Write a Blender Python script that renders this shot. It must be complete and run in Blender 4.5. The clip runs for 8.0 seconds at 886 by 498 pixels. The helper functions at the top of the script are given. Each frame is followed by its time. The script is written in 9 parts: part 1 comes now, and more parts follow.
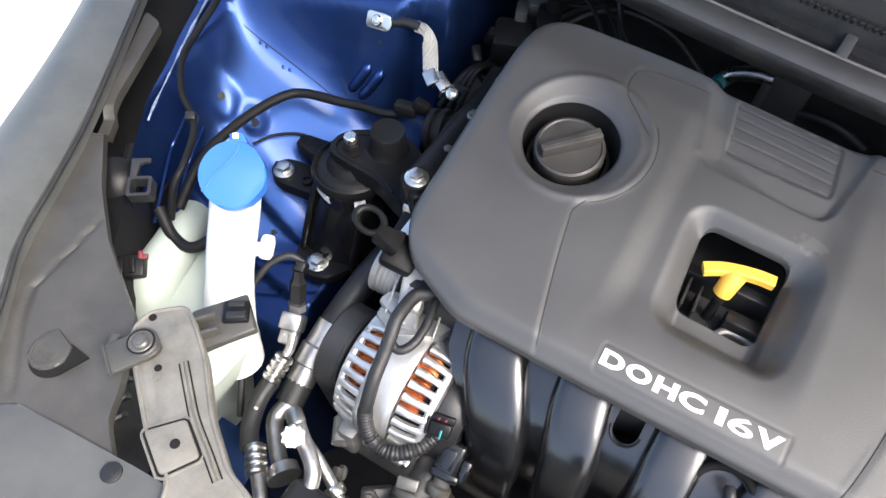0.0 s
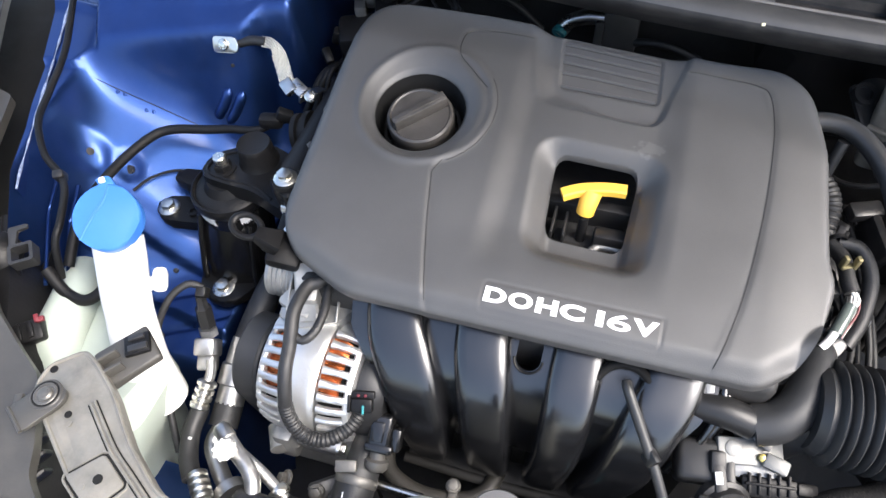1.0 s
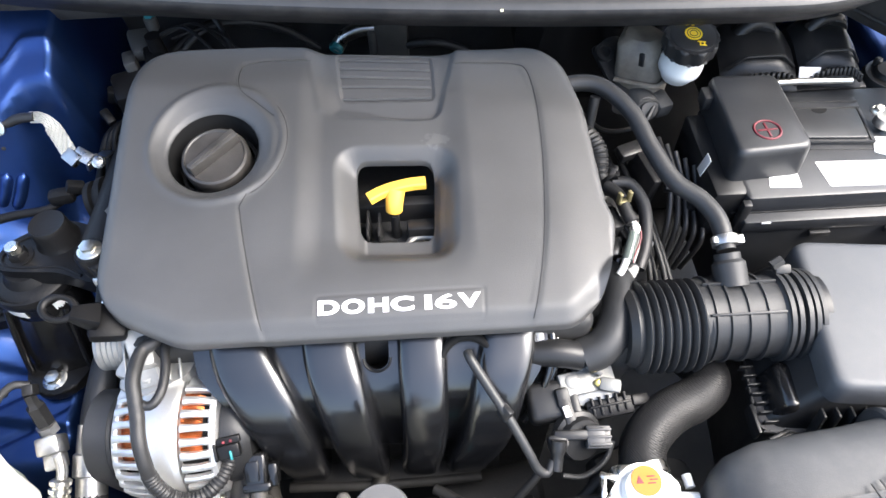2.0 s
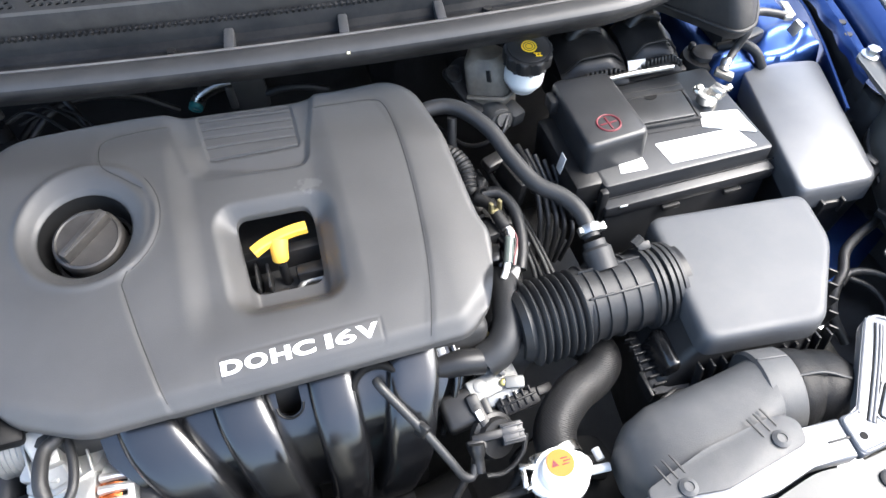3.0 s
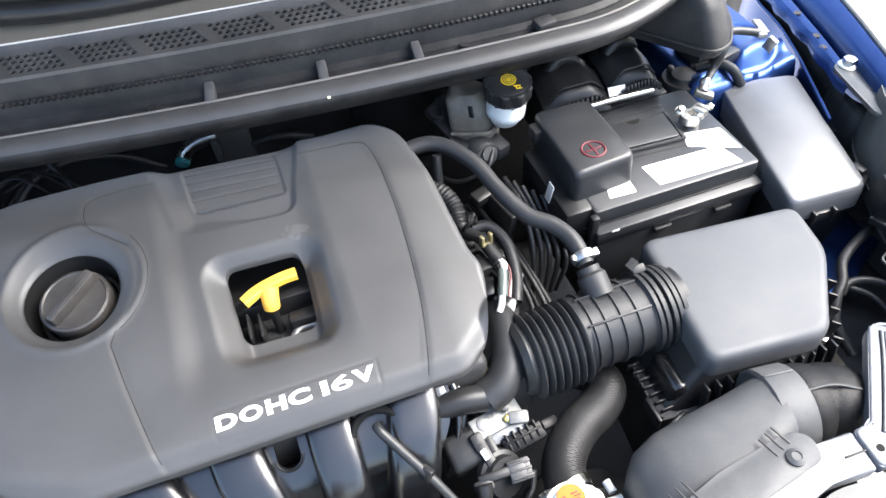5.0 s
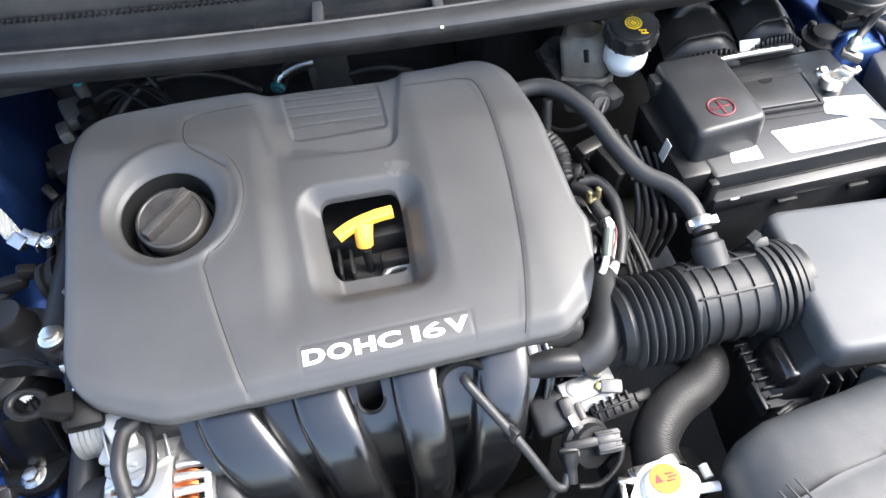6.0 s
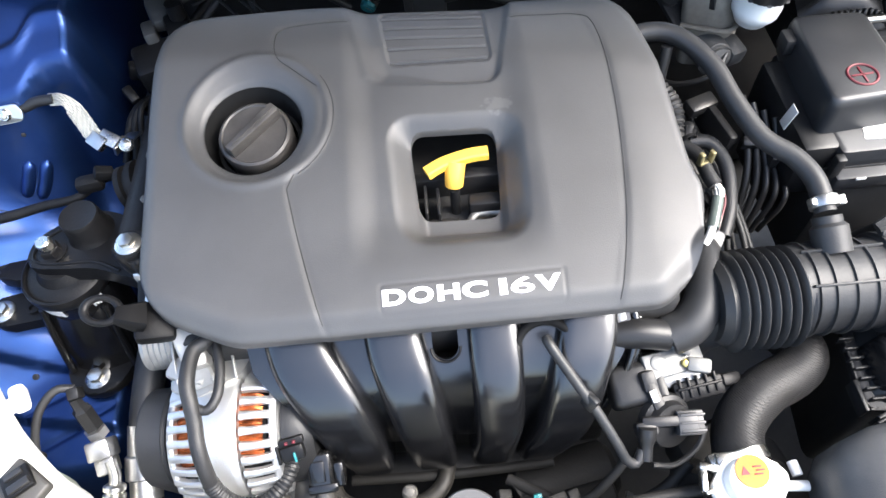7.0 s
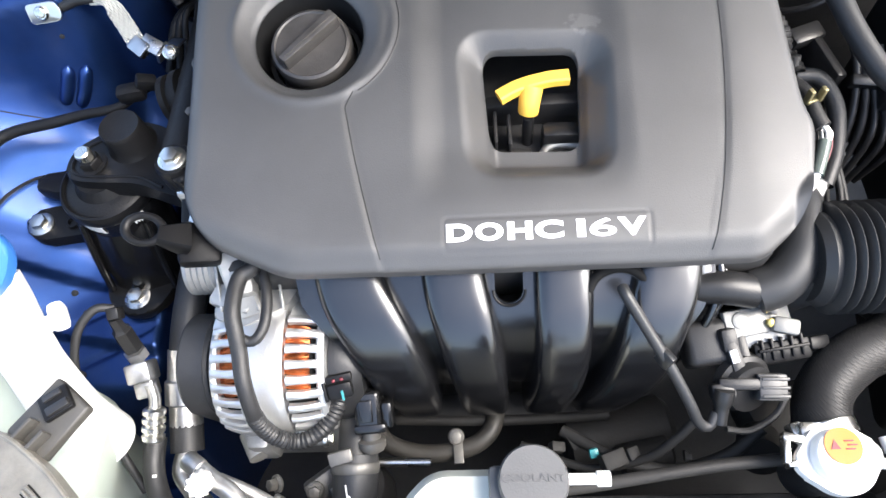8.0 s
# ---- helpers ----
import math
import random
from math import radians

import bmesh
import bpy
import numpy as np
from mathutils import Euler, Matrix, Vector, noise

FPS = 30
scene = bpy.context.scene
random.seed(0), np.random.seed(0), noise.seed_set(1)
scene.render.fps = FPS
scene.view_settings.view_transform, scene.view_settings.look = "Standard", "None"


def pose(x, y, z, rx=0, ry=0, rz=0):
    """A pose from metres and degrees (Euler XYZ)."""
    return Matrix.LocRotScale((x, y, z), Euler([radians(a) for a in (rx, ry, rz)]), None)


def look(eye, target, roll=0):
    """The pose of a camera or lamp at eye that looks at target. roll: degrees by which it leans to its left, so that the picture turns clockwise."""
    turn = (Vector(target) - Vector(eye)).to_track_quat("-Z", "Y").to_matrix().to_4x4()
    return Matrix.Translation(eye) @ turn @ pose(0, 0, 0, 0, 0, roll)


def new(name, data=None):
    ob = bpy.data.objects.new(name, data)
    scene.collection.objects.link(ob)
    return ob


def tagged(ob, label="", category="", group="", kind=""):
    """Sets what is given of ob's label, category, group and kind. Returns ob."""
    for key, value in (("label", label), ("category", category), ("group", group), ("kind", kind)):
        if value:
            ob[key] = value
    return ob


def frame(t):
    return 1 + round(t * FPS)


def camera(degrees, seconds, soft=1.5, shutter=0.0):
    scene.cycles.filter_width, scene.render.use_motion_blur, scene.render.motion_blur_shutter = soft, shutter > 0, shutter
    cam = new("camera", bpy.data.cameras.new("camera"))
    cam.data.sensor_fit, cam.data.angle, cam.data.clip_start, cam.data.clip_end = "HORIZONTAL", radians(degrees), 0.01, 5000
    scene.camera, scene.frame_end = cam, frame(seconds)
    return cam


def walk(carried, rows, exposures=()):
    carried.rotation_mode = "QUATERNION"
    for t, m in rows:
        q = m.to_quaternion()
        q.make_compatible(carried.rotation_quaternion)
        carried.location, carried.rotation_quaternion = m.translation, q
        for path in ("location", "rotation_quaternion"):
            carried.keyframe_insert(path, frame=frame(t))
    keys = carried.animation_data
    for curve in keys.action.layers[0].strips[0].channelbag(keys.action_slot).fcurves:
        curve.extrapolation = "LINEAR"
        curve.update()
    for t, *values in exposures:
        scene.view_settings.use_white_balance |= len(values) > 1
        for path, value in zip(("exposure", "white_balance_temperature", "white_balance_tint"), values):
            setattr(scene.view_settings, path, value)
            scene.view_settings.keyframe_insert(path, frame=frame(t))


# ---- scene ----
cam = camera(67.4, 8.0)
METRES, TILT, LEAN, TURN = 0.40, -55.358, -2.103, 30.290
ROWS = [
    (0.0, 0.0, 0.0, 0.0, -0.0, 0.0, -0.0),
    (0.5, 0.0859, -0.0499, -0.0733, -1.45, 0.85, 6.31),
    (1.0, 0.1545, -0.0835, -0.1272, -4.13, 0.9, 14.11),
    (1.5, 0.191, -0.129, -0.1665, -10.63, -0.71, 22.12),
    (2.0, 0.2102, -0.1766, -0.1707, -17.68, -3.01, 28.81),
    (3.5, 0.2553, -0.3067, -0.2048, -32.08, -7.68, 42.0),
    (4.0, 0.2605, -0.31, -0.2125, -33.9, -7.08, 44.06),
    (5.5, 0.2315, -0.1926, -0.1666, -25.91, -3.86, 40.46),
    (6.0, 0.2151, -0.1297, -0.1392, -21.85, -3.93, 37.62),
    (6.5, 0.1942, -0.0665, -0.1054, -18.56, -4.65, 34.5),
    (7.0, 0.1682, -0.0058, -0.0716, -16.64, -6.17, 31.45),
    (7.5, 0.1428, 0.0584, -0.0513, -14.88, -7.96, 29.88),
    (8.0, 0.1264, 0.1403, -0.0495, -13.3, -10.04, 28.64),
]
PATH = [(t, pose(-0.0853, -0.3959, 1.3215, TILT, LEAN, TURN) @ pose(METRES * x, METRES * y, METRES * z, 90 + pitch, roll, yaw)) for t, x, y, z, yaw, pitch, roll in ROWS]
PATH += [(2.2, look((0.035, -0.439, 1.351), (0.136, 0.749, -0.254), -1.6)), (3.3, look((0.064, -0.459, 1.379), (0.429, 0.738, -0.181), -2.8)),
         (4.2, look((0.076, -0.466, 1.379), (0.519, 0.791, -0.112), -4.4))]
walk(cam, sorted(PATH, key=lambda row: row[0]),
     exposures=[(0.0, 1.86, 6700, 10), (1.0, 1.92, 6600, 10), (1.5, 1.98, 6580, 9.5), (2.0, 2.30, 6560, 9), (3.5, 2.32, 6380, 8), (5.5, 2.30, 6450, 8), (6.0, 2.44, 6480, 8.3), (6.5, 2.41, 6500, 8.5), (7.5, 2.29, 6500, 9), (8.0, 2.21, 6520, 9)])

# ---------------------------------------------------------------- light
world = bpy.data.worlds.new("sky")
scene.world = world
world.use_nodes = True
wn = world.node_tree.nodes
sky = wn.new("ShaderNodeTexSky")
sky.sky_type = "NISHITA"
sky.sun_disc = False
SUN_ELEVATION, SUN_ROTATION = radians(50), radians(98)
sky.sun_elevation, sky.sun_rotation = SUN_ELEVATION, SUN_ROTATION
sky.dust_density, sky.ozone_density = 4.0, 1.0
wn["Background"].inputs["Strength"].default_value = 0.15
world.node_tree.links.new(sky.outputs["Color"], wn["Background"].inputs["Color"])

sun = new("sun", bpy.data.lights.new("sun", "SUN"))
sun.data.energy, sun.data.angle, sun.data.color = 1.7, radians(45), (0.97, 0.98, 1.0)
sun_way = Vector((math.sin(SUN_ROTATION) * math.cos(SUN_ELEVATION), math.cos(SUN_ROTATION) * math.cos(SUN_ELEVATION), math.sin(SUN_ELEVATION)))
sun.matrix_world = look(sun_way * 10, (0, 0, 0))


# ---------------------------------------------------------------- materials
def surface(name, colour, rough=0.5, metal=0.0, vary=0.25, grain=400.0, bump=0.15, blotch=18.0, dust=0.0, coat=0.0, spec=0.5,
            dust_colour=(0.32, 0.30, 0.27), ior=1.5, stretch=(1, 1, 1), coat_rough=0.05, sub=0.0):
    """A painted, moulded or cast surface: base colour varied in blotches and grain, relief, and settled dust."""
    m = bpy.data.materials.new(name)
    m.use_nodes = True
    nt, n = m.node_tree, m.node_tree.nodes
    b = n["Principled BSDF"]
    b.inputs["Metallic"].default_value, b.inputs["IOR"].default_value = metal, ior
    b.inputs["Specular IOR Level"].default_value = spec
    b.inputs["Coat Weight"].default_value, b.inputs["Coat Roughness"].default_value = coat, coat_rough
    if sub:
        b.inputs["Subsurface Weight"].default_value = sub
        b.inputs["Subsurface Radius"].default_value = (0.01, 0.01, 0.01)
    tc = n.new("ShaderNodeTexCoord")
    mp = n.new("ShaderNodeMapping")
    mp.inputs["Scale"].default_value = stretch
    nt.links.new(tc.outputs["Object"], mp.inputs["Vector"])
    big, fine = n.new("ShaderNodeTexNoise"), n.new("ShaderNodeTexNoise")
    for node, scale, detail in ((big, blotch, 6), (fine, grain, 3)):
        node.inputs["Scale"].default_value, node.inputs["Detail"].default_value = scale, detail
        node.inputs["Roughness"].default_value = 0.6
        nt.links.new(mp.outputs["Vector"], node.inputs["Vector"])
    ramp = n.new("ShaderNodeMapRange")
    ramp.inputs["From Min"].default_value, ramp.inputs["From Max"].default_value = 0.3, 0.7
    ramp.inputs["To Min"].default_value, ramp.inputs["To Max"].default_value = 1 - vary, 1 + vary
    nt.links.new(big.outputs["Fac"], ramp.inputs["Value"])
    tint = n.new("ShaderNodeVectorMath")
    tint.operation = "SCALE"
    tint.inputs[0].default_value = colour
    nt.links.new(ramp.outputs["Result"], tint.inputs["Scale"])
    out = tint.outputs["Vector"]
    rr = n.new("ShaderNodeMapRange")
    rr.inputs["From Min"].default_value, rr.inputs["From Max"].default_value = 0.3, 0.7
    rr.inputs["To Min"].default_value, rr.inputs["To Max"].default_value = max(0.02, rough * 0.82), min(1, rough * 1.18)
    nt.links.new(big.outputs["Fac"], rr.inputs["Value"])
    nt.links.new(rr.outputs["Result"], b.inputs["Roughness"])
    if dust:
        mix = n.new("ShaderNodeMix")
        mix.data_type = "RGBA"
        d = n.new("ShaderNodeTexNoise")
        d.inputs["Scale"].default_value, d.inputs["Detail"].default_value, d.inputs["Roughness"].default_value = blotch * 0.7 + 9, 10, 0.7
        nt.links.new(mp.outputs["Vector"], d.inputs["Vector"])
        dr = n.new("ShaderNodeMapRange")
        dr.inputs["From Min"].default_value, dr.inputs["From Max"].default_value = 0.42, 0.8
        dr.inputs["To Max"].default_value = dust
        nt.links.new(d.outputs["Fac"], dr.inputs["Value"])
        nt.links.new(dr.outputs["Result"], mix.inputs["Factor"])
        nt.links.new(out, mix.inputs[6])
        mix.inputs[7].default_value = (*dust_colour, 1)
        out = mix.outputs[2]
    nt.links.new(out, b.inputs["Base Color"])
    if bump:
        bp = n.new("ShaderNodeBump")
        bp.inputs["Strength"].default_value, bp.inputs["Distance"].default_value = bump, 0.0006
        nt.links.new(fine.outputs["Fac"], bp.inputs["Height"])
        nt.links.new(bp.outputs["Normal"], b.inputs["Normal"])
    return m


COVER = surface("cover_plastic", (0.0485, 0.0482, 0.0485), 0.49, spec=0.68, vary=0.09, grain=900, bump=0.3, blotch=9, dust=0.10, dust_colour=(0.13, 0.125, 0.12))
BLACK = surface("black_plastic", (0.0135, 0.0135, 0.0140), 0.36, vary=0.2, grain=700, bump=0.25, dust=0.04, dust_colour=(0.16, 0.155, 0.15), spec=0.38)
MANIFOLD = surface("manifold_plastic", (0.0070, 0.0073, 0.0084), 0.23, vary=0.15, grain=60, bump=0.04, blotch=30, dust=0.006, spec=1.0)
JET = surface("jet_black_coating", (0.0080, 0.0080, 0.0085), 0.36, vary=0.25, grain=260, bump=0.4, dust=0.05, dust_colour=(0.04, 0.037, 0.034), spec=0.19)
JETTAPE = surface("dull_black_tape", (0.0075, 0.0075, 0.0078), 0.5, vary=0.3, grain=420, bump=0.8, dust=0.03, dust_colour=(0.10, 0.095, 0.09), spec=0.22)
# near-black for joints, and for shade coloured into holes and recesses
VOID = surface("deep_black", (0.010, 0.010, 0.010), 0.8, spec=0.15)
RUSTED = surface("tarnished_bolt", (0.13, 0.125, 0.115), 0.45, metal=0.5, vary=0.3, grain=300, bump=0.3, dust=0.2)
GRIME = surface("grimy_black", (0.016, 0.0155, 0.0148), 0.62, vary=0.35, grain=240, bump=0.5, dust=0.08, dust_colour=(0.06, 0.055, 0.05), spec=0.25)
GLOSS = surface("gloss_black_plastic", (0.007, 0.007, 0.0075), 0.2, vary=0.15, grain=90, bump=0.1, dust=0.02, spec=0.6)
BLACKM = surface("matt_black_steel", (0.02, 0.02, 0.02), 0.5, vary=0.3, grain=300, bump=0.3)
BATTERY = surface("battery_case", (0.024, 0.025, 0.027), 0.36, vary=0.15, grain=800, bump=0.25, dust=0.04)
LID = surface("lid_plastic", (0.066, 0.069, 0.074), 0.52, vary=0.08, grain=900, bump=0.35, dust=0.06)
# satin, and lighter than LID: part of the sky's reflection is in the base
FUSELID = surface("satin_lit_lid", (0.085, 0.088, 0.092), 0.36, vary=0.08, grain=900, bump=0.2, dust=0.08, spec=0.8)
DUCT = surface("duct_plastic", (0.043, 0.045, 0.048), 0.55, vary=0.1, grain=900, bump=0.35, dust=0.12)
SATIN = surface("satin_black_steel", (0.017, 0.017, 0.0175), 0.36, vary=0.25, grain=260, bump=0.3, dust=0.12, dust_colour=(0.10, 0.09, 0.08))
ALLOY = surface("dull_alloy_pipe", (0.52, 0.515, 0.50), 0.38, metal=0.95, vary=0.25, grain=260, bump=0.3, dust=0.12, dust_colour=(0.16, 0.14, 0.12), blotch=50)
RUBBER = surface("rubber", (0.019, 0.0195, 0.0205), 0.50, vary=0.2, grain=420, bump=0.25, dust=0.06, dust_colour=(0.16, 0.155, 0.15))
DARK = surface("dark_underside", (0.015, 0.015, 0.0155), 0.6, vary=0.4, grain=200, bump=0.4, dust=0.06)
SEAL = surface("seal_grey", (0.045, 0.045, 0.046), 0.45, vary=0.1, grain=500, bump=0.12, dust=0.06)
COWL = surface("cowl_plastic", (0.022, 0.022, 0.024), 0.55, vary=0.15, grain=900, bump=0.3, dust=0.08, spec=0.35)
HOUSING = surface("housing_plastic", (0.044, 0.042, 0.038), 0.45, vary=0.2, grain=700, bump=0.25, dust=0.2, dust_colour=(0.15, 0.137, 0.112))
LAMPTOP = surface("lamp_top_plastic", (0.062, 0.066, 0.064), 0.42, coat=0.35, coat_rough=0.3, vary=0.12, grain=500, bump=0.15, dust=0.3, dust_colour=(0.17, 0.165, 0.15))
BLUE = surface("blue_paint", (0.022, 0.058, 0.192), 0.40, metal=0.92, vary=0.12, grain=1500, bump=0.05, coat=0.3, coat_rough=0.12, dust=0.03)
STEEL = surface("steel", (0.62, 0.61, 0.58), 0.3, metal=1.0, vary=0.15, grain=300, bump=0.15)
ZINC = surface("zinc_bolt", (0.72, 0.7, 0.64), 0.28, metal=1.0, vary=0.12, grain=250, bump=0.1)
CAST = surface("cast_aluminium", (0.66, 0.66, 0.65), 0.4, metal=0.85, vary=0.12, grain=450, bump=0.5, dust=0.06)
DULL = surface("dull_casting", (0.34, 0.34, 0.33), 0.5, metal=0.7, vary=0.3, grain=300, bump=0.6, dust=0.3, dust_colour=(0.14, 0.12, 0.1))
COPPER = surface("copper_winding", (0.52, 0.16, 0.055), 0.35, metal=0.9, vary=0.7, grain=420, bump=1.0, blotch=160, stretch=(0.25, 1, 1))
WHITE = surface("white_polythene", (0.80, 0.81, 0.78), 0.4, vary=0.04, grain=200, bump=0.06, dust=0.04, sub=0.15)
TANK = surface("translucent_tank", (0.37, 0.42, 0.37), 0.42, vary=0.07, grain=160, bump=0.1, dust=0.08, sub=0.2)
CAPBLUE = surface("blue_cap", (0.036, 0.155, 0.50), 0.42, vary=0.06, grain=400, bump=0.1)
YELLOW = surface("yellow_plastic", (0.88, 0.50, 0.07), 0.42, vary=0.05, grain=400, bump=0.08)
ORANGE = surface("orange_label", (0.45, 0.13, 0.006), 0.5, vary=0.05)
LABEL = surface("white_label", (0.74, 0.73, 0.70), 0.5, vary=0.04, grain=300, bump=0.05)
LABELY = surface("cream_label", (0.8, 0.76, 0.5), 0.5, vary=0.1, grain=300, bump=0.05)
LETTER = surface("letter_white", (0.82, 0.82, 0.82), 0.45, vary=0.03, grain=500, bump=0.05)
RED = surface("red_mark", (0.13, 0.015, 0.022), 0.5, vary=0.1)
TEAL = surface("teal_plastic", (0.03, 0.22, 0.24), 0.4, vary=0.1)
TAN = surface("primer_bracket", (0.148, 0.143, 0.126), 0.42, metal=0.12, vary=0.3, grain=350, bump=0.35, dust=0.6, dust_colour=(0.23, 0.205, 0.165), blotch=40)
SILVERB = surface("silver_bracket", (0.19, 0.195, 0.208), 0.38, metal=0.3, vary=0.06, grain=350, bump=0.15, dust=0.05)
PANEL = surface("shroud_plastic", (0.06, 0.062, 0.061), 0.42, vary=0.12, grain=800, bump=0.25, dust=0.22, dust_colour=(0.15, 0.14, 0.12))
LENS = surface("lamp_lens", (0.78, 0.84, 0.88), 0.12, vary=0.03, grain=200, bump=0.02, coat=1.0)
BRAID = surface("braided_strap", (0.5, 0.49, 0.44), 0.4, metal=0.8, vary=0.3, grain=1400, bump=1.0)
TAPE = surface("loom_tape", (0.013, 0.013, 0.0135), 0.5, vary=0.3, grain=500, bump=0.6, dust=0.05, dust_colour=(0.12, 0.115, 0.11))
BRASS = surface("brass", (0.75, 0.6, 0.2), 0.35, metal=1.0)
CONCRETE = surface("pale_floor", (0.72, 0.69, 0.64), 0.6, vary=0.08, grain=60, bump=0.2, blotch=0.8, dust=0.2, dust_colour=(0.6, 0.5, 0.42))
PLUGDARK = surface("plug_dark", (0.03, 0.03, 0.031), 0.4, vary=0.2, grain=500, bump=0.15)
UPPEREAR = surface("weathered_casting", (0.40, 0.395, 0.375), 0.5, metal=0.7, vary=0.25, grain=300, bump=0.6, dust=0.15, dust_colour=(0.18, 0.17, 0.15))
PLATEGREY = surface("dull_plate", (0.21, 0.21, 0.20), 0.5, metal=0.4, vary=0.3, grain=300, bump=0.4, dust=0.2, dust_colour=(0.16, 0.15, 0.13))
PLATEGRIME = surface("grimy_steel", (0.026, 0.0245, 0.022), 0.6, metal=0.2, vary=0.4, grain=220, bump=0.5, dust=0.3, dust_colour=(0.09, 0.08, 0.065))
DULLD = surface("dark_casting", (0.075, 0.075, 0.073), 0.6, metal=0.4, vary=0.3, grain=300, bump=0.5, dust=0.3, dust_colour=(0.1, 0.09, 0.08))
GREEN = surface("green_tag", (0.05, 0.5, 0.3), 0.4)


# ---------------------------------------------------------------- mesh tools
PLACE = {}


def thing(name, at, label, category, group="", kind=""):
    e = new(name)
    e.location = at
    e.empty_display_size = 0.02
    PLACE[e.name] = Vector(at)
    return tagged(e, label, category, group, kind)


def part(name, bm, material, parent=None, label="", angle=38):
    """Links a bmesh, made in world metres, as one mesh object; parent: the thing or part that it belongs to."""
    me = bpy.data.meshes.new(name)
    bmesh.ops.recalc_face_normals(bm, faces=bm.faces[:])
    bm.to_mesh(me)
    bm.free()
    me.materials.append(material)
    me.polygons.foreach_set("use_smooth", [True] * len(me.polygons))
    me.set_sharp_from_angle(angle=radians(angle))
    ob = new(name, me)
    if parent is not None:
        ob.parent = parent
        ob.matrix_parent_inverse = Matrix.Translation(-PLACE[parent.name])
    PLACE[ob.name] = Vector((0, 0, 0))
    return tagged(ob, label)


def solo(name, bm, material, label, category, group="", kind="", angle=38):
    return tagged(part(name, bm, material, None, "", angle), label, category, group, kind)


def moved(bm, m):
    bm.transform(m)
    return bm


def merge(*some):
    out = bmesh.new()
    for b in some:
        me = bpy.data.meshes.new("scratch")
        b.to_mesh(me)
        b.free()
        out.from_mesh(me)
        bpy.data.meshes.remove(me)
    return out


def bevelled(bm, width, segments=2, sharp=30):
    edges = [e for e in bm.edges if len(e.link_faces) == 2 and e.calc_face_angle(0) > radians(sharp)]
    if width > 0:
        bmesh.ops.bevel(bm, geom=edges, offset=width, segments=segments, profile=0.5, affect="EDGES", clamp_overlap=True)
    return bm


def box(x0, x1, y0, y1, z0, z1, bevel=0.002, segments=2):
    bm = bmesh.new()
    bmesh.ops.create_cube(bm, size=1)
    bm.transform(Matrix.Translation(((x0 + x1) / 2, (y0 + y1) / 2, (z0 + z1) / 2)) @ Matrix.Diagonal((x1 - x0, y1 - y0, z1 - z0, 1)))
    return bevelled(bm, bevel, segments)


def block(sx, sy, sz, bevel=0.002, m=None, segments=2):
    """A bevelled block about the origin, then set at the pose m."""
    bm = box(-sx / 2, sx / 2, -sy / 2, sy / 2, -sz / 2, sz / 2, bevel, segments)
    return moved(bm, m) if m is not None else bm


def rounded(poly, r, n=5):
    """A polygon with its corners rounded."""
    out, k = [], len(poly)
    for i in range(k):
        a, b, c = (Vector(poly[(i + j) % k]) for j in (-1, 0, 1))
        u, v = (a - b), (c - b)
        d = min(r, u.length * 0.45, v.length * 0.45)
        p, q = b + u.normalized() * d, b + v.normalized() * d
        for s in range(n + 1):
            t = s / n
            out.append(((1 - t) ** 2 * p + 2 * t * (1 - t) * b + t * t * q)[:])
    return out


def prism(poly, z0, z1, bevel=0.0, segments=2, m=None):
    bm = bmesh.new()
    lo = [bm.verts.new((*p, z0)) for p in poly]
    hi = [bm.verts.new((*p, z1)) for p in poly]
    bm.faces.new(lo[::-1]), bm.faces.new(hi)
    for i in range(len(poly)):
        j = (i + 1) % len(poly)
        bm.faces.new((lo[i], lo[j], hi[j], hi[i]))
    if bevel:
        rim = [e for e in bm.edges if abs(e.verts[0].co.z - e.verts[1].co.z) < 1e-9]
        bmesh.ops.bevel(bm, geom=rim, offset=bevel, segments=segments, profile=0.5, affect="EDGES", clamp_overlap=True)
    return moved(bm, m) if m is not None else bm


def loft(rings, caps=True, closed=True):
    """A skin over rings of as many points each."""
    bm = bmesh.new()
    rows = [[bm.verts.new(p) for p in ring] for ring in rings]
    k = len(rows[0])
    for a, b in zip(rows, rows[1:]):
        for i in range(k if closed else k - 1):
            j = (i + 1) % k
            bm.faces.new((a[i], a[j], b[j], b[i]))
    if caps and closed:
        bm.faces.new(rows[0][::-1]), bm.faces.new(rows[-1])
    return bm


def ring(r, z, n=24, squash=1.0):
    return [(r * math.cos(2 * math.pi * i / n), r * squash * math.sin(2 * math.pi * i / n), z) for i in range(n)]


def lathe(profile, n=28, m=None, caps=True):
    """Profile: (radius, height) from the bottom up, turned about z."""
    bm = loft([ring(r, z, n) for r, z in profile], caps)
    return moved(bm, m) if m is not None else bm


def smooth_path(points, step=0.004):
    p = [Vector(q) for q in points]
    p = [2 * p[0] - p[1], *p, 2 * p[-1] - p[-2]]
    out = []
    for a, b, c, d in zip(p, p[1:], p[2:], p[3:]):
        n = max(2, int((c - b).length / step))
        for i in range(n):
            t = i / n
            out.append(0.5 * (2 * b + (c - a) * t + (2 * a - 5 * b + 4 * c - d) * t * t + (3 * b - a - 3 * c + d) * t**3))
    out.append(p[-2])
    return out


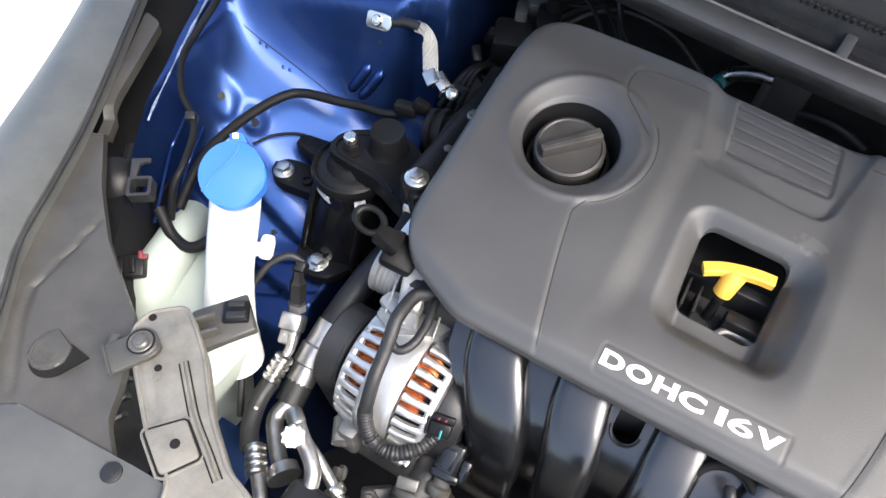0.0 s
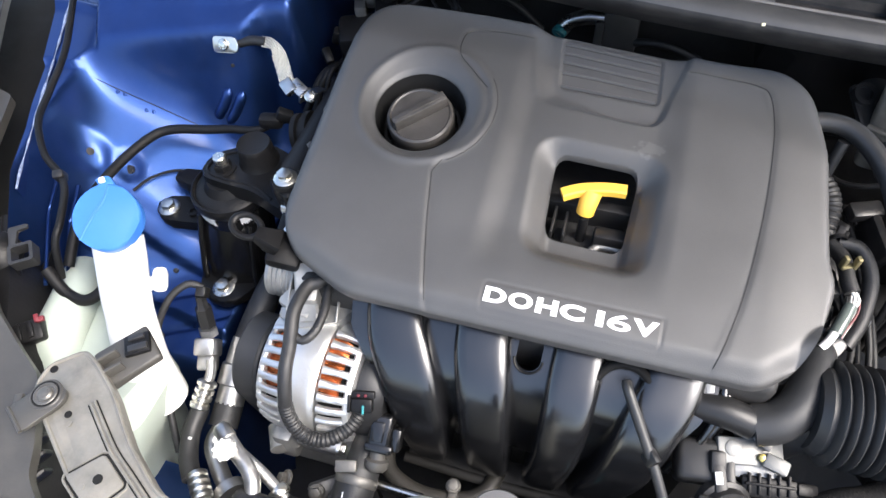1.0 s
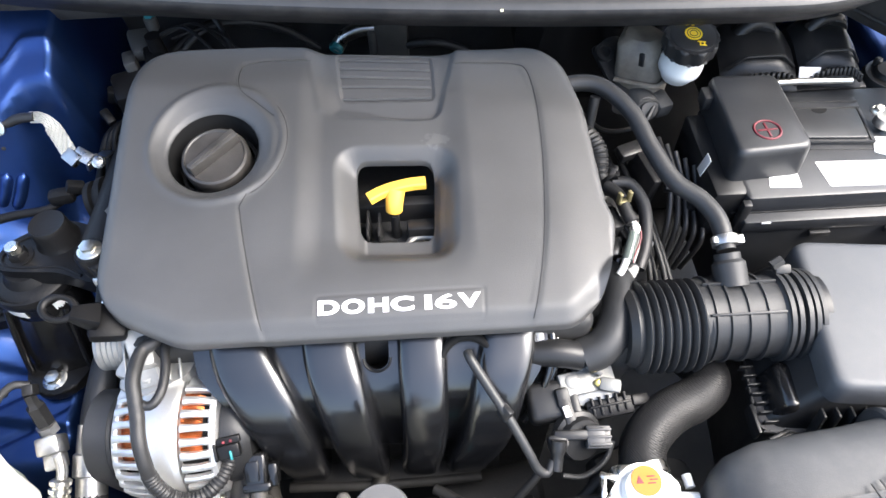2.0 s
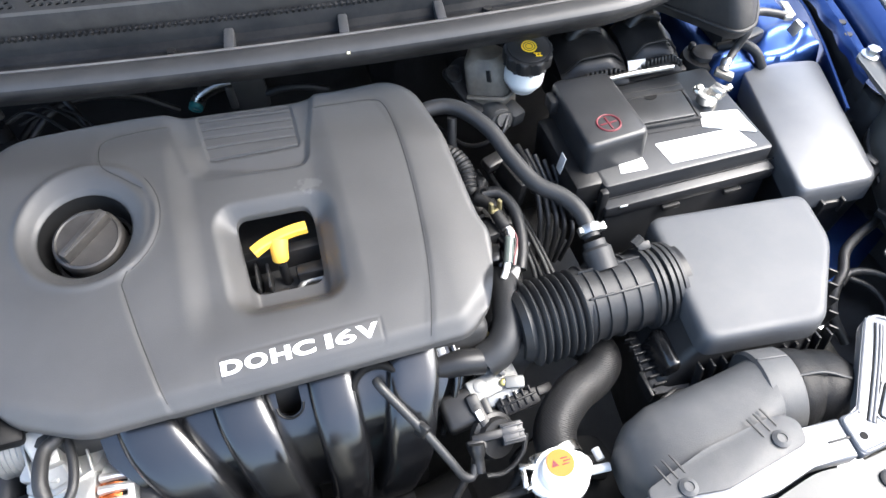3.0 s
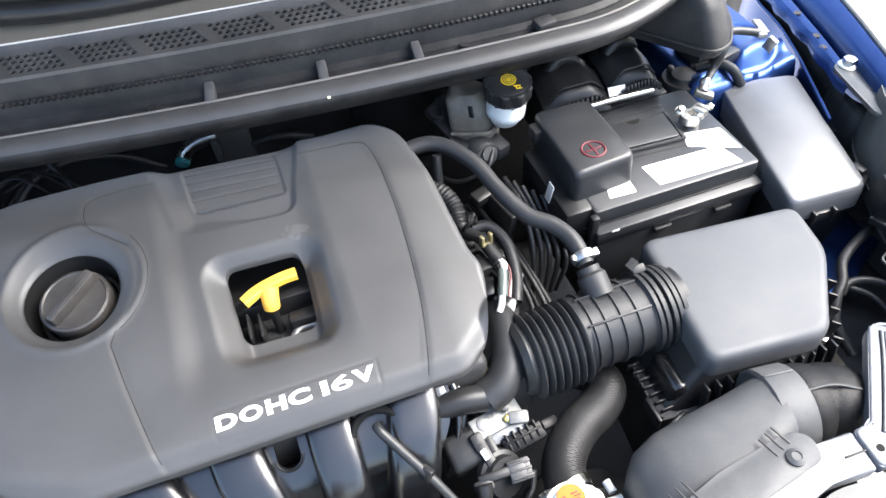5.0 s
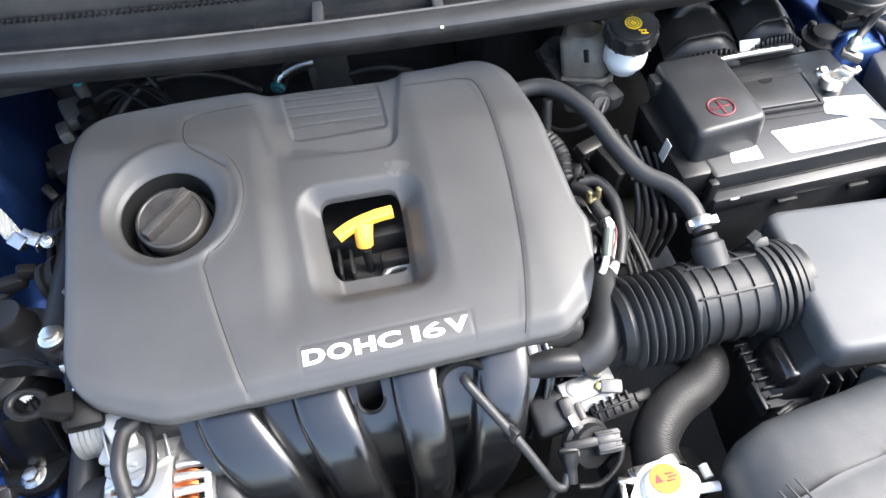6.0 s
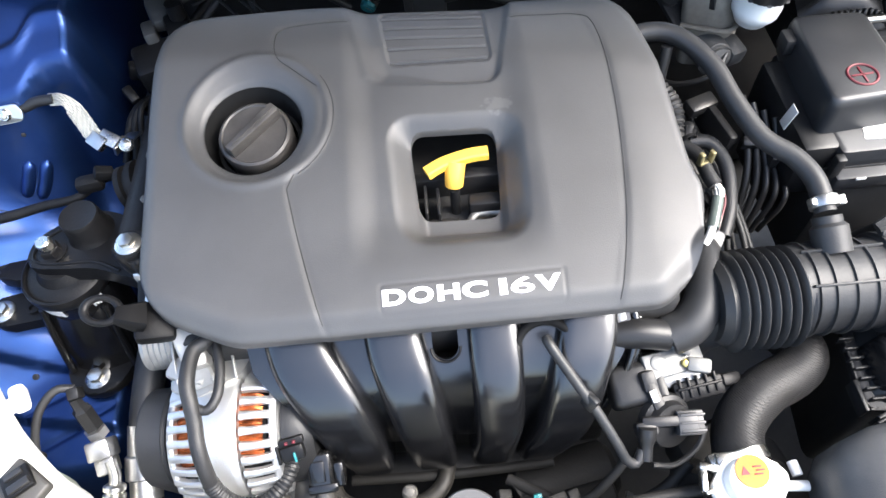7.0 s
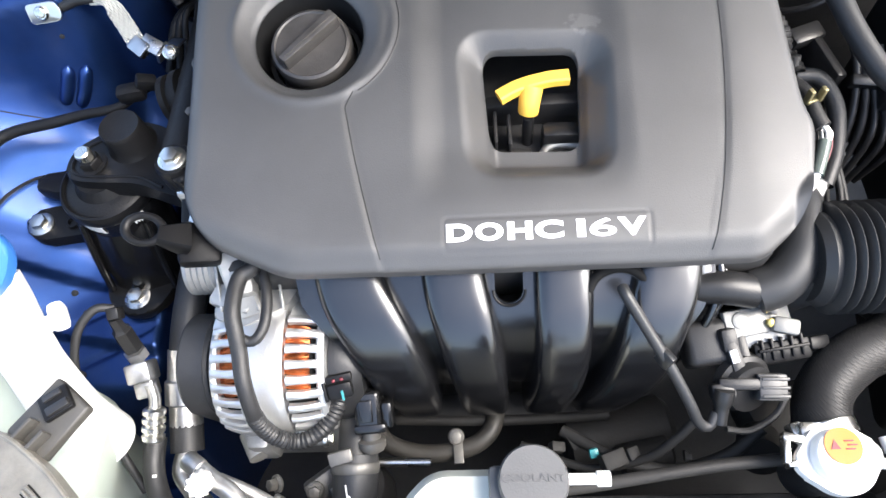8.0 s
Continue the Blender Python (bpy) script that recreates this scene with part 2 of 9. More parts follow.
def tube(points, r, n=12, step=0.004, section=None, caps=True):
    """A hose or cable along a smooth line. r: a radius, or a function of the way along in metres and of 0..1. section: unit outline."""
    path = smooth_path(points, step)
    rings, way, last = [], 0.0, None
    total = sum((b - a).length for a, b in zip(path, path[1:]))
    unit = section or [(math.cos(2 * math.pi * i / n), math.sin(2 * math.pi * i / n)) for i in range(n)]
    side = None
    for i, p in enumerate(path):
        ahead = (path[min(i + 1, len(path) - 1)] - path[max(i - 1, 0)]).normalized()
        if side is None:
            side = ahead.cross(Vector((0, 0, 1)) if abs(ahead.z) < 0.9 else Vector((0, 1, 0))).normalized()
        side = (side - ahead * side.dot(ahead)).normalized()
        up = side.cross(ahead)
        way += (p - last).length if last is not None else 0
        rad = r(way, way / total) if callable(r) else r
        rings.append([p + (side * u + up * v) * rad for u, v in unit])
        last = p
    return loft(rings, caps)


def aim(at, way, roll=0):
    """The pose whose z axis points along way."""
    return Matrix.Translation(at) @ Vector(way).to_track_quat("Z", "Y").to_matrix().to_4x4() @ pose(0, 0, 0, 0, 0, roll)


def hexagon(r):
    return [(r * math.cos(math.pi / 3 * i), r * math.sin(math.pi / 3 * i)) for i in range(6)]


def bolt(at, way=(0, 0, 1), r=0.0075, h=0.008, flange=0.0115, stud=0.0, roll=10, name="bolt", label="zinc-plated hexagon flange bolt", material=None, parent=None):
    m = aim(at, way, roll)
    bms = [lathe([(flange, -0.001), (flange, 0.0012), (r * 1.15, 0.003)], 20), prism(hexagon(r), 0.002, h, 0.0007)]
    if stud:
        bms.append(lathe([(r * 0.55, h - 0.001), (r * 0.55, h + stud - 0.001), (r * 0.4, h + stud)], 14))
    bm = moved(merge(*bms), m)
    if parent is not None:
        return part(name, bm, material or ZINC, parent)
    return solo(name, bm, material or ZINC, label, "bolt")


def lerp(a, b, t):
    return a + (b - a) * t


def soft(a, b, x):
    t = min(1, max(0, (x - a) / (b - a)))
    return t * t * (3 - 2 * t)


def poly_distance(poly):
    """The signed distance to a polygon, in an array: positive inside."""
    a = np.array(poly)
    b = np.roll(a, -1, 0)

    def far(p):
        d = np.full(len(p), 1e9)
        inside = np.zeros(len(p), bool)
        for (ax, ay), (bx, by) in zip(a, b):
            ex, ey = bx - ax, by - ay
            wx, wy = p[:, 0] - ax, p[:, 1] - ay
            t = np.clip((wx * ex + wy * ey) / (ex * ex + ey * ey), 0, 1)
            d = np.minimum(d, np.hypot(wx - ex * t, wy - ey * t))
            hit = ((ay > p[:, 1]) != (by > p[:, 1])) & (p[:, 0] < ex * (p[:, 1] - ay) / (ey if ey else 1e-12) + ax)
            inside ^= hit
        return np.where(inside, d, -d)

    return far


def line_distance(points):
    a = np.array(points)

    def far(p):
        d = np.full(len(p), 1e9)
        for (ax, ay), (bx, by) in zip(a, a[1:]):
            ex, ey = bx - ax, by - ay
            t = np.clip(((p[:, 0] - ax) * ex + (p[:, 1] - ay) * ey) / (ex * ex + ey * ey), 0, 1)
            d = np.minimum(d, np.hypot(p[:, 0] - ax - ex * t, p[:, 1] - ay - ey * t))
        return d

    return far


def relief(bounds, step, keep, height, skirt=0.0):
    """A moulded sheet: a fine grid over x and y, cut to where keep(p) > 0, at height(p), with its rims turned down by skirt."""
    x0, x1, y0, y1 = bounds
    xs, ys = np.arange(x0, x1 + step / 2, step), np.arange(y0, y1 + step / 2, step)
    gx, gy = np.meshgrid(xs, ys)
    p = np.stack([gx.ravel(), gy.ravel()], 1)
    k = keep(p)
    nx = len(xs)
    cell = (np.arange(len(ys) - 1)[:, None] * nx + np.arange(nx - 1)[None]).ravel()
    quads = np.stack([cell, cell + 1, cell + nx + 1, cell + nx], 1)
    quads = quads[(k[quads] > 0).any(1)]
    used = np.unique(quads)
    out = used[k[used] <= 0]
    for _ in range(3):
        e = 1e-4
        q = p[out]
        v = keep(q)
        g = np.stack([(keep(q + (e, 0)) - v) / e, (keep(q + (0, e)) - v) / e], 1)
        g /= np.maximum((g**2).sum(1, keepdims=True), 0.2)
        p[out] = q - v[:, None] * g
    z = height(p)
    where = {int(u): i for i, u in enumerate(used)}
    bm = bmesh.new()
    vs = [bm.verts.new((p[u, 0], p[u, 1], z[u])) for u in used]
    for q in quads:
        try:
            bm.faces.new([vs[where[int(u)]] for u in q])
        except ValueError:
            pass
    bmesh.ops.dissolve_degenerate(bm, dist=1e-5, edges=bm.edges[:])
    if skirt:
        rim = [e for e in bm.edges if e.is_boundary]
        made = bmesh.ops.extrude_edge_only(bm, edges=rim)["geom"]
        for v in made:
            if isinstance(v, bmesh.types.BMVert):
                v.co.z -= skirt
    return bm


def lettering(text, size, m, depth=0.0008, bold=0.0, stretch=1.0, spacing=1.0):
    """Raised letters as a bmesh, laid in the pose m, centred."""
    cu = bpy.data.curves.new("letters", "FONT")
    cu.body, cu.size, cu.extrude, cu.offset, cu.space_character = text, size, depth, bold, spacing
    cu.align_x, cu.align_y = "CENTER", "CENTER"
    ob = bpy.data.objects.new("letters", cu)
    scene.collection.objects.link(ob)
    me = bpy.data.meshes.new_from_object(ob.evaluated_get(bpy.context.evaluated_depsgraph_get()))
    bm = bmesh.new()
    bm.from_mesh(me)
    bpy.data.meshes.remove(me)
    bpy.data.objects.remove(ob)
    bpy.data.curves.remove(cu)
    bm.transform(m @ Matrix.Diagonal((stretch, 1, 1, 1)))
    return bm


# ---------------------------------------------------------------- ground
def build_ground():
    bm = bmesh.new()
    n, half = 24, 60.0
    vs = [[bm.verts.new((lerp(-half, half, i / n), lerp(-half, half, j / n), 0)) for i in range(n + 1)] for j in range(n + 1)]
    for j in range(n):
        for i in range(n):
            bm.faces.new((vs[j][i], vs[j][i + 1], vs[j + 1][i + 1], vs[j + 1][i]))
    solo("ground", bm, CONCRETE, "pale sunlit concrete floor round the car", "floor", kind="structure")


build_ground()


# ---------------------------------------------------------------- engine cover
SLOPE = 0.2126


def cover_z(y, d=0.0):
    """The height of the engine cover's top plane."""
    return 0.8445 + SLOPE * y + d


def flat_on_cover(x, y, d=0.0, turn=0.0):
    return Matrix.Translation((x, y, cover_z(y, d))) @ pose(0, 0, 0, math.degrees(math.atan(SLOPE)), 0, 0) @ pose(0, 0, 0, 0, 0, turn)


CAP = (-0.192, 0.071)


LEFT_SEAM = [(-0.122, -0.15), (-0.134, -0.108), (-0.147, -0.055), (-0.156, -0.01), (-0.157, 0.0), (-0.151, 0.012)]
RIGHT_SEAM = [(0.068, 0.1745), (0.10, 0.1725), (0.134, 0.168), (0.147, 0.153), (0.151, 0.10), (0.1495, 0.03), (0.141, -0.05), (0.128, -0.11), (0.114, -0.15)]
TOP_SEAM = [(-0.128, 0.104), (-0.150, 0.124), (-0.167, 0.141), (-0.170, 0.168), (-0.163, 0.182), (-0.133, 0.1855), (-0.097, 0.185)]


def rounded_each(corners, n=7):
    """A polygon given as x, y and the radius of each corner."""
    out, k = [], len(corners)
    for i in range(k):
        a, b, c = (Vector(corners[(i + j) % k][:2]) for j in (-1, 0, 1))
        u, v = (a - b), (c - b)
        d = min(corners[i][2], u.length * 0.48, v.length * 0.48)
        p, q = b + u.normalized() * d, b + v.normalized() * d
        out += [((1 - t) ** 2 * p + 2 * t * (1 - t) * b + t * t * q)[:] for t in (j / n for j in range(n + 1))]
    return out


def build_cover():
    outline = rounded_each([(-0.205, -0.134, 0.016), (-0.272, -0.104, 0.016), (-0.293, -0.066, 0.020), (-0.295, 0.10, 0.02), (-0.2930, 0.2260, 0.056), (-0.140, 0.2230, 0.03), (-0.06, 0.2130, 0.03), (0.060, 0.2095, 0.03), (0.186, 0.2030, 0.048),
                            (0.2020, 0.10, 0.02), (0.2080, -0.012, 0.010), (0.2145, -0.032, 0.010), (0.2115, -0.050, 0.012), (0.198, -0.092, 0.012), (0.189, -0.111, 0.012), (0.161, -0.1345, 0.012)])
    edge = poly_distance(outline)
    window = poly_distance(rounded([(-0.0400, -0.026), (0.0345, -0.029), (0.0385, 0.051), (-0.0445, 0.055)], 0.013, 6))
    pit = poly_distance(rounded([(-0.052, -0.058), (0.050, -0.062), (0.056, 0.053), (-0.058, 0.059)], 0.022, 6))
    seam_left = line_distance(smooth_2d(LEFT_SEAM))
    seam_right = line_distance(smooth_2d(RIGHT_SEAM))
    seam_top = line_distance(smooth_2d(TOP_SEAM))
    centre = poly_distance([(-0.122, -0.15), (-0.134, -0.108), (-0.147, -0.055), (-0.156, -0.01), (-0.150, 0.012), (-0.127, 0.05), (-0.123, 0.09), (-0.150, 0.125),
                            (-0.167, 0.141), (-0.168, 0.183), (-0.097, 0.185), (-0.083, 0.112), (0.045, 0.098), (0.068, 0.1745), (0.139, 0.168), (0.151, 0.11), (0.1495, 0.03),
                            (0.141, -0.05), (0.114, -0.15)])
    vent = poly_distance(rounded([(-0.068, 0.204), (0.043, 0.197), (0.044, 0.1205), (-0.059, 0.1265)], 0.008, 4))
    notch = poly_distance(rounded([(-0.107, 0.25), (0.078, 0.25), (0.064, 0.168), (0.046, 0.094), (-0.074, 0.102), (-0.097, 0.185)], 0.014, 5))
    plate = poly_distance(rounded([(-0.0785, -0.124), (0.0775, -0.125), (0.0785, -0.0985), (-0.0785, -0.0985)], 0.003, 3))

    def keep(p):
        r = np.hypot(p[:, 0] - CAP[0], p[:, 1] - CAP[1])
        return np.minimum(np.minimum(edge(p), r - 0.0475), -window(p))

    def step(a, b, v):
        t = np.clip((v - a) / (b - a), 0, 1)
        return t * t * (3 - 2 * t)

    def height(p):
        x, y = p[:, 0], p[:, 1]
        z = 0.8445 + SLOPE * y
        d = np.maximum(edge(p), 0)
        big = 0.0035 + 0.014 * step(-0.10, -0.04, y) - 0.010 * step(0.17, 0.21, x)
        z = z - (big - np.sqrt(np.maximum(big**2 - np.maximum(big - d, 0) ** 2, 0))) * 0.85
        # the crown turns level behind a soft crease that runs nearer at the far end
        crease = np.minimum(0.149 - 0.22 * np.maximum(x + 0.05, 0), 0.149)
        behind = np.logaddexp(0, (y - crease) / 0.0045) * 0.0045
        z = z - (0.262 - 0.08 * step(0.08, 0.19, x)) * behind
        # and rolls over towards its front lip and its far end
        z = z - 0.0085 * (1 - step(0.0, 0.022, d)) ** 2 * (1 - step(-0.115, -0.085, y)) - 0.006 * step(0.155, 0.225, x)
        # the middle field lies a little lower, with a shallow trough from the vent to the window
        z = z - 0.0011 * step(-0.0045, 0.0045, centre(p))
        trough = step(-0.105, -0.075, x) * (1 - step(0.045, 0.078, x)) * step(-0.09, -0.03, y)
        z = z - 0.0055 * trough
        for line in (seam_left, seam_right, seam_top):
            z = z - 0.0007 * np.exp(-((line(p) / 0.0030) ** 2))
        # vent panel with its slats
        sunk = step(-0.003, 0.022 - 0.016 * step(-0.08, 0.02, x), notch(p))
        z = z - 0.0038 * sunk - 0.14 * sunk * np.clip(crease - np.maximum(y, 0.105), 0, 1)
        inside = step(0.0, 0.0025, vent(p))
        z = z - inside * 0.0022
        # oil filler: raised bead, then a funnel
        r = np.hypot(x - CAP[0], (y - CAP[1]) * 0.98)
        rim = np.hypot(x - CAP[0] - 0.006, y - CAP[1] - 0.004)
        z = z + 0.002 * np.exp(-(((rim - 0.0685) / 0.0045) ** 2))
        z = z - 0.0085 * (1 - step(0.043, 0.067, r)) - 0.003 * (1 - step(0.046, 0.051, r))
        # window: a funnel with rounded shoulders
        w = pit(p)
        z = z - 0.022 * step(-0.010, 0.019, w) - 0.006 * step(0.010, 0.02, w)
        # name plate
        z = z - 0.0006 * np.exp(-((plate(p) / 0.0010) ** 2))
        return z

    root = thing("engine_cover", (0, 0, 0.80), "matt charcoal plastic engine cover with raised white lettering", "engine cover")
    bm = relief((-0.30, 0.226, -0.142, 0.230), 0.0016, keep, height, 0.0075)
    part("shell", bm, COVER_MAT, root, angle=50)
    for k in range(5):
        y = 0.1285 + 0.0156 * k
        line = np.array([(x, y - 0.055 * x) for x in np.linspace(-0.0570 - 0.0016 * k, 0.0395, 24)])
        part("vent_slat", tube([(q[0], q[1], h + 0.0002) for q, h in zip(line, height(line))], 0.0016, 8, 0.004), COVER_MAT, root)
        line[:, 1] -= 0.0026
        part("slat_gap", tube([(q[0], q[1], h) for q, h in zip(line, height(line))], 0.0004, 6, 0.004), DARK, root, "fine dark joint line")
    round_filler = [(CAP[0] + 0.006 + 0.0735 * math.cos(radians(a)), CAP[1] + 0.004 + 0.0735 * math.sin(radians(a))) for a in range(-58, 40, 7)]
    for pts in (LEFT_SEAM, RIGHT_SEAM, TOP_SEAM, round_filler):
        pts = np.array([q for q in smooth_2d(pts) if edge(np.array([q]))[0] > 0.004])
        part("seam", tube([(q[0], q[1], h + 0.0001) for q, h in zip(pts, height(pts))], 0.00055, 6, 0.004), DARK, root, "fine dark joint line")
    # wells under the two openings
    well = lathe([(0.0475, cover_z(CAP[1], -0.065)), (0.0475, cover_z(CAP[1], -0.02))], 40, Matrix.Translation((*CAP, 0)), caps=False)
    # near-black sleeve lines the filler hole inside the cover's rim
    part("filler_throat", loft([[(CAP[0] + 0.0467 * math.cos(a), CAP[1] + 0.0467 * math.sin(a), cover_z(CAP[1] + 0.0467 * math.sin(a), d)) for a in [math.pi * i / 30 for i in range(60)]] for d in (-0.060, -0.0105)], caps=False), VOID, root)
    part("filler_well", well, VOID, root, "flat black well round the oil filler")
    m = flat_on_cover(-0.0005, -0.1117, -0.0018)
    for ch, x0, x1 in (("D", -0.0770, -0.0569), ("O", -0.0548, -0.0333), ("H", -0.0302, -0.0111), ("C", -0.0092, 0.0124), ("1", 0.0222, 0.0288), ("6", 0.0318, 0.0518), ("V", 0.0530, 0.0748)):
        bm = lettering(ch, 0.02, Matrix.Identity(4), 0.0009, 0.0003 if ch == "6" else 0.0009)
        lo = [min(v.co[i] for v in bm.verts) for i in range(2)]
        hi = [max(v.co[i] for v in bm.verts) for i in range(2)]
        for v in bm.verts:
            v.co.x = lerp(x0, x1, (v.co.x - lo[0]) / (hi[0] - lo[0])) + 0.0005
            v.co.y = lerp(-0.0072, 0.0072, (v.co.y - lo[1]) / (hi[1] - lo[1]))
        part("lettering", moved(bm, m @ pose(0, 0.0015, 0)), LETTER, root, "raised white letter")


def smooth_2d(points, n=6):
    return [tuple(v[:2]) for v in smooth_path([(*p, 0) for p in points], 0.006)]


def scuffed(m, centre, size, colour=(0.34, 0.34, 0.33)):
    """Adds a dried smear with a ragged outline to a material."""
    nt, n = m.node_tree, m.node_tree.nodes
    b = n["Principled BSDF"]
    was = b.inputs["Base Color"].links[0].from_socket
    tc = n.new("ShaderNodeTexCoord")
    sub = n.new("ShaderNodeVectorMath")
    sub.operation = "SUBTRACT"
    sub.inputs[1].default_value = centre
    nt.links.new(tc.outputs["Object"], sub.inputs[0])
    div = n.new("ShaderNodeVectorMath")
    div.operation = "DIVIDE"
    div.inputs[1].default_value = size
    nt.links.new(sub.outputs[0], div.inputs[0])
    ln = n.new("ShaderNodeVectorMath")
    ln.operation = "LENGTH"
    nt.links.new(div.outputs[0], ln.inputs[0])
    no = n.new("ShaderNodeTexNoise")
    no.inputs["Scale"].default_value, no.inputs["Detail"].default_value = 180, 6
    nt.links.new(tc.outputs["Object"], no.inputs["Vector"])
    add = n.new("ShaderNodeMath")
    add.operation = "MULTIPLY_ADD"
    add.inputs[1].default_value = -2.2
    nt.links.new(no.outputs["Fac"], add.inputs[0])
    nt.links.new(ln.outputs["Value"], add.inputs[2])
    mr = n.new("ShaderNodeMapRange")
    mr.inputs["From Min"].default_value, mr.inputs["From Max"].default_value = -0.15, -0.5
    mr.inputs["To Max"].default_value = 0.09
    nt.links.new(add.outputs[0], mr.inputs["Value"])
    mix = n.new("ShaderNodeMix")
    mix.data_type = "RGBA"
    nt.links.new(mr.outputs["Result"], mix.inputs["Factor"])
    nt.links.new(was, mix.inputs[6])
    mix.inputs[7].default_value = (*colour, 1)
    nt.links.new(mix.outputs[2], b.inputs["Base Color"])
    return m


COVER_MAT = scuffed(COVER, (0.041, 0.068, cover_z(0.068)), (0.016, 0.0085, 0.05))
build_cover()


def build_filler_cap():
    root = thing("oil_filler_cap", (*CAP, cover_z(CAP[1], -0.06)), "black plastic oil filler cap with a diagonal grip bar", "cap")
    m = flat_on_cover(CAP[0], CAP[1] + 0.0005, -0.0245)
    prof = [(0.031, -0.03), (0.0345, -0.026), (0.0358, 0.0), (0.0358, 0.007), (0.0345, 0.0100), (0.0320, 0.0112), (0.0305, 0.0100), (0.0, 0.0098)]
    part("disc", lathe([(max(r, 0.0004), z) for r, z in prof], 56, m), GLOSSCAP, root)
    part("collar", lathe([(0.037, -0.03), (0.0435, -0.026), (0.0435, -0.014), (0.0420, -0.010), (0.0380, -0.010)], 44, m, caps=False), GLOSS, root, "gloss black neck collar")
    bar = rounded([(-0.0300, -0.0046), (0.0310, -0.0070), (0.0310, 0.0046), (-0.0300, 0.0036)], 0.0018, 2)
    part("grip", moved(prism(bar, 0.0092, 0.0235, 0.0011), m @ pose(0, 0, 0, 0, 0, 45)), GLOSSCAP, root)
    part("grip_rib", moved(block(0.052, 0.0020, 0.0012, 0.0004), m @ pose(0, 0, 0, 0, 0, 44) @ pose(0, -0.0012, 0.0238)), GLOSSCAP, root)


GLOSSCAP = surface("cap_plastic", (0.042, 0.039, 0.036), 0.42, vary=0.3, grain=500, bump=0.25, blotch=60, dust=0.16, dust_colour=(0.10, 0.085, 0.075))
build_filler_cap()


def build_dipstick():
    root = thing("dipstick", (-0.006, 0.0, 0.70), "yellow plastic dipstick pull handle in the cover's window", "dipstick")
    arc = [(-0.0310, 0.0160, 0.824), (-0.018, 0.0220, 0.8265), (-0.004, 0.0260, 0.828), (0.013, 0.0290, 0.829), (0.0285, 0.0300, 0.829)]
    flat = [(1.0, 0.55), (0.75, 0.8), (-0.75, 0.8), (-1.0, 0.55), (-1.0, -0.55), (-0.75, -0.8), (0.75, -0.8), (1.0, -0.55)]
    part("grip", tube(arc, 0.0060, section=flat, step=0.003), YELLOW, root)
    part("stem", tube([(-0.003, 0.0245, 0.826), (-0.0045, 0.018, 0.820), (-0.0055, 0.0135, 0.814), (-0.006, 0.0115, 0.809)], lambda s, t: 0.0100 - 0.0012 * t, n=18), YELLOW, root)


build_dipstick()


# ---------------------------------------------------------------- engine below the cover
def build_head():
    root = thing("cylinder_head", (-0.04, 0.03, 0.55), "dark cam cover and cylinder head under the engine cover", "engine")
    part("cam_cover", box(-0.275, 0.19, -0.115, 0.17, 0.70, 0.772, 0.012, 3), DARK, root)
    part("dipstick_tube", tube([(-0.006, 0.008, 0.807), (-0.006, 0.007, 0.77)], 0.005, 12), BLACK, root)
    part("block", box(-0.26, 0.18, -0.10, 0.17, 0.30, 0.70, 0.01), DARK, root)
    # what shows in the cover's window
    part("coil_rail", merge(box(-0.05, 0.05, 0.026, 0.040, 0.77, 0.800, 0.004), box(0.006, 0.05, -0.006, 0.010, 0.77, 0.797, 0.004)), SATIN, root)
    part("coil", merge(box(-0.040, -0.004, -0.022, -0.012, 0.77, 0.790, 0.002), box(-0.036, -0.033, -0.014, 0.020, 0.77, 0.802, 0.001), box(-0.024, -0.021, -0.016, 0.016, 0.77, 0.802, 0.001)), SATIN, root)
    part("coil_plug", lathe([(0.013, 0.77), (0.013, 0.786), (0.010, 0.7862), (0.010, 0.780), (0.001, 0.780)], 24, Matrix.Translation((0.020, -0.025, 0))), SATIN, root)
    part("plug_clip", merge(box(0.014, 0.019, -0.022, -0.018, 0.782, 0.790, 0.001), box(0.019, 0.026, -0.025, -0.021, 0.782, 0.788, 0.001)), RED, root, "small red locking clip")
    part("gasket_lip", tube([(-0.046, -0.034, 0.779), (-0.022, -0.038, 0.779), (-0.008, -0.036, 0.779), (0.002, -0.024, 0.780), (0.010, -0.008, 0.781), (0.024, -0.005, 0.781), (0.044, -0.008, 0.781)], 0.0042, 10), DULL, root, "pale cast gasket lip")
    # bare casting at the belt end
    part("front_casting", merge(box(-0.305, -0.262, -0.075, 0.15, 0.60, 0.785, 0.006), box(-0.318, -0.27, -0.045, -0.005, 0.74, 0.792, 0.006)), CAST, root, "bare aluminium front casting")


build_head()


# ---------------------------------------------------------------- intake manifold
RUN = [(-0.070, 0.766), (-0.100, 0.758), (-0.126, 0.746), (-0.150, 0.730), (-0.1665, 0.707), (-0.1755, 0.667), (-0.1775, 0.617), (-0.172, 0.578)]


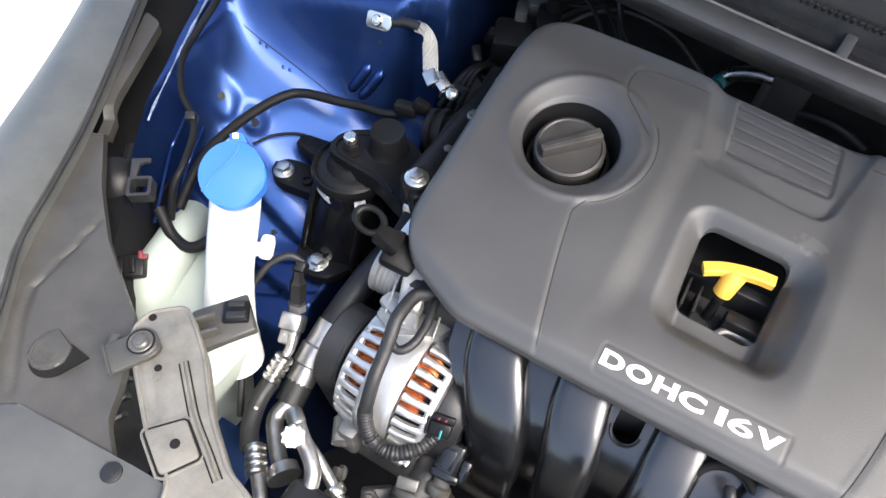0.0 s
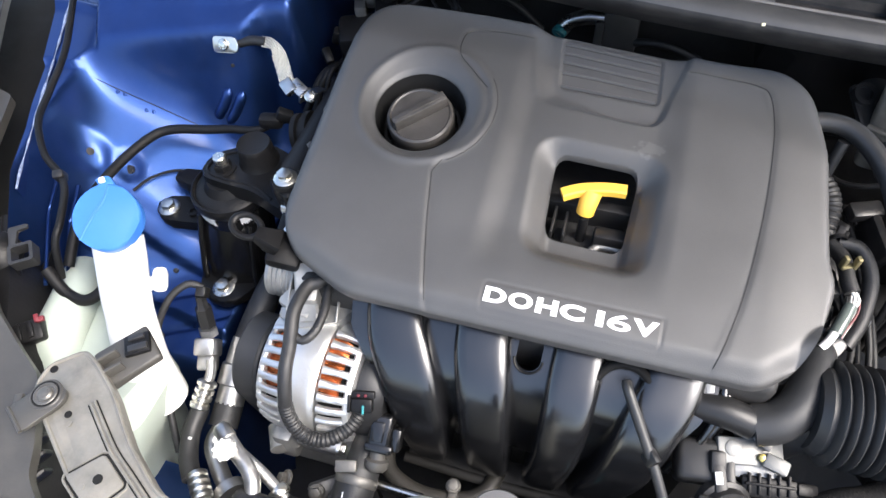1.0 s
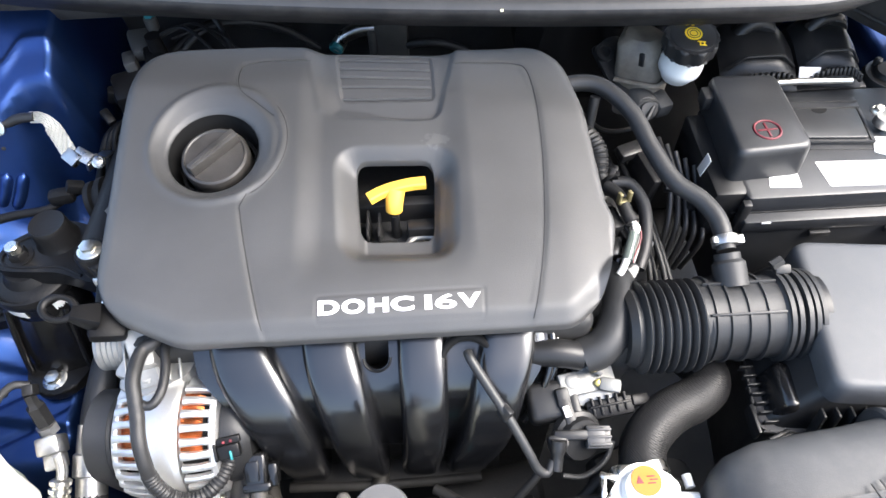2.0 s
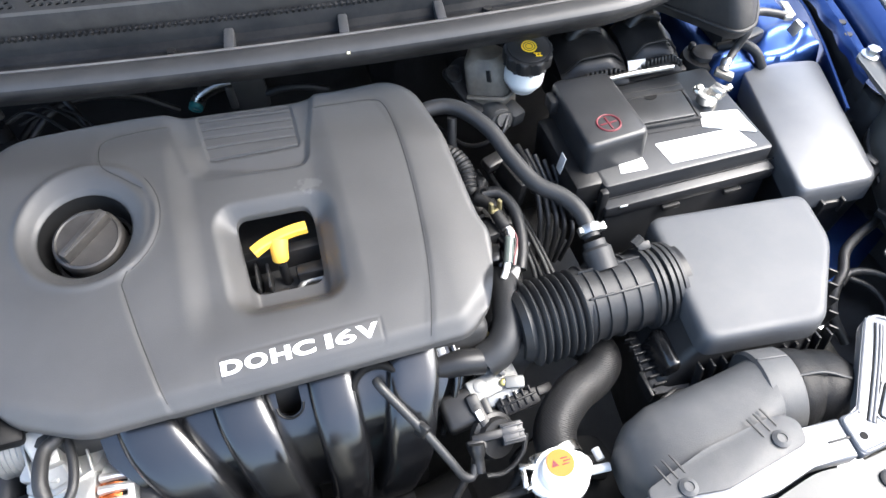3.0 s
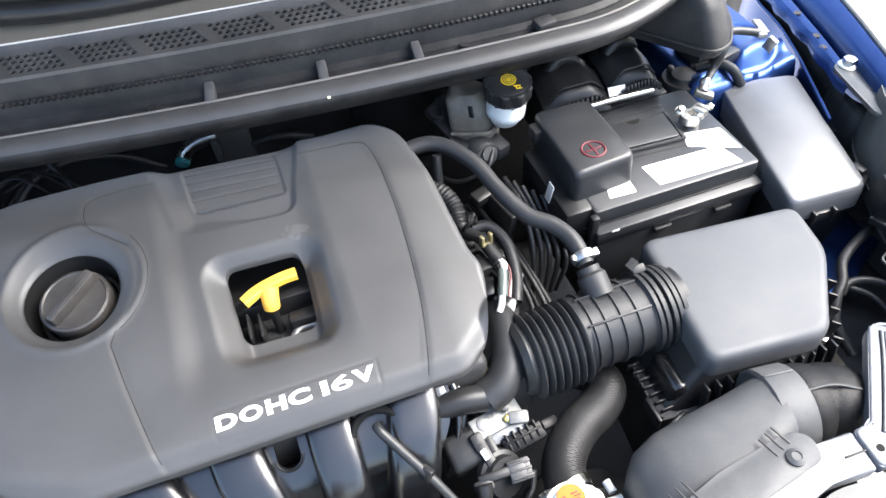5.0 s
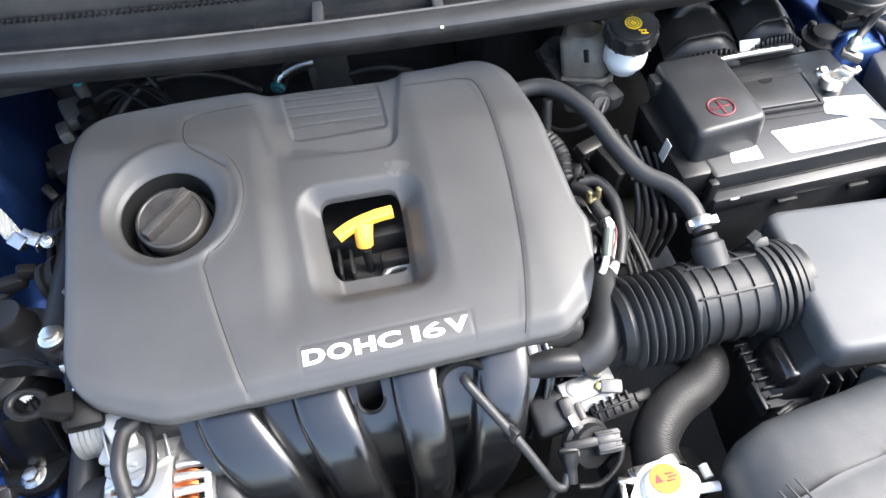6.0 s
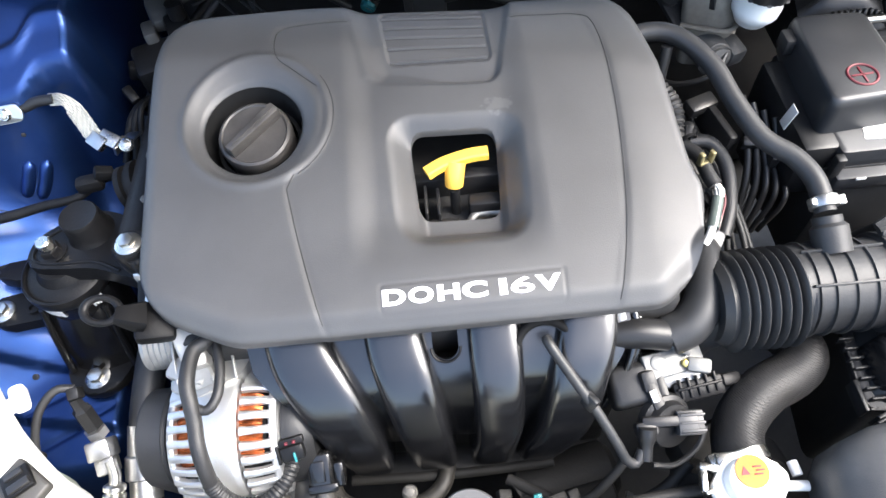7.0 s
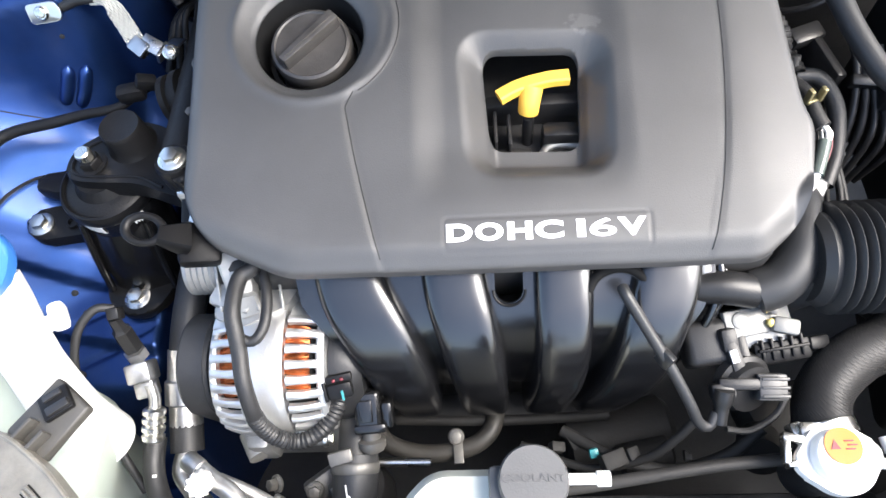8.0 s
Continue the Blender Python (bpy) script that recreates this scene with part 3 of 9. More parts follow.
def runner(x_top, x_mid, x_low, w0, w1, w2, root):
    """One intake runner: a broad, flat-topped pipe that comes forward and drops."""
    bend = (0, 0.03, 0.18, 0.52, 0.82, 1, 1, 1)
    fall = (0, 0, 0, 0, 0, 0.15, 0.75, 1)
    path = smooth_path([(lerp(lerp(x_top, x_mid, a), x_low, b), y, z) for (y, z), a, b in zip(RUN, bend, fall)], 0.005)
    shape = [(math.copysign(abs(math.cos(a)) ** 0.48, math.cos(a)), math.copysign(abs(math.sin(a)) ** 0.52, math.sin(a))) for a in [2 * math.pi * i / 36 for i in range(36)]]
    rings = []
    for i, p in enumerate(path):
        t = i / (len(path) - 1)
        ahead = (path[min(i + 1, len(path) - 1)] - path[max(i - 1, 0)]).normalized()
        side = Vector((1, 0, 0))
        side = (side - ahead * side.dot(ahead)).normalized()
        up = side.cross(ahead)
        w = float(np.interp(t, [0, 0.25, 0.6, 1], [w0, w0, w1, w2])) / 2
        h = 0.022
        if t > 0.93:
            w, h = w * (1 - (t - 0.93) * 2.2), h * (1 - (t - 0.93) * 5)
        rings.append([p + side * u * w + up * v * h for u, v in shape])
    part("runner", loft(rings), MANIFOLD, root)


def build_manifold():
    root = thing("intake_manifold", (-0.03, -0.17, 0.54), "gloss black plastic intake manifold with four curved runners", "intake manifold")
    for spec in ((-0.1665, -0.125, -0.117, 0.061, 0.060, 0.040), (-0.077, -0.0575, -0.0525, 0.055, 0.050, 0.046), (0.0165, 0.015, 0.004, 0.050, 0.046, 0.043), (0.104, 0.079, 0.053, 0.056, 0.052, 0.045)):
        runner(*spec, root)
    hole = (-0.029, 0.066)
    bed = smooth_path([(0, y + 0.004, z + 0.009) for y, z in RUN], 0.004)
    way = np.concatenate([[0], np.cumsum([(q - p).length for p, q in zip(bed, bed[1:])])])

    def keep(p):
        left = np.interp(p[:, 1], [0, 0.045, 0.075, 0.11, 0.15, 0.2], [-0.212, -0.212, -0.207, -0.182, -0.160, -0.148])
        right = np.interp(p[:, 1], [0, 0.06, 0.09, 0.13, 0.2], [0.140, 0.142, 0.132, 0.108, 0.080])
        inside = np.minimum(np.minimum(p[:, 0] - left, right - p[:, 0]), 0.20 - p[:, 1])
        hd = np.hypot((p[:, 0] - hole[0]) * 1.05, np.maximum(np.abs(p[:, 1] - hole[1] + 0.006) - 0.007, 0)) - 0.0125
        return np.minimum(inside, hd)

    def flat(p):
        return 0.0015 * np.cos(p[:, 0] * 66)

    web = relief((-0.215, 0.145, 0.0, 0.203), 0.003, keep, flat, 0.006)
    for v in web.verts:
        y, z = np.interp(v.co.y, way, [q.y for q in bed]), np.interp(v.co.y, way, [q.z for q in bed])
        y2, z2 = np.interp(v.co.y + 0.003, way, [q.y for q in bed]), np.interp(v.co.y + 0.003, way, [q.z for q in bed])
        n = Vector((0, z2 - z, -(y2 - y)))
        n = n.normalized() if n.length > 1e-9 else Vector((0, -1, 0))
        v.co = Vector((v.co.x, y, z)) + n * v.co.z
    part("web", web, MANIFOLD, root, angle=50)
    # rim of the keyhole
    rim = [(hole[0] + 0.0135 * math.cos(a), hole[1] + 0.0015 + 0.0135 * math.sin(a)) for a in [math.pi * i / 12 for i in range(13)]]
    rim = [(x, float(np.interp(w, way, [q.y for q in bed])) - 0.001, float(np.interp(w, way, [q.z for q in bed])) + 0.001) for x, w in rim]
    part("keyhole_rim", tube(rim, 0.0012, 8), JET, root)
    part("lower_tray", merge(box(-0.148, 0.072, -0.192, -0.10, 0.545, 0.560, 0.004), tube([(-0.150, -0.190, 0.556), (-0.04, -0.193, 0.556), (0.074, -0.190, 0.556)], 0.006, 12)), GRIME, root)
    part("plenum", box(-0.15, 0.10, -0.165, -0.09, 0.50, 0.70, 0.01), DARK, root)
    # arched recess round the hose port, its shade drawn as a black tube
    m = pose(0.060, -0.138, 0.7490, 36, 0, 0)

    def arch(r):
        return [m @ Vector((r * math.cos(radians(q)), r * math.sin(radians(q)), 0.0065)) for q in range(8, 173, 12)]

    part("port_shade", tube(arch(0.0258), 0.0042, 10), VOID, root, "black arch for the shade of a recess")
    part("port_rim", tube(arch(0.0222), 0.0011, 8), MANIFOLD, root)
    # ribbed flange at the throttle end
    part("throttle_flange", merge(tube([(0.145, -0.10, 0.758), (0.1475, -0.125, 0.745), (0.138, -0.152, 0.715), (0.118, -0.17, 0.67)], 0.004, 10), tube([(0.150, -0.10, 0.75), (0.1535, -0.125, 0.735), (0.144, -0.150, 0.705)], 0.004, 10)), MANIFOLD, root)


build_manifold()


# ---------------------------------------------------------------- alternator
def build_alternator():
    ax, az = -0.158, 0.668
    root = thing("alternator", (-0.24, ax, 0.58), "bare aluminium alternator with copper windings behind its fins", "alternator")
    turn = pose(0, ax, az, 0, 90, 0)

    def drum(profile, name, material, label="", n=48):
        part(name, lathe([(r, x) for x, r in profile], n, turn), material, root, label)

    # inner drum coloured black for the shade seen between the fins
    drum([(-0.2815, 0.030), (-0.2815, 0.0560), (-0.260, 0.0560), (-0.228, 0.0560), (-0.200, 0.0560), (-0.200, 0.030)], "core", VOID, "black drum for the shade behind the fins")
    drum([(-0.264, 0.0565), (-0.264, 0.0670), (-0.262, 0.0690), (-0.2575, 0.0696), (-0.2320, 0.0696), (-0.2275, 0.0690), (-0.225, 0.0670), (-0.225, 0.0565)], "body_band", CAST)
    drum([(-0.2935, 0.02), (-0.2935, 0.054), (-0.2915, 0.0590), (-0.2875, 0.0620), (-0.2845, 0.0615), (-0.2840, 0.050)], "pulley_end", CAST)
    drum([(-0.1965, 0.050), (-0.1965, 0.0620), (-0.1940, 0.0640), (-0.1900, 0.0620), (-0.1880, 0.052), (-0.1875, 0.02)], "plug_end", CAST)
    drum([(-0.1875, 0.040), (-0.1875, 0.0550), (-0.170, 0.0540), (-0.160, 0.046), (-0.158, 0.02)], "rear_cover", BLACK, "black plastic rear cover")

    def shell(x0, x1, a0, a1):
        """Part of the casing between two angles, bent round the axis."""
        n = max(2, int((a1 - a0) / 5))
        rows = []
        for x, r in ((x0, 0.057), (x0, 0.0645), (lerp(x0, x1, 0.3), 0.0665), (lerp(x0, x1, 0.7), 0.0665), (x1, 0.0645), (x1, 0.057)):
            rows.append([(x, ax - r * math.cos(radians(lerp(a0, a1, i / n))), az + r * math.sin(radians(lerp(a0, a1, i / n)))) for i in range(n + 1)])
        return loft(rows, caps=False, closed=False)

    def bar(x0, x1, a, wide, low):
        """One rounded cooling bar; it dips at its outer end x0."""
        rows = []
        for t in (0, 0.08, 0.25, 0.5, 0.8, 1):
            r = 0.0655 - low * (1 - t) ** 2
            w = wide * (1.25 - 0.25 * math.sin(math.pi * t))
            c = Vector((lerp(x0, x1, t), ax - r * math.cos(a), az + r * math.sin(a)))
            out, over = Vector((0, -math.cos(a), math.sin(a))), Vector((0, math.sin(a), math.cos(a)))
            rows.append([c + out * u + over * v for u, v in ((0.0016, -w), (0.0030, -w * 0.5), (0.0030, w * 0.5), (0.0016, w), (-0.003, w), (-0.003, -w))])
        return loft(rows)

    for x0, x1, top in ((-0.2895, -0.262, 99), (-0.1915, -0.222, 105)):
        for k in range(15):
            part("fin", bar(x0, x1, radians(top - 12 * k), 0.0033, 0.0055), CAST, root)
        part("casing", shell(min(x0, x1), max(x0, x1), top, 230), CAST, root)
    # looped copper wires behind the upper slots
    rnd = random.Random(8)
    for x0, x1, top in ((-0.2835, -0.266, 93), (-0.2005, -0.2255, 99)):
        for k in range(0, 5):
            for j in range(6):
                a = top - 12 * k + (j - 2.5) * 1.35
                lean = rnd.uniform(1.5, 4.0)
                pts = []
                for i in range(5):
                    t, b = i / 4, radians(a + lean * (i / 4 - 0.5) + rnd.uniform(-0.4, 0.4))
                    r = 0.0572 + 0.0016 * math.sin(math.pi * t) - 0.0045 * max(0, 1 - 3 * t)
                    pts.append((lerp(x0, x1, t), ax - r * math.cos(b), az + r * math.sin(b)))
                part("winding", tube(pts, 0.00085, 6, 0.006), COPPER, root, "bright copper stator winding")
    # drive pulley with its belt
    drum([(-0.328, 0.02), (-0.328, 0.0445), (-0.3255, 0.0465), (-0.3025, 0.0465), (-0.300, 0.0445), (-0.300, 0.02)], "pulley", RUBBER, "belt-wrapped black drive pulley")
    drum([(-0.301, 0.014), (-0.293, 0.014)], "shaft", STEEL)
    # mounting ears and rear bracket
    part("upper_ear", merge(prism(rounded([(-0.290, -0.138), (-0.262, -0.150), (-0.222, -0.130), (-0.208, -0.10), (-0.27, -0.085)], 0.006), 0.712, 0.738, 0.003),
                            prism(rounded([(-0.292, -0.128), (-0.255, -0.140), (-0.250, -0.118), (-0.285, -0.110)], 0.004), 0.738, 0.746, 0.002),
                            block(0.020, 0.075, 0.022, 0.005, pose(-0.262, -0.092, 0.762, 14, 0, 12)), block(0.012, 0.030, 0.030, 0.003, pose(-0.235, -0.095, 0.750, 20, 0, 20))), UPPEREAR, root)
    for k in range(6):
        part("ear_rib", block(0.0024, 0.050, 0.004, 0.0008, pose(-0.284 + 0.011 * k, -0.112, 0.7475, 12, 0, 12)), UPPEREAR, root)
    part("lower_ear", merge(box(-0.250, -0.212, -0.226, -0.200, 0.625, 0.645, 0.004), lathe([(0.009, -0.024), (0.009, 0.024)], 18, pose(-0.226, -0.222, 0.637, 0, 90, 0)), box(-0.262, -0.246, -0.222, -0.205, 0.622, 0.65, 0.003)), CAST, root)
    bolt((-0.199, -0.118, 0.742), (0.2, -0.5, 1), 0.0065, 0.01, 0.009, parent=root, material=ZINC)
    bolt((-0.205, -0.225, 0.637), (1, 0, 0), 0.006, 0.008, 0.008, parent=root, material=STEEL)
    part("terminal_cover", block(0.018, 0.014, 0.022, 0.003, pose(-0.256, -0.212, 0.675, 20, 0, 0)), BLACK, root, "black terminal cover")
    part("plug_label", block(0.03, 0.018, 0.002, 0.0005, pose(-0.158, -0.135, 0.715, 35, 8, -12)), LABEL, root, "white rating label")
    part("plug_label_print", merge(*[block(0.003, 0.011, 0.0012, 0.0002, pose(-0.164 + 0.006 * k, -0.1362, 0.7162, 35, 8, -12)) for k in range(3)]), BLACK, root)


build_alternator()


def build_idler():
    root = thing("idler_pulley", (-0.285, -0.075, 0.72), "grooved steel idler pulley above the alternator", "pulley")
    prof = [(-0.016, 0.012), (-0.016, 0.030)]
    for k in range(5):
        prof += [(-0.0125 + k * 0.0055, 0.030), (-0.010 + k * 0.0055, 0.0275)]
    prof += [(0.016, 0.030), (0.016, 0.012)]
    part("wheel", lathe([(r, x) for x, r in prof], 36, pose(-0.300, -0.082, 0.732, 0, 90, 0)), DULL, root)
    part("bracket", tube([(-0.27, -0.092, 0.77), (-0.262, -0.115, 0.755), (-0.255, -0.135, 0.735)], 0.011, section=[(1, .5), (.8, .7), (-.8, .7), (-1, .5), (-1, -.5), (-.8, -.7), (.8, -.7), (1, -.5)]), DULL, root)


build_idler()


def build_belt():
    # belt from the drive pulley down to the crank
    cy, cz, r = -0.158, 0.668, 0.0475
    pts = [(cy + r * math.cos(a), cz + r * math.sin(a)) for a in [radians(-15 + 200 * i / 26) for i in range(27)]]
    low = [(cy - 0.035, 0.55), (cy + 0.02, 0.36), (cy + 0.06, 0.34), (cy + 0.10, 0.36), (cy + 0.075, 0.55)]
    loop = pts + low
    out = [(y, z) for y, z in loop]
    mid = Vector((sum(y for y, _ in loop) / len(loop), sum(z for _, z in loop) / len(loop)))
    inner = [tuple(Vector(p) + (mid - Vector(p)).normalized() * 0.004) for p in out]
    rings = [[(-0.325, *p) for p in out], [(-0.303, *p) for p in out], [(-0.303, *p) for p in inner], [(-0.325, *p) for p in inner], [(-0.325, *p) for p in out]]
    solo("drive_belt", loft(rings, caps=False), RUBBER, "black ribbed rubber drive belt", "belt")


build_belt()


def corrugated(pitch, r, depth):
    return lambda s, t: r + depth * math.sin(2 * math.pi * s / pitch)


def build_alternator_loom():
    root = thing("alternator_loom", (-0.24, -0.16, 0.70), "black taped wiring loom looping over the alternator", "cable")
    main = [(-0.236, -0.075, 0.782), (-0.241, -0.110, 0.780), (-0.252, -0.123, 0.780), (-0.254, -0.150, 0.780), (-0.251, -0.168, 0.774), (-0.249, -0.182, 0.765), (-0.246, -0.202, 0.758), (-0.244, -0.217, 0.742), (-0.243, -0.227, 0.720), (-0.236, -0.234, 0.700), (-0.223, -0.237, 0.687), (-0.206, -0.234, 0.685), (-0.191, -0.221, 0.686), (-0.183, -0.206, 0.690), (-0.178, -0.195, 0.697)]
    part("main_run", tube(main, lambda s, t: 0.0068 if t < 0.60 else 0.0072 + 0.0006 * math.sin(2 * math.pi * s / 0.0042), 14, 0.0012), TAPE, root)
    part("branch", tube([(-0.250, -0.170, 0.770), (-0.243, -0.173, 0.766), (-0.236, -0.171, 0.766), (-0.230, -0.159, 0.768), (-0.230, -0.136, 0.770), (-0.235, -0.114, 0.772), (-0.238, -0.09, 0.776)], 0.0046, 12), TAPE, root)


build_alternator_loom()


def build_alternator_plug():
    root = thing("alternator_plug", (-0.178, -0.20, 0.69), "black wiring plug with a teal and red lock", "connector")
    m = pose(-0.178, -0.197, 0.706, 38, 0, 12)
    part("shell", merge(block(0.022, 0.015, 0.016, 0.003, m), block(0.025, 0.008, 0.011, 0.002, m @ pose(0, 0.010, -0.001)), block(0.003, 0.018, 0.018, 0.001, m @ pose(-0.0125, 0.002, -0.001))), JET, root)
    part("lock", block(0.0022, 0.009, 0.003, 0.0008, m @ pose(0.002, -0.003, 0.0088)), TEAL, root, "teal lock tab")
    for k in (-1, 1):
        part("clip", block(0.003, 0.003, 0.003, 0.001, m @ pose(0.0035 * k, 0.010, 0.0050)), RED, root, "dark red clip")
    part("socket", merge(block(0.026, 0.016, 0.020, 0.004, pose(-0.166, -0.176, 0.694, 30, 0, 10))), JET, root)


build_alternator_plug()


def build_compressor():
    root = thing("ac_compressor", (-0.25, -0.20, 0.50), "grimy grey cast compressor under the alternator", "compressor")
    part("body", merge(lathe([(0.03, -0.31), (0.052, -0.305), (0.056, -0.28), (0.056, -0.20), (0.050, -0.185), (0.02, -0.18)], 30, pose(0, -0.165, 0.555, 0, 90, 0))), DULL, root)
    part("bracket", merge(box(-0.285, -0.262, -0.232, -0.19, 0.575, 0.63, 0.006), box(-0.262, -0.215, -0.222, -0.18, 0.585, 0.625, 0.006), lathe([(0.012, -0.014), (0.012, 0.014)], 18, pose(-0.283, -0.222, 0.605, 90, 0, 30))), DULL, root)
    part("flange", merge(block(0.034, 0.026, 0.016, 0.004, pose(-0.212, -0.262, 0.600, 30, 0, 35)), block(0.010, 0.028, 0.020, 0.003, pose(-0.196, -0.272, 0.603, 30, 0, 35))), RUSTED, root, "bright pipe flange")
    bolt((-0.218, -0.268, 0.611), (0.1, -0.5, 0.9), 0.006, 0.007, 0.009, parent=root, material=RUSTED)
    bolt((-0.262, -0.258, 0.590), (-0.6, -0.3, 0.7), 0.006, 0.010, 0.009, parent=root, material=RUSTED)
    part("oil_filter", lathe([(0.036, 0.44), (0.036, 0.50), (0.032, 0.51)], 30, Matrix.Translation((-0.20, -0.25, 0))), BLACK, root, "black filter can")


build_compressor()


def build_rod():
    solo("gearbox_breather_rod", tube([(-0.158, -0.2445, 0.619), (-0.135, -0.2450, 0.620), (-0.107, -0.2455, 0.620)], 0.0042, 12), STEEL, "thin bright steel pipe low at the front", "pipe")


build_rod()


def build_sensor():
    root = thing("oil_pressure_sensor", (-0.16, -0.235, 0.62), "black cylindrical sensor below the wiring plug", "sensor")
    m = pose(-0.159, -0.206, 0.672, 34, 0, 4)
    part("body", merge(block(0.024, 0.036, 0.022, 0.004, m, 3), block(0.030, 0.010, 0.026, 0.004, m @ pose(0.001, -0.016, 0)), block(0.010, 0.024, 0.018, 0.003, m @ pose(0.017, -0.006, -0.001))), GLOSS, root)
    part("latch", block(0.012, 0.020, 0.003, 0.001, m @ pose(-0.001, 0.001, 0.0122)), GLOSS, root)
    part("base", lathe([(0.0095, -0.040), (0.0125, -0.036), (0.0125, -0.030), (0.0085, -0.028), (0.0085, -0.015)], 20, m @ pose(0, 0, 0, -90, 0, 0)), RUSTED, root, "tarnished threaded base")


build_sensor()


# ---------------------------------------------------------------- body side with the engine mount
def npstep(a, b, v):
    t = np.clip((v - a) / (b - a), 0, 1)
    return t * t * (3 - 2 * t)


def ramp_up(d, slope, w):
    """Rises from nought at d = 0 with a rounded foot."""
    return slope * w * np.logaddexp(0, d / w)


def wing_height(p):
    x, y = p[:, 0], p[:, 1]
    # tray that leans towards the engine, over the level side rail
    z = 0.694 - 0.62 * (x + 0.60) + 0.36 * (y - 0.03) - 0.22 * np.minimum(y, 0)
    z = z - 0.030 * npstep(0.010, -0.085, y + 0.25 * (x + 0.5))
    z = 0.600 + ramp_up(z - 0.600, 1.0, 0.006)
    # strut tower wall behind it, and the outer upright under the wing flange
    wall = 0.124 + 0.10 * (x + 0.55) + 0.024 * npstep(-0.472, -0.445, x)
    z = z + ramp_up(y - wall, 0.60, 0.010) + ramp_up(y - wall - 0.036, 6.0, 0.0095)
    # the wall ends in a rounded shoulder and a flatter shelf
    shelf = 0.824 + 0.5 * (y - 0.183) - 0.03 * (x + 0.54)
    z = -0.009 * np.logaddexp(-z / 0.009, -shelf / 0.009)
    outer = -(x + 0.43 * y + 0.640)
    up = ramp_up(outer + 0.022, 0.35, 0.008) + ramp_up(outer, 2.4, 0.013)
    z = np.where(y < wall, np.minimum(z + up, np.maximum(0.786, z)), z + np.minimum(up, 0.085))
    # nothing stands above the wing flange at the outer edge
    z = np.minimum(z, 0.782 + 0.11 * np.maximum(y, 0) + 4.0 * np.maximum(x + 0.43 * y + 0.645 - 0.045 * npstep(0.06, 0.13, y), 0))
    # drops beside the engine and in front of the tray
    z = z - 0.30 * npstep(-0.418, -0.375, x) - 0.24 * npstep(-0.15, -0.23, y)
    for cx, cy, r, h in ((-0.640, 0.027, 0.021, -0.011), (-0.599, 0.037, 0.015, -0.007)):
        z = z + h * np.exp(-(((x - cx) / r) ** 2 + ((y - cy) / r) ** 2) ** 2)
    # folds along the tower's top
    back = y - wall
    z = z + 0.006 * np.exp(-(((back - 0.098 - 0.006 * np.sin(x * 40)) / 0.008) ** 2))
    z = z - 0.012 * np.exp(-((np.hypot(x + 0.538, y - 0.243) / 0.016) ** 4))
    # oval bump that carries the twin beads
    z = z + 0.010 * np.exp(-((np.hypot((x + 0.4945) / 0.030, (y - 0.1535) / 0.016)) ** 4))
    # stepped ledges of the rail
    for c, fall in ((-0.036, 0.010), (-0.098, 0.012)):
        z = z - fall * npstep(c + 0.003, c - 0.003, y + 0.17 * (x + 0.51)) * npstep(-0.62, -0.60, x)
    # pressed beads on the rail
    for c in (-0.055, -0.105):
        z = z - 0.004 * np.exp(-(((y - c - 0.5 * (x + 0.46)) / 0.0045) ** 2)) * npstep(-0.40, -0.45, x)
    return z


def wing_at(x, y, lift=0.0):
    return Vector((x, y, float(wing_height(np.array([[x, y]]))[0]) + lift))


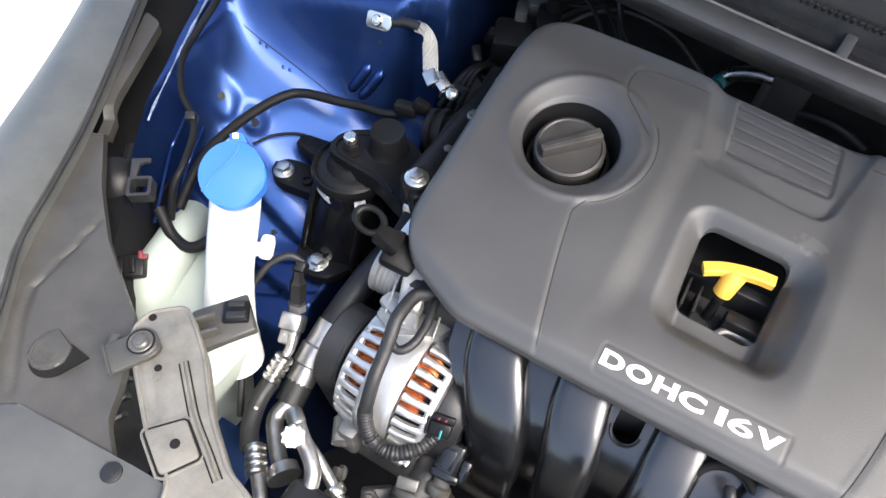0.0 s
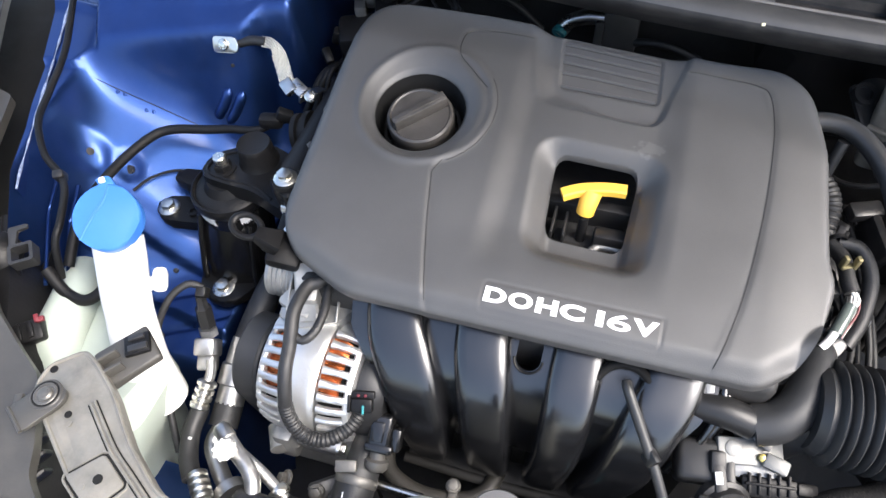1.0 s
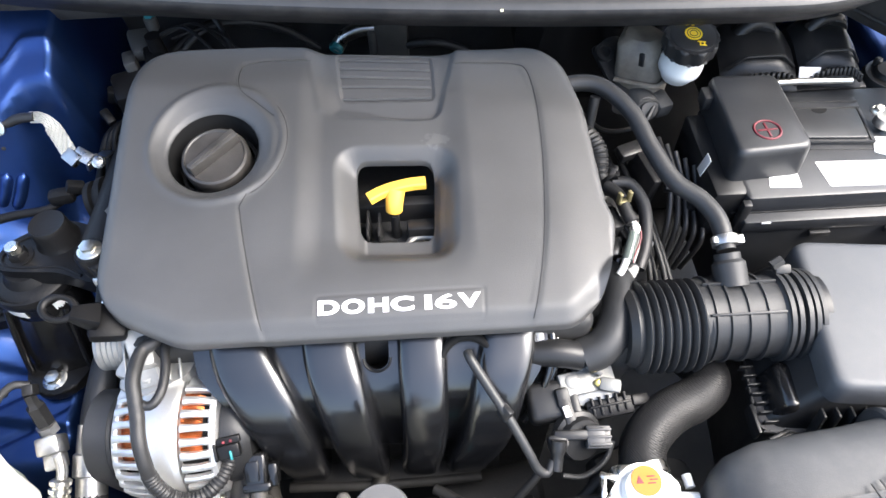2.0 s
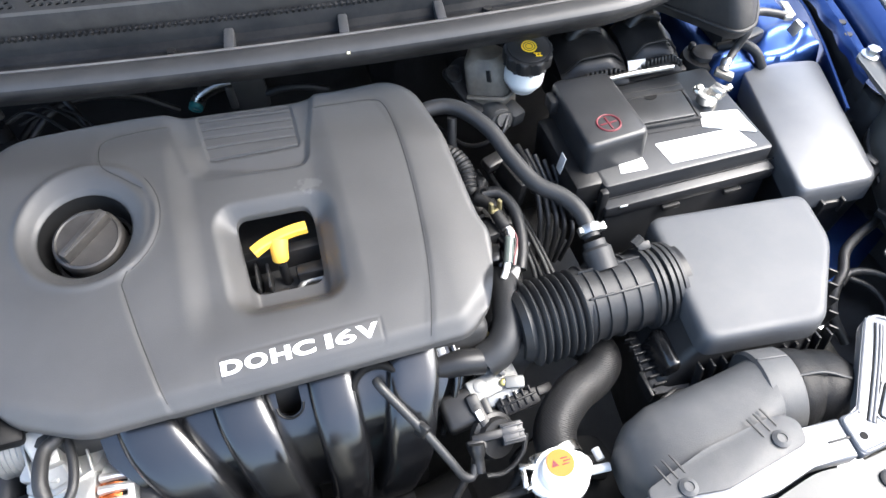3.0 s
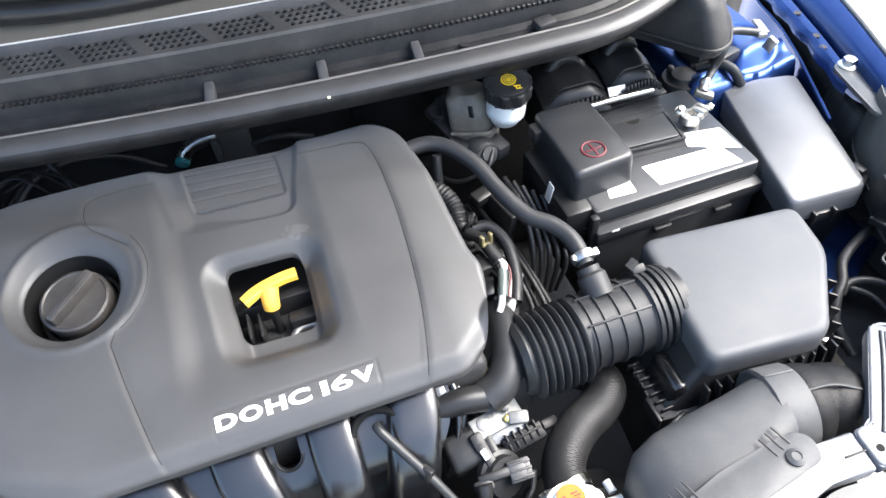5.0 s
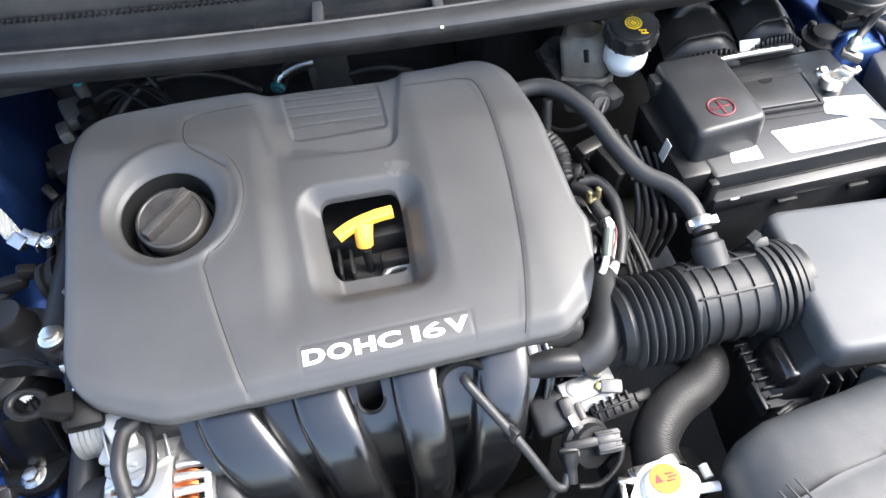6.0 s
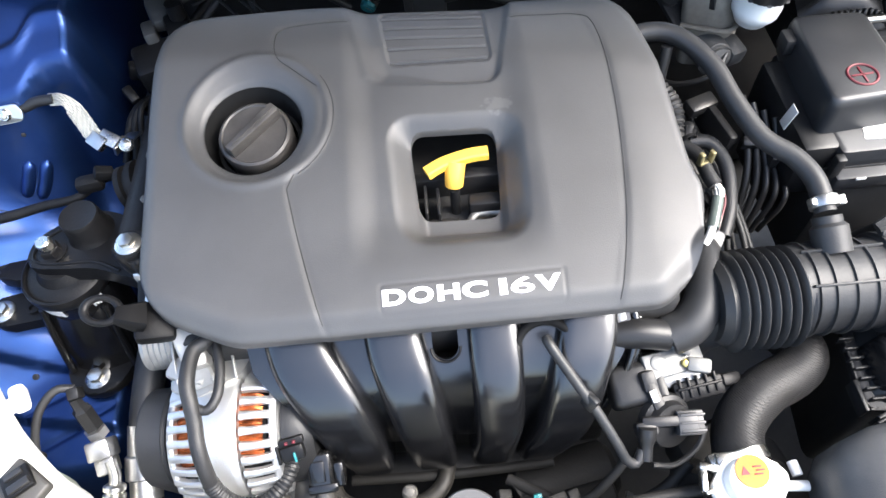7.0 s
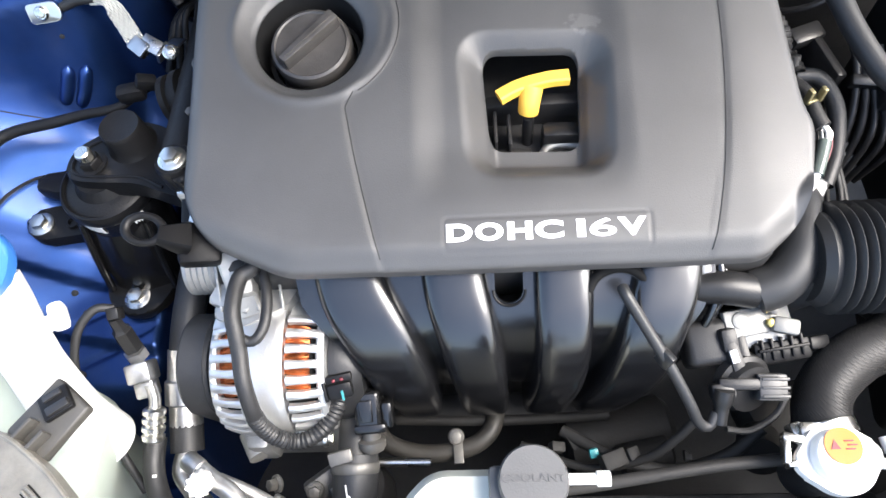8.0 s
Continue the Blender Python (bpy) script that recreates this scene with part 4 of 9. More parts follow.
def build_inner_wing():
    root = thing("inner_wing", (-0.55, 0.05, 0.6), "glossy metallic blue inner wing and strut tower", "body panel", kind="structure")

    def keep(p):
        return np.minimum(np.minimum(p[:, 0] + 0.43 * p[:, 1] + 0.676, -0.375 - p[:, 0]), np.minimum(p[:, 1] + 0.30, 0.42 - p[:, 1]))

    part("panel", relief((-0.91, -0.37, -0.305, 0.425), 0.004, keep, wing_height, 0.0), BLUE, root, angle=80)
    for x, y, r in ((-0.640, 0.031, 0.0050), (-0.599, 0.037, 0.0060), (-0.466, -0.075, 0.003), (-0.455, -0.092, 0.003), (-0.520, -0.046, 0.0036), (-0.505, -0.068, 0.0032), (-0.488, 0.1745, 0.0026)):
        part("hole_plug", lathe([(r, -0.002), (r, 0.0012), (r * 0.5, 0.0016)], 18, aim(wing_at(x, y, 0.0004), (wing_at(x + 0.004, y) - wing_at(x - 0.004, y)).cross(wing_at(x, y + 0.004) - wing_at(x, y - 0.004)))), DARK, root)
    # twin pressed beads on the tower wall
    for x0, y0, x1, y1 in ((-0.518, 0.143, -0.498, 0.164), (-0.504, 0.143, -0.481, 0.168)):
        part("bead", tube([wing_at(lerp(x0, x1, t), lerp(y0, y1, t), -0.002) for t in (0, 0.25, 0.5, 0.75, 1)], lambda s, t: 0.0075 * math.sqrt(max(0.05, 1 - (2 * t - 1) ** 6)), 14, 0.003), BLUE, root)
    for x, y in ((-0.602, 0.111), (-0.594, 0.114), (-0.636, 0.113), (-0.628, 0.115), (-0.546, 0.123)):
        part("dimple", lathe([(0.0034, -0.001), (0.0026, 0.0002), (0.0010, 0.0006)], 14, aim(wing_at(x, y), (0.3, -0.6, 0.8))), BLUE, root)
    part("seam", tube([wing_at(lerp(-0.658, -0.530, t), 0.113 + 0.018 * t - 0.003 * t * t, 0.0004) for t in [i / 12 for i in range(13)]], 0.0007, 6), DARK, root, "thin dark seam")
    # solid slab whose black colour stands for the shade under the wing
    part("outer_shade", prism([(-1.06, 0.46), (-1.04, 0.28), (-0.93, 0.06), (-0.80, -0.12), (-0.62, -0.30), (-0.56, -0.26), (-0.66, 0.05), (-0.74, 0.46)], 0.58, 0.70, 0), VOID, root, "black slab for the shade under the wing")
    # side rail that runs forward below the washer tank
    rail = [(-0.47, -0.26), (-0.40, -0.26), (-0.375, -0.30), (-0.365, -0.50), (-0.43, -0.50)]
    part("side_rail", prism(rounded(rail, 0.01), 0.36, 0.50, 0.008), BLUE, root)
    for x, y in ((-0.392, -0.325), (-0.396, -0.338)):
        part("rail_hole", lathe([(0.0035, 0), (0.0035, 0.0015)], 14, pose(x, y, 0.5)), DARK, root)
    # wing flange: a thin lip with chipped, worn paint, and a hemmed ledge in front of it
    line = [(-0.790, 0.35, 0.832), (-0.745, 0.22, 0.812), (-0.706, 0.109, 0.795), (-0.682, 0.039, 0.786), (-0.657, -0.020, 0.782), (-0.640, -0.062, 0.778), (-0.632, -0.082, 0.774)]
    part("flange", tube(line, lambda s, t: 0.0013 + 0.0009 * math.sin(s * 95) * math.sin(s * 53 + 1), 8, 0.004), BLUEWORN, root, "chipped pale paint edge")
    for dx, dz, r in ((0.012, -0.050, 0.0022), (0.030, -0.070, 0.0028)):
        part("ledge", tube([(x + dx, y, z + dz) for x, y, z in line[4:]] + [(-0.575 + dx, -0.165, 0.775 + dz)], r, 8), BLUE, root)
    part("flange_upright", loft([[(x - 0.002, y, z) for x, y, z in line], [(x - 0.004, y + 0.004, z - 0.10) for x, y, z in line]], caps=False, closed=False), BLUE, root)


BLUEWORN = surface("worn_blue_edge", (0.24, 0.29, 0.42), 0.4, metal=0.2, vary=0.6, grain=300, bump=0.2, blotch=90, coat=0.4)
build_inner_wing()


def build_mount():
    root = thing("engine_mount", (-0.421, 0.009, 0.60), "black rubber-filled engine mount bolted to the body", "engine mount")
    cx, cy = -0.421, 0.009
    at = Matrix.Translation((cx, cy, 0))
    part("rubber", lathe([(0.040, 0.722), (0.0405, 0.737), (0.036, 0.7405), (0.028, 0.742), (0.022, 0.752)], 48, at), JETTAPE, root)
    part("ring", lathe([(0.0400, 0.722), (0.0440, 0.724), (0.0462, 0.729), (0.0462, 0.735), (0.0448, 0.7395), (0.0425, 0.7410), (0.0405, 0.7385), (0.0400, 0.730)], 56, at, caps=False), JET, root)
    part("can", lathe([(0.030, 0.62), (0.036, 0.66), (0.0410, 0.690), (0.0425, 0.724)], 44, at), GLOSS, root)
    # thick cast arm from the rubber to the engine
    edge = rounded([(-0.4455, 0.022), (-0.4450, 0.000), (-0.432, -0.006), (-0.408, -0.009), (-0.372, -0.011), (-0.338, -0.026), (-0.305, -0.034), (-0.302, 0.000), (-0.326, 0.030), (-0.356, 0.054), (-0.390, 0.064), (-0.416, 0.050), (-0.436, 0.037)], 0.014, 5)
    part("arm", prism(edge, 0.741, 0.764, 0.0045, 3), JET, root)
    lip = [(-0.345, -0.018), (-0.372, -0.0045), (-0.408, -0.0025), (-0.428, 0.000), (-0.4385, 0.007), (-0.4385, 0.019), (-0.430, 0.032), (-0.413, 0.043), (-0.395, 0.055)]
    part("arm_rim", tube([(x, y, 0.7640) for x, y in lip], 0.0019, 8), JET, root)
    part("damper", lathe([(0.0270, 0.760), (0.0240, 0.764), (0.0212, 0.771), (0.0200, 0.786), (0.0196, 0.7905), (0.0186, 0.7922), (0.0176, 0.7918), (0.001, 0.7918)], 44, Matrix.Translation((-0.3850, 0.035, 0))), JET, root, "round black rubber damper")
    # flat feet to the body
    part("foot", prism(rounded([(-0.545, -0.002), (-0.541, 0.018), (-0.520, 0.024), (-0.455, 0.030), (-0.446, -0.008), (-0.490, -0.014), (-0.524, -0.018)], 0.009, 4), 0.658, 0.674, 0.004), JET, root)
    part("foot_boss", lathe([(0.0075, 0.671), (0.007, 0.6775), (0.0045, 0.678), (0.0035, 0.675)], 18, Matrix.Translation((-0.489, 0.002, 0))), JET, root)
    part("back_foot", prism(rounded([(-0.530, 0.034), (-0.526, 0.052), (-0.480, 0.058), (-0.435, 0.058), (-0.435, 0.030), (-0.50, 0.028)], 0.007, 3), 0.676, 0.696, 0.004), JET, root)
    # front leg with its pad on the rail
    leg = [[(x, y, z) for x, y in rounded(pts, 0.012, 4)] for z, pts in (
        (0.706, [(-0.461, 0.010), (-0.454, -0.018), (-0.421, -0.033), (-0.386, -0.020), (-0.380, 0.02)]),
        (0.680, [(-0.466, 0.004), (-0.460, -0.026), (-0.424, -0.041), (-0.386, -0.028), (-0.382, 0.02)]),
        (0.645, [(-0.472, 0.000), (-0.466, -0.036), (-0.430, -0.048), (-0.388, -0.034), (-0.386, 0.02)]),
        (0.600, [(-0.476, 0.000), (-0.470, -0.046), (-0.434, -0.054), (-0.390, -0.040), (-0.390, 0.02)]))]
    part("leg", loft(leg), GLOSS, root)
    for x0, x1 in ((-0.455, -0.466), (-0.388, -0.392)):
        part("leg_rib", tube([(x0, -0.020, 0.708), (lerp(x0, x1, 0.5), -0.034, 0.665), (x1, -0.050, 0.612)], 0.0042, 10), GLOSS, root)
    part("leg_foot", prism(rounded([(-0.480, -0.03), (-0.468, -0.066), (-0.444, -0.082), (-0.414, -0.076), (-0.398, -0.05), (-0.398, -0.02)], 0.011, 4), 0.594, 0.609, 0.004), JET, root)

    def scrape(a0, a1, r, z0, z1):
        arcs = [[(cx + (r + dr) * math.cos(radians(a)), cy + (r + dr) * math.sin(radians(a)), z + 0.0018 * math.sin(a * 1.7) + 0.0010 * math.sin(a * 0.61)) for a in [lerp(a0, a1, i / 16) for i in range(17)]] for dr, z in ((-0.001, z0), (0.0010, z0 + 0.001), (0.0012, z1), (-0.001, z1 + 0.001))]
        return loft(arcs, caps=False, closed=False)

    part("worn_patch", scrape(206, 268, 0.0425, 0.7105, 0.7215), LABEL, root, "bare scraped patch")
    part("worn_patch", scrape(308, 325, 0.0427, 0.7120, 0.7225), LABEL, root, "bare scraped patch")
    stud = Matrix.Translation((-0.4200, 0.0125, 0))
    part("nut", merge(lathe([(0.0145, 0.7625), (0.0145, 0.7655), (0.0118, 0.7660)], 24, stud), lathe([(0.0108, 0.7650), (0.0108, 0.7725), (0.0095, 0.7740)], 6, stud)), JET, root)
    part("stud", lathe([(0.0062, 0.772), (0.0062, 0.776), (0.0078, 0.7764), (0.0078, 0.7835), (0.0064, 0.7850), (0.001, 0.7850)], 8, stud), ZINC, root, "bright stud end")
    bolt((-0.5250, 0.0020, 0.674), parent=root, name="bolt", r=0.0090, flange=0.0140, h=0.010)
    bolt((-0.4375, -0.0590, 0.608), parent=root, r=0.0090, flange=0.0145, h=0.010)


build_mount()


def build_head_bolt():
    root = thing("mount_bracket", (-0.30, -0.03, 0.74), "cast bracket with a bright bolt at the engine's end", "bracket")
    part("boss", lathe([(0.016, 0.78), (0.0175, 0.79), (0.0175, 0.812), (0.0155, 0.816)], 26, Matrix.Translation((-0.311, -0.024, 0.000))), JET, root)
    part("web", merge(box(-0.318, -0.290, -0.036, -0.004, 0.74, 0.792, 0.006), block(0.03, 0.05, 0.03, 0.005, pose(-0.300, -0.055, 0.765, 20, 0, 0))), JET, root)
    bolt((-0.311, -0.0245, 0.816), r=0.0078, flange=0.0125, h=0.009, parent=root)
    bolt((-0.337, -0.015, 0.752), r=0.007, flange=0.010, h=0.008, parent=root)
    part("plate", merge(block(0.03, 0.022, 0.02, 0.003, pose(-0.322, -0.062, 0.742, 30, 0, -15)), block(0.018, 0.014, 0.03, 0.003, pose(-0.290, -0.085, 0.752, 0, 0, 0))), JET, root)


build_head_bolt()


def build_hook():
    root = thing("lifting_eye", (-0.32, -0.10, 0.76), "black steel lifting eye on the engine", "bracket")
    m = pose(-0.3185, -0.0960, 0.822, 14, 12, -6)
    rings = []
    for k in range(37):
        a = 2 * math.pi * k / 36
        rings.append([((0.0148 + 0.0040 * math.cos(b)) * math.cos(a), (0.0148 + 0.0040 * math.cos(b)) * 0.76 * math.sin(a), 0.0034 * math.sin(b)) for b in [2 * math.pi * i / 10 for i in range(10)]])
    part("eye", moved(loft(rings, caps=False), m), JET, root)
    part("shank", merge(tube([(-0.3065, -0.1010, 0.8205), (-0.298, -0.1010, 0.8160), (-0.288, -0.0990, 0.8080)], lambda s, t: lerp(0.0068, 0.0130, t), section=[(1.0, 0.55), (0.8, 0.8), (-0.8, 0.8), (-1.0, 0.55), (-1.0, -0.55), (-0.8, -0.8), (0.8, -0.8), (1.0, -0.55)]),
                        block(0.034, 0.036, 0.020, 0.005, pose(-0.283, -0.098, 0.796, 14, 18, 10))), VOIDM, root, "near-black stay")


# near-black with a weak specular, for the lifting eye's stay
VOIDM = surface("near_black_steel", (0.0055, 0.0055, 0.006), 0.5, vary=0.3, grain=260, bump=0.4, spec=0.14)
build_hook()


def build_strap():
    root = thing("earth_strap", (-0.44, 0.18, 0.75), "braided silver earth strap bolted to the blue panel", "earth strap")
    spine = smooth_path([(-0.4437, 0.1908, 0.8063), (-0.4302, 0.1903, 0.8049), (-0.4207, 0.1839, 0.7956), (-0.4143, 0.1759, 0.7821), (-0.4080, 0.1665, 0.7716), (-0.4000, 0.1580, 0.7680)], 0.002)
    strands = 9
    for k in range(strands):
        q = (k - (strands - 1) / 2) / strands
        pts = []
        for i, c in enumerate(spine):
            t = i / (len(spine) - 1)
            over = Vector((-0.10, 0.80, 0.60)).lerp(Vector((0.93, 0.30, 0.20)), soft(0.15, 0.5, t)).normalized()
            wide = 0.0130 + 0.0065 * soft(0.1, 0.5, t) - 0.003 * soft(0.8, 1, t)
            pts.append(c + over * wide * q + Vector((0, -0.0004, 0.0006)) * math.sin(i * 1.7 + k * 2.4))
        part("strand", tube(pts, 0.00135, 6, 0.003), BRAID, root)
    part("sleeve", tube([(-0.4743, 0.1863, 0.8025), (-0.4578, 0.1902, 0.8062), (-0.4395, 0.1918, 0.8058)], 0.0060, 12), TAPE, root, "black sleeve")
    part("lug", moved(prism(rounded([(-0.016, -0.010), (0.014, -0.010), (0.018, 0.0), (0.014, 0.010), (-0.016, 0.010)], 0.004, 4), -0.0015, 0.0015, 0.0006), pose(-0.4890, 0.1765, 0.8045, 62, 0, 8)), STEEL, root)
    part("lower_lug", merge(block(0.022, 0.017, 0.009, 0.002, pose(-0.402, 0.158, 0.768, 20, 10, -40))), STEEL, root)
    bolt((-0.4910, 0.1752, 0.8052), (0.1, -1.8, 1), 0.0050, 0.005, 0.0075, parent=root)
    root = thing("strap_bracket", (-0.37, 0.15, 0.76), "folded bright steel bracket holding the earth strap", "bracket")
    part("plate", merge(block(0.030, 0.016, 0.003, 0.001, pose(-0.385, 0.157, 0.768, 20, 20, -25)), block(0.020, 0.026, 0.003, 0.001, pose(-0.364, 0.152, 0.772, -10, -15, -20)), block(0.004, 0.020, 0.014, 0.001, pose(-0.374, 0.147, 0.769, 0, 20, -20))), STEEL, root)
    bolt((-0.363, 0.142, 0.774), (0.2, -0.5, 1), 0.005, 0.006, 0.008, parent=root)


build_strap()


def build_water_pulley():
    root = thing("idler_disc", (-0.34, 0.11, 0.68), "small black rubber-edged disc at the engine's end", "pulley")
    m = pose(-0.352, 0.098, 0.752, 0, 78, 8)
    prof = [(0.010, -0.016), (0.022, -0.015), (0.0275, -0.012), (0.0275, -0.006), (0.0235, -0.004), (0.0235, 0.000), (0.0290, 0.002), (0.0290, 0.009), (0.0230, 0.011), (0.0230, 0.014), (0.0270, 0.016), (0.0255, 0.022), (0.012, 0.024)]
    part("wheel", lathe(prof, 40, m), JETTAPE, root)
    bolt(m @ Vector((0, 0, -0.017)), (-1, 0.1, 0.2), 0.005, 0.005, 0.007, parent=root, material=RUSTED)
    root = thing("timing_cover", (-0.33, 0.10, 0.60), "dark cast timing cover at the engine's end", "cover")
    part("casting", merge(prism(rounded([(-0.326, -0.03), (-0.300, -0.05), (-0.282, 0.02), (-0.282, 0.16), (-0.300, 0.20), (-0.322, 0.18)], 0.010, 4), 0.56, 0.812, 0.006), block(0.022, 0.050, 0.050, 0.006, pose(-0.325, 0.165, 0.775, 0, 8, 6))), JET, root)
    for y, z in ((0.03, 0.80), (0.085, 0.806), (0.15, 0.806)):
        bolt((-0.306, y, z + 0.008), (0, 0, 1), 0.005, 0.006, 0.0075, parent=root, material=RUSTED)
    part("rib", tube([(-0.327, 0.005, 0.78), (-0.329, 0.060, 0.795), (-0.327, 0.120, 0.795), (-0.325, 0.170, 0.785)], 0.004, 8), JET, root)


build_water_pulley()


def build_wing_looms():
    root = thing("wing_loom", (-0.5, 0.06, 0.70), "black taped wiring loom across the blue inner wing", "cable")
    part("run", tube([(-0.36, 0.135, 0.750), (-0.400, 0.120, 0.745), (-0.429, 0.104, 0.738), (-0.467, 0.098, 0.736), (-0.496, 0.091, 0.735), (-0.541, 0.080, 0.735), (-0.561, 0.060, 0.735), (-0.575, 0.011, 0.735), (-0.578, -0.047, 0.735), (-0.570, -0.089, 0.733), (-0.566, -0.13, 0.71)], lambda s, t: lerp(0.0045, 0.0062, soft(0.1, 0.4, t)), 12), JETTAPE, root)
    part("knot", merge(block(0.03, 0.018, 0.018, 0.006, pose(-0.41, 0.112, 0.750, 0, 0, 10)), block(0.02, 0.014, 0.014, 0.003, pose(-0.392, 0.118, 0.758, 0, 30, 20)), block(0.012, 0.018, 0.016, 0.003, pose(-0.362, 0.085, 0.752, 0, 0, 30))), JETTAPE, root)
    root = thing("flange_cable", (-0.66, 0.02, 0.74), "thin black cable clipped along the wing edge", "cable")
    part("run", tube([(-0.770, 0.34, 0.862), (-0.722, 0.215, 0.836), (-0.682, 0.115, 0.812), (-0.667, 0.051, 0.800), (-0.650, 0.003, 0.797), (-0.622, -0.034, 0.786), (-0.595, -0.051, 0.775), (-0.573, -0.073, 0.775), (-0.554, -0.111, 0.772), (-0.553, -0.131, 0.76), (-0.555, -0.15, 0.72)], 0.0042, 10), JETTAPE, root)
    part("clip", block(0.012, 0.01, 0.016, 0.002, pose(-0.593, -0.053, 0.775, 20, 0, 30)), BLACK, root)
    solo("brake_sensor_wire", tube([wing_at(x, y, 0.012) for x, y in ((-0.49, 0.058), (-0.51, 0.070), (-0.54, 0.060), (-0.565, 0.035), (-0.58, 0.01))], 0.0018, 8), JETTAPE, "thin black wire on the blue panel", "cable")


build_wing_looms()


# ---------------------------------------------------------------- washer bottle
def build_washer():
    root = thing("washer_bottle", (-0.45, -0.22, 0.40), "translucent white washer bottle with a tall filler neck", "washer bottle")
    body = []
    for z, pts in ((0.42, [(-0.54, -0.30), (-0.470, -0.305), (-0.460, -0.20), (-0.53, -0.17)]), (0.56, [(-0.545, -0.30), (-0.446, -0.305), (-0.440, -0.19), (-0.53, -0.14)]),
                   (0.63, [(-0.555, -0.285), (-0.412, -0.300), (-0.408, -0.190), (-0.545, -0.12)]), (0.665, [(-0.555, -0.275), (-0.408, -0.285), (-0.404, -0.19), (-0.545, -0.125)]),
                   (0.684, [(-0.535, -0.255), (-0.43, -0.265), (-0.42, -0.20), (-0.525, -0.14)])):
        body.append([(x, y, z) for x, y in rounded(pts, 0.028, 5)])
    part("tank", loft(body), TANK, root)
    part("shoulder", tube([(-0.520, -0.265, 0.640), (-0.535, -0.215, 0.684), (-0.545, -0.165, 0.692), (-0.57, -0.115, 0.675)], lambda s, t: lerp(0.030, 0.024, t), 18), TANK, root)
    neck = []
    for t, x, y, z, r in ((0, -0.432, -0.218, 0.62, 0.031), (0.2, -0.436, -0.205, 0.675, 0.0275), (0.5, -0.452, -0.168, 0.730, 0.0245), (0.8, -0.471, -0.127, 0.764, 0.0260), (1, -0.4760, -0.116, 0.775, 0.026)):
        neck.append((Vector((x, y, z)), r))
    pipe = part("neck", tube([p for p, _ in neck], lambda s, t: float(np.interp(t, [0, .3, .6, .9, 1], [r for _, r in neck])), 26, 0.006), WHITE, root)
    part("spout", merge(tube([(-0.456, -0.160, 0.735), (-0.440, -0.145, 0.741), (-0.428, -0.137, 0.741)], 0.0075, 12), block(0.015, 0.026, 0.016, 0.005, pose(-0.427, -0.135, 0.743, 0, 10, 28))), WHITE, pipe, "white side spout")
    # flip cap with its tab and fold line
    disc = [(0.0345 * math.cos(a) - 0.0030 * max(0, math.cos(a - 0.5)) ** 8, 0.0350 * math.sin(a) - 0.0030 * max(0, -math.sin(a)) ** 6) for a in [2 * math.pi * i / 40 for i in range(40)]]
    m = pose(-0.4750, -0.1095, 0.8030, 22, -4, 34)
    cap = merge(prism(disc, -0.006, 0.0075, 0.003, 3), lathe([(0.0300, -0.016), (0.0305, -0.004)], 32), prism(rounded([(0.000, 0.032), (-0.005, 0.044), (0.010, 0.044), (0.015, 0.032)], 0.003, 3), -0.002, 0.005, 0.0015))
    lid = part("cap", moved(cap, m), CAPBLUE, root, "bright blue flip cap")
    part("cap_fold", tube([m @ Vector(p) for p in ((-0.031, -0.017, 0.0070), (-0.015, 0.002, 0.0080), (0.0, 0.016, 0.0080), (0.008, 0.032, 0.0070))], 0.0013, 8), CAPBLUE, lid)
    part("cap_pin", block(0.006, 0.006, 0.004, 0.001, m @ pose(0.003, 0.040, 0.006)), WHITE, lid)


build_washer()


# ---------------------------------------------------------------- front brackets, mirrored about the car's middle line
MIDDLE = 0.075


def side(s, poly):
    """A plan outline given as distances from the car's middle line, on side s."""
    out = [(MIDDLE + s * u, v) for u, v in poly]
    return out if s > 0 else out[::-1]



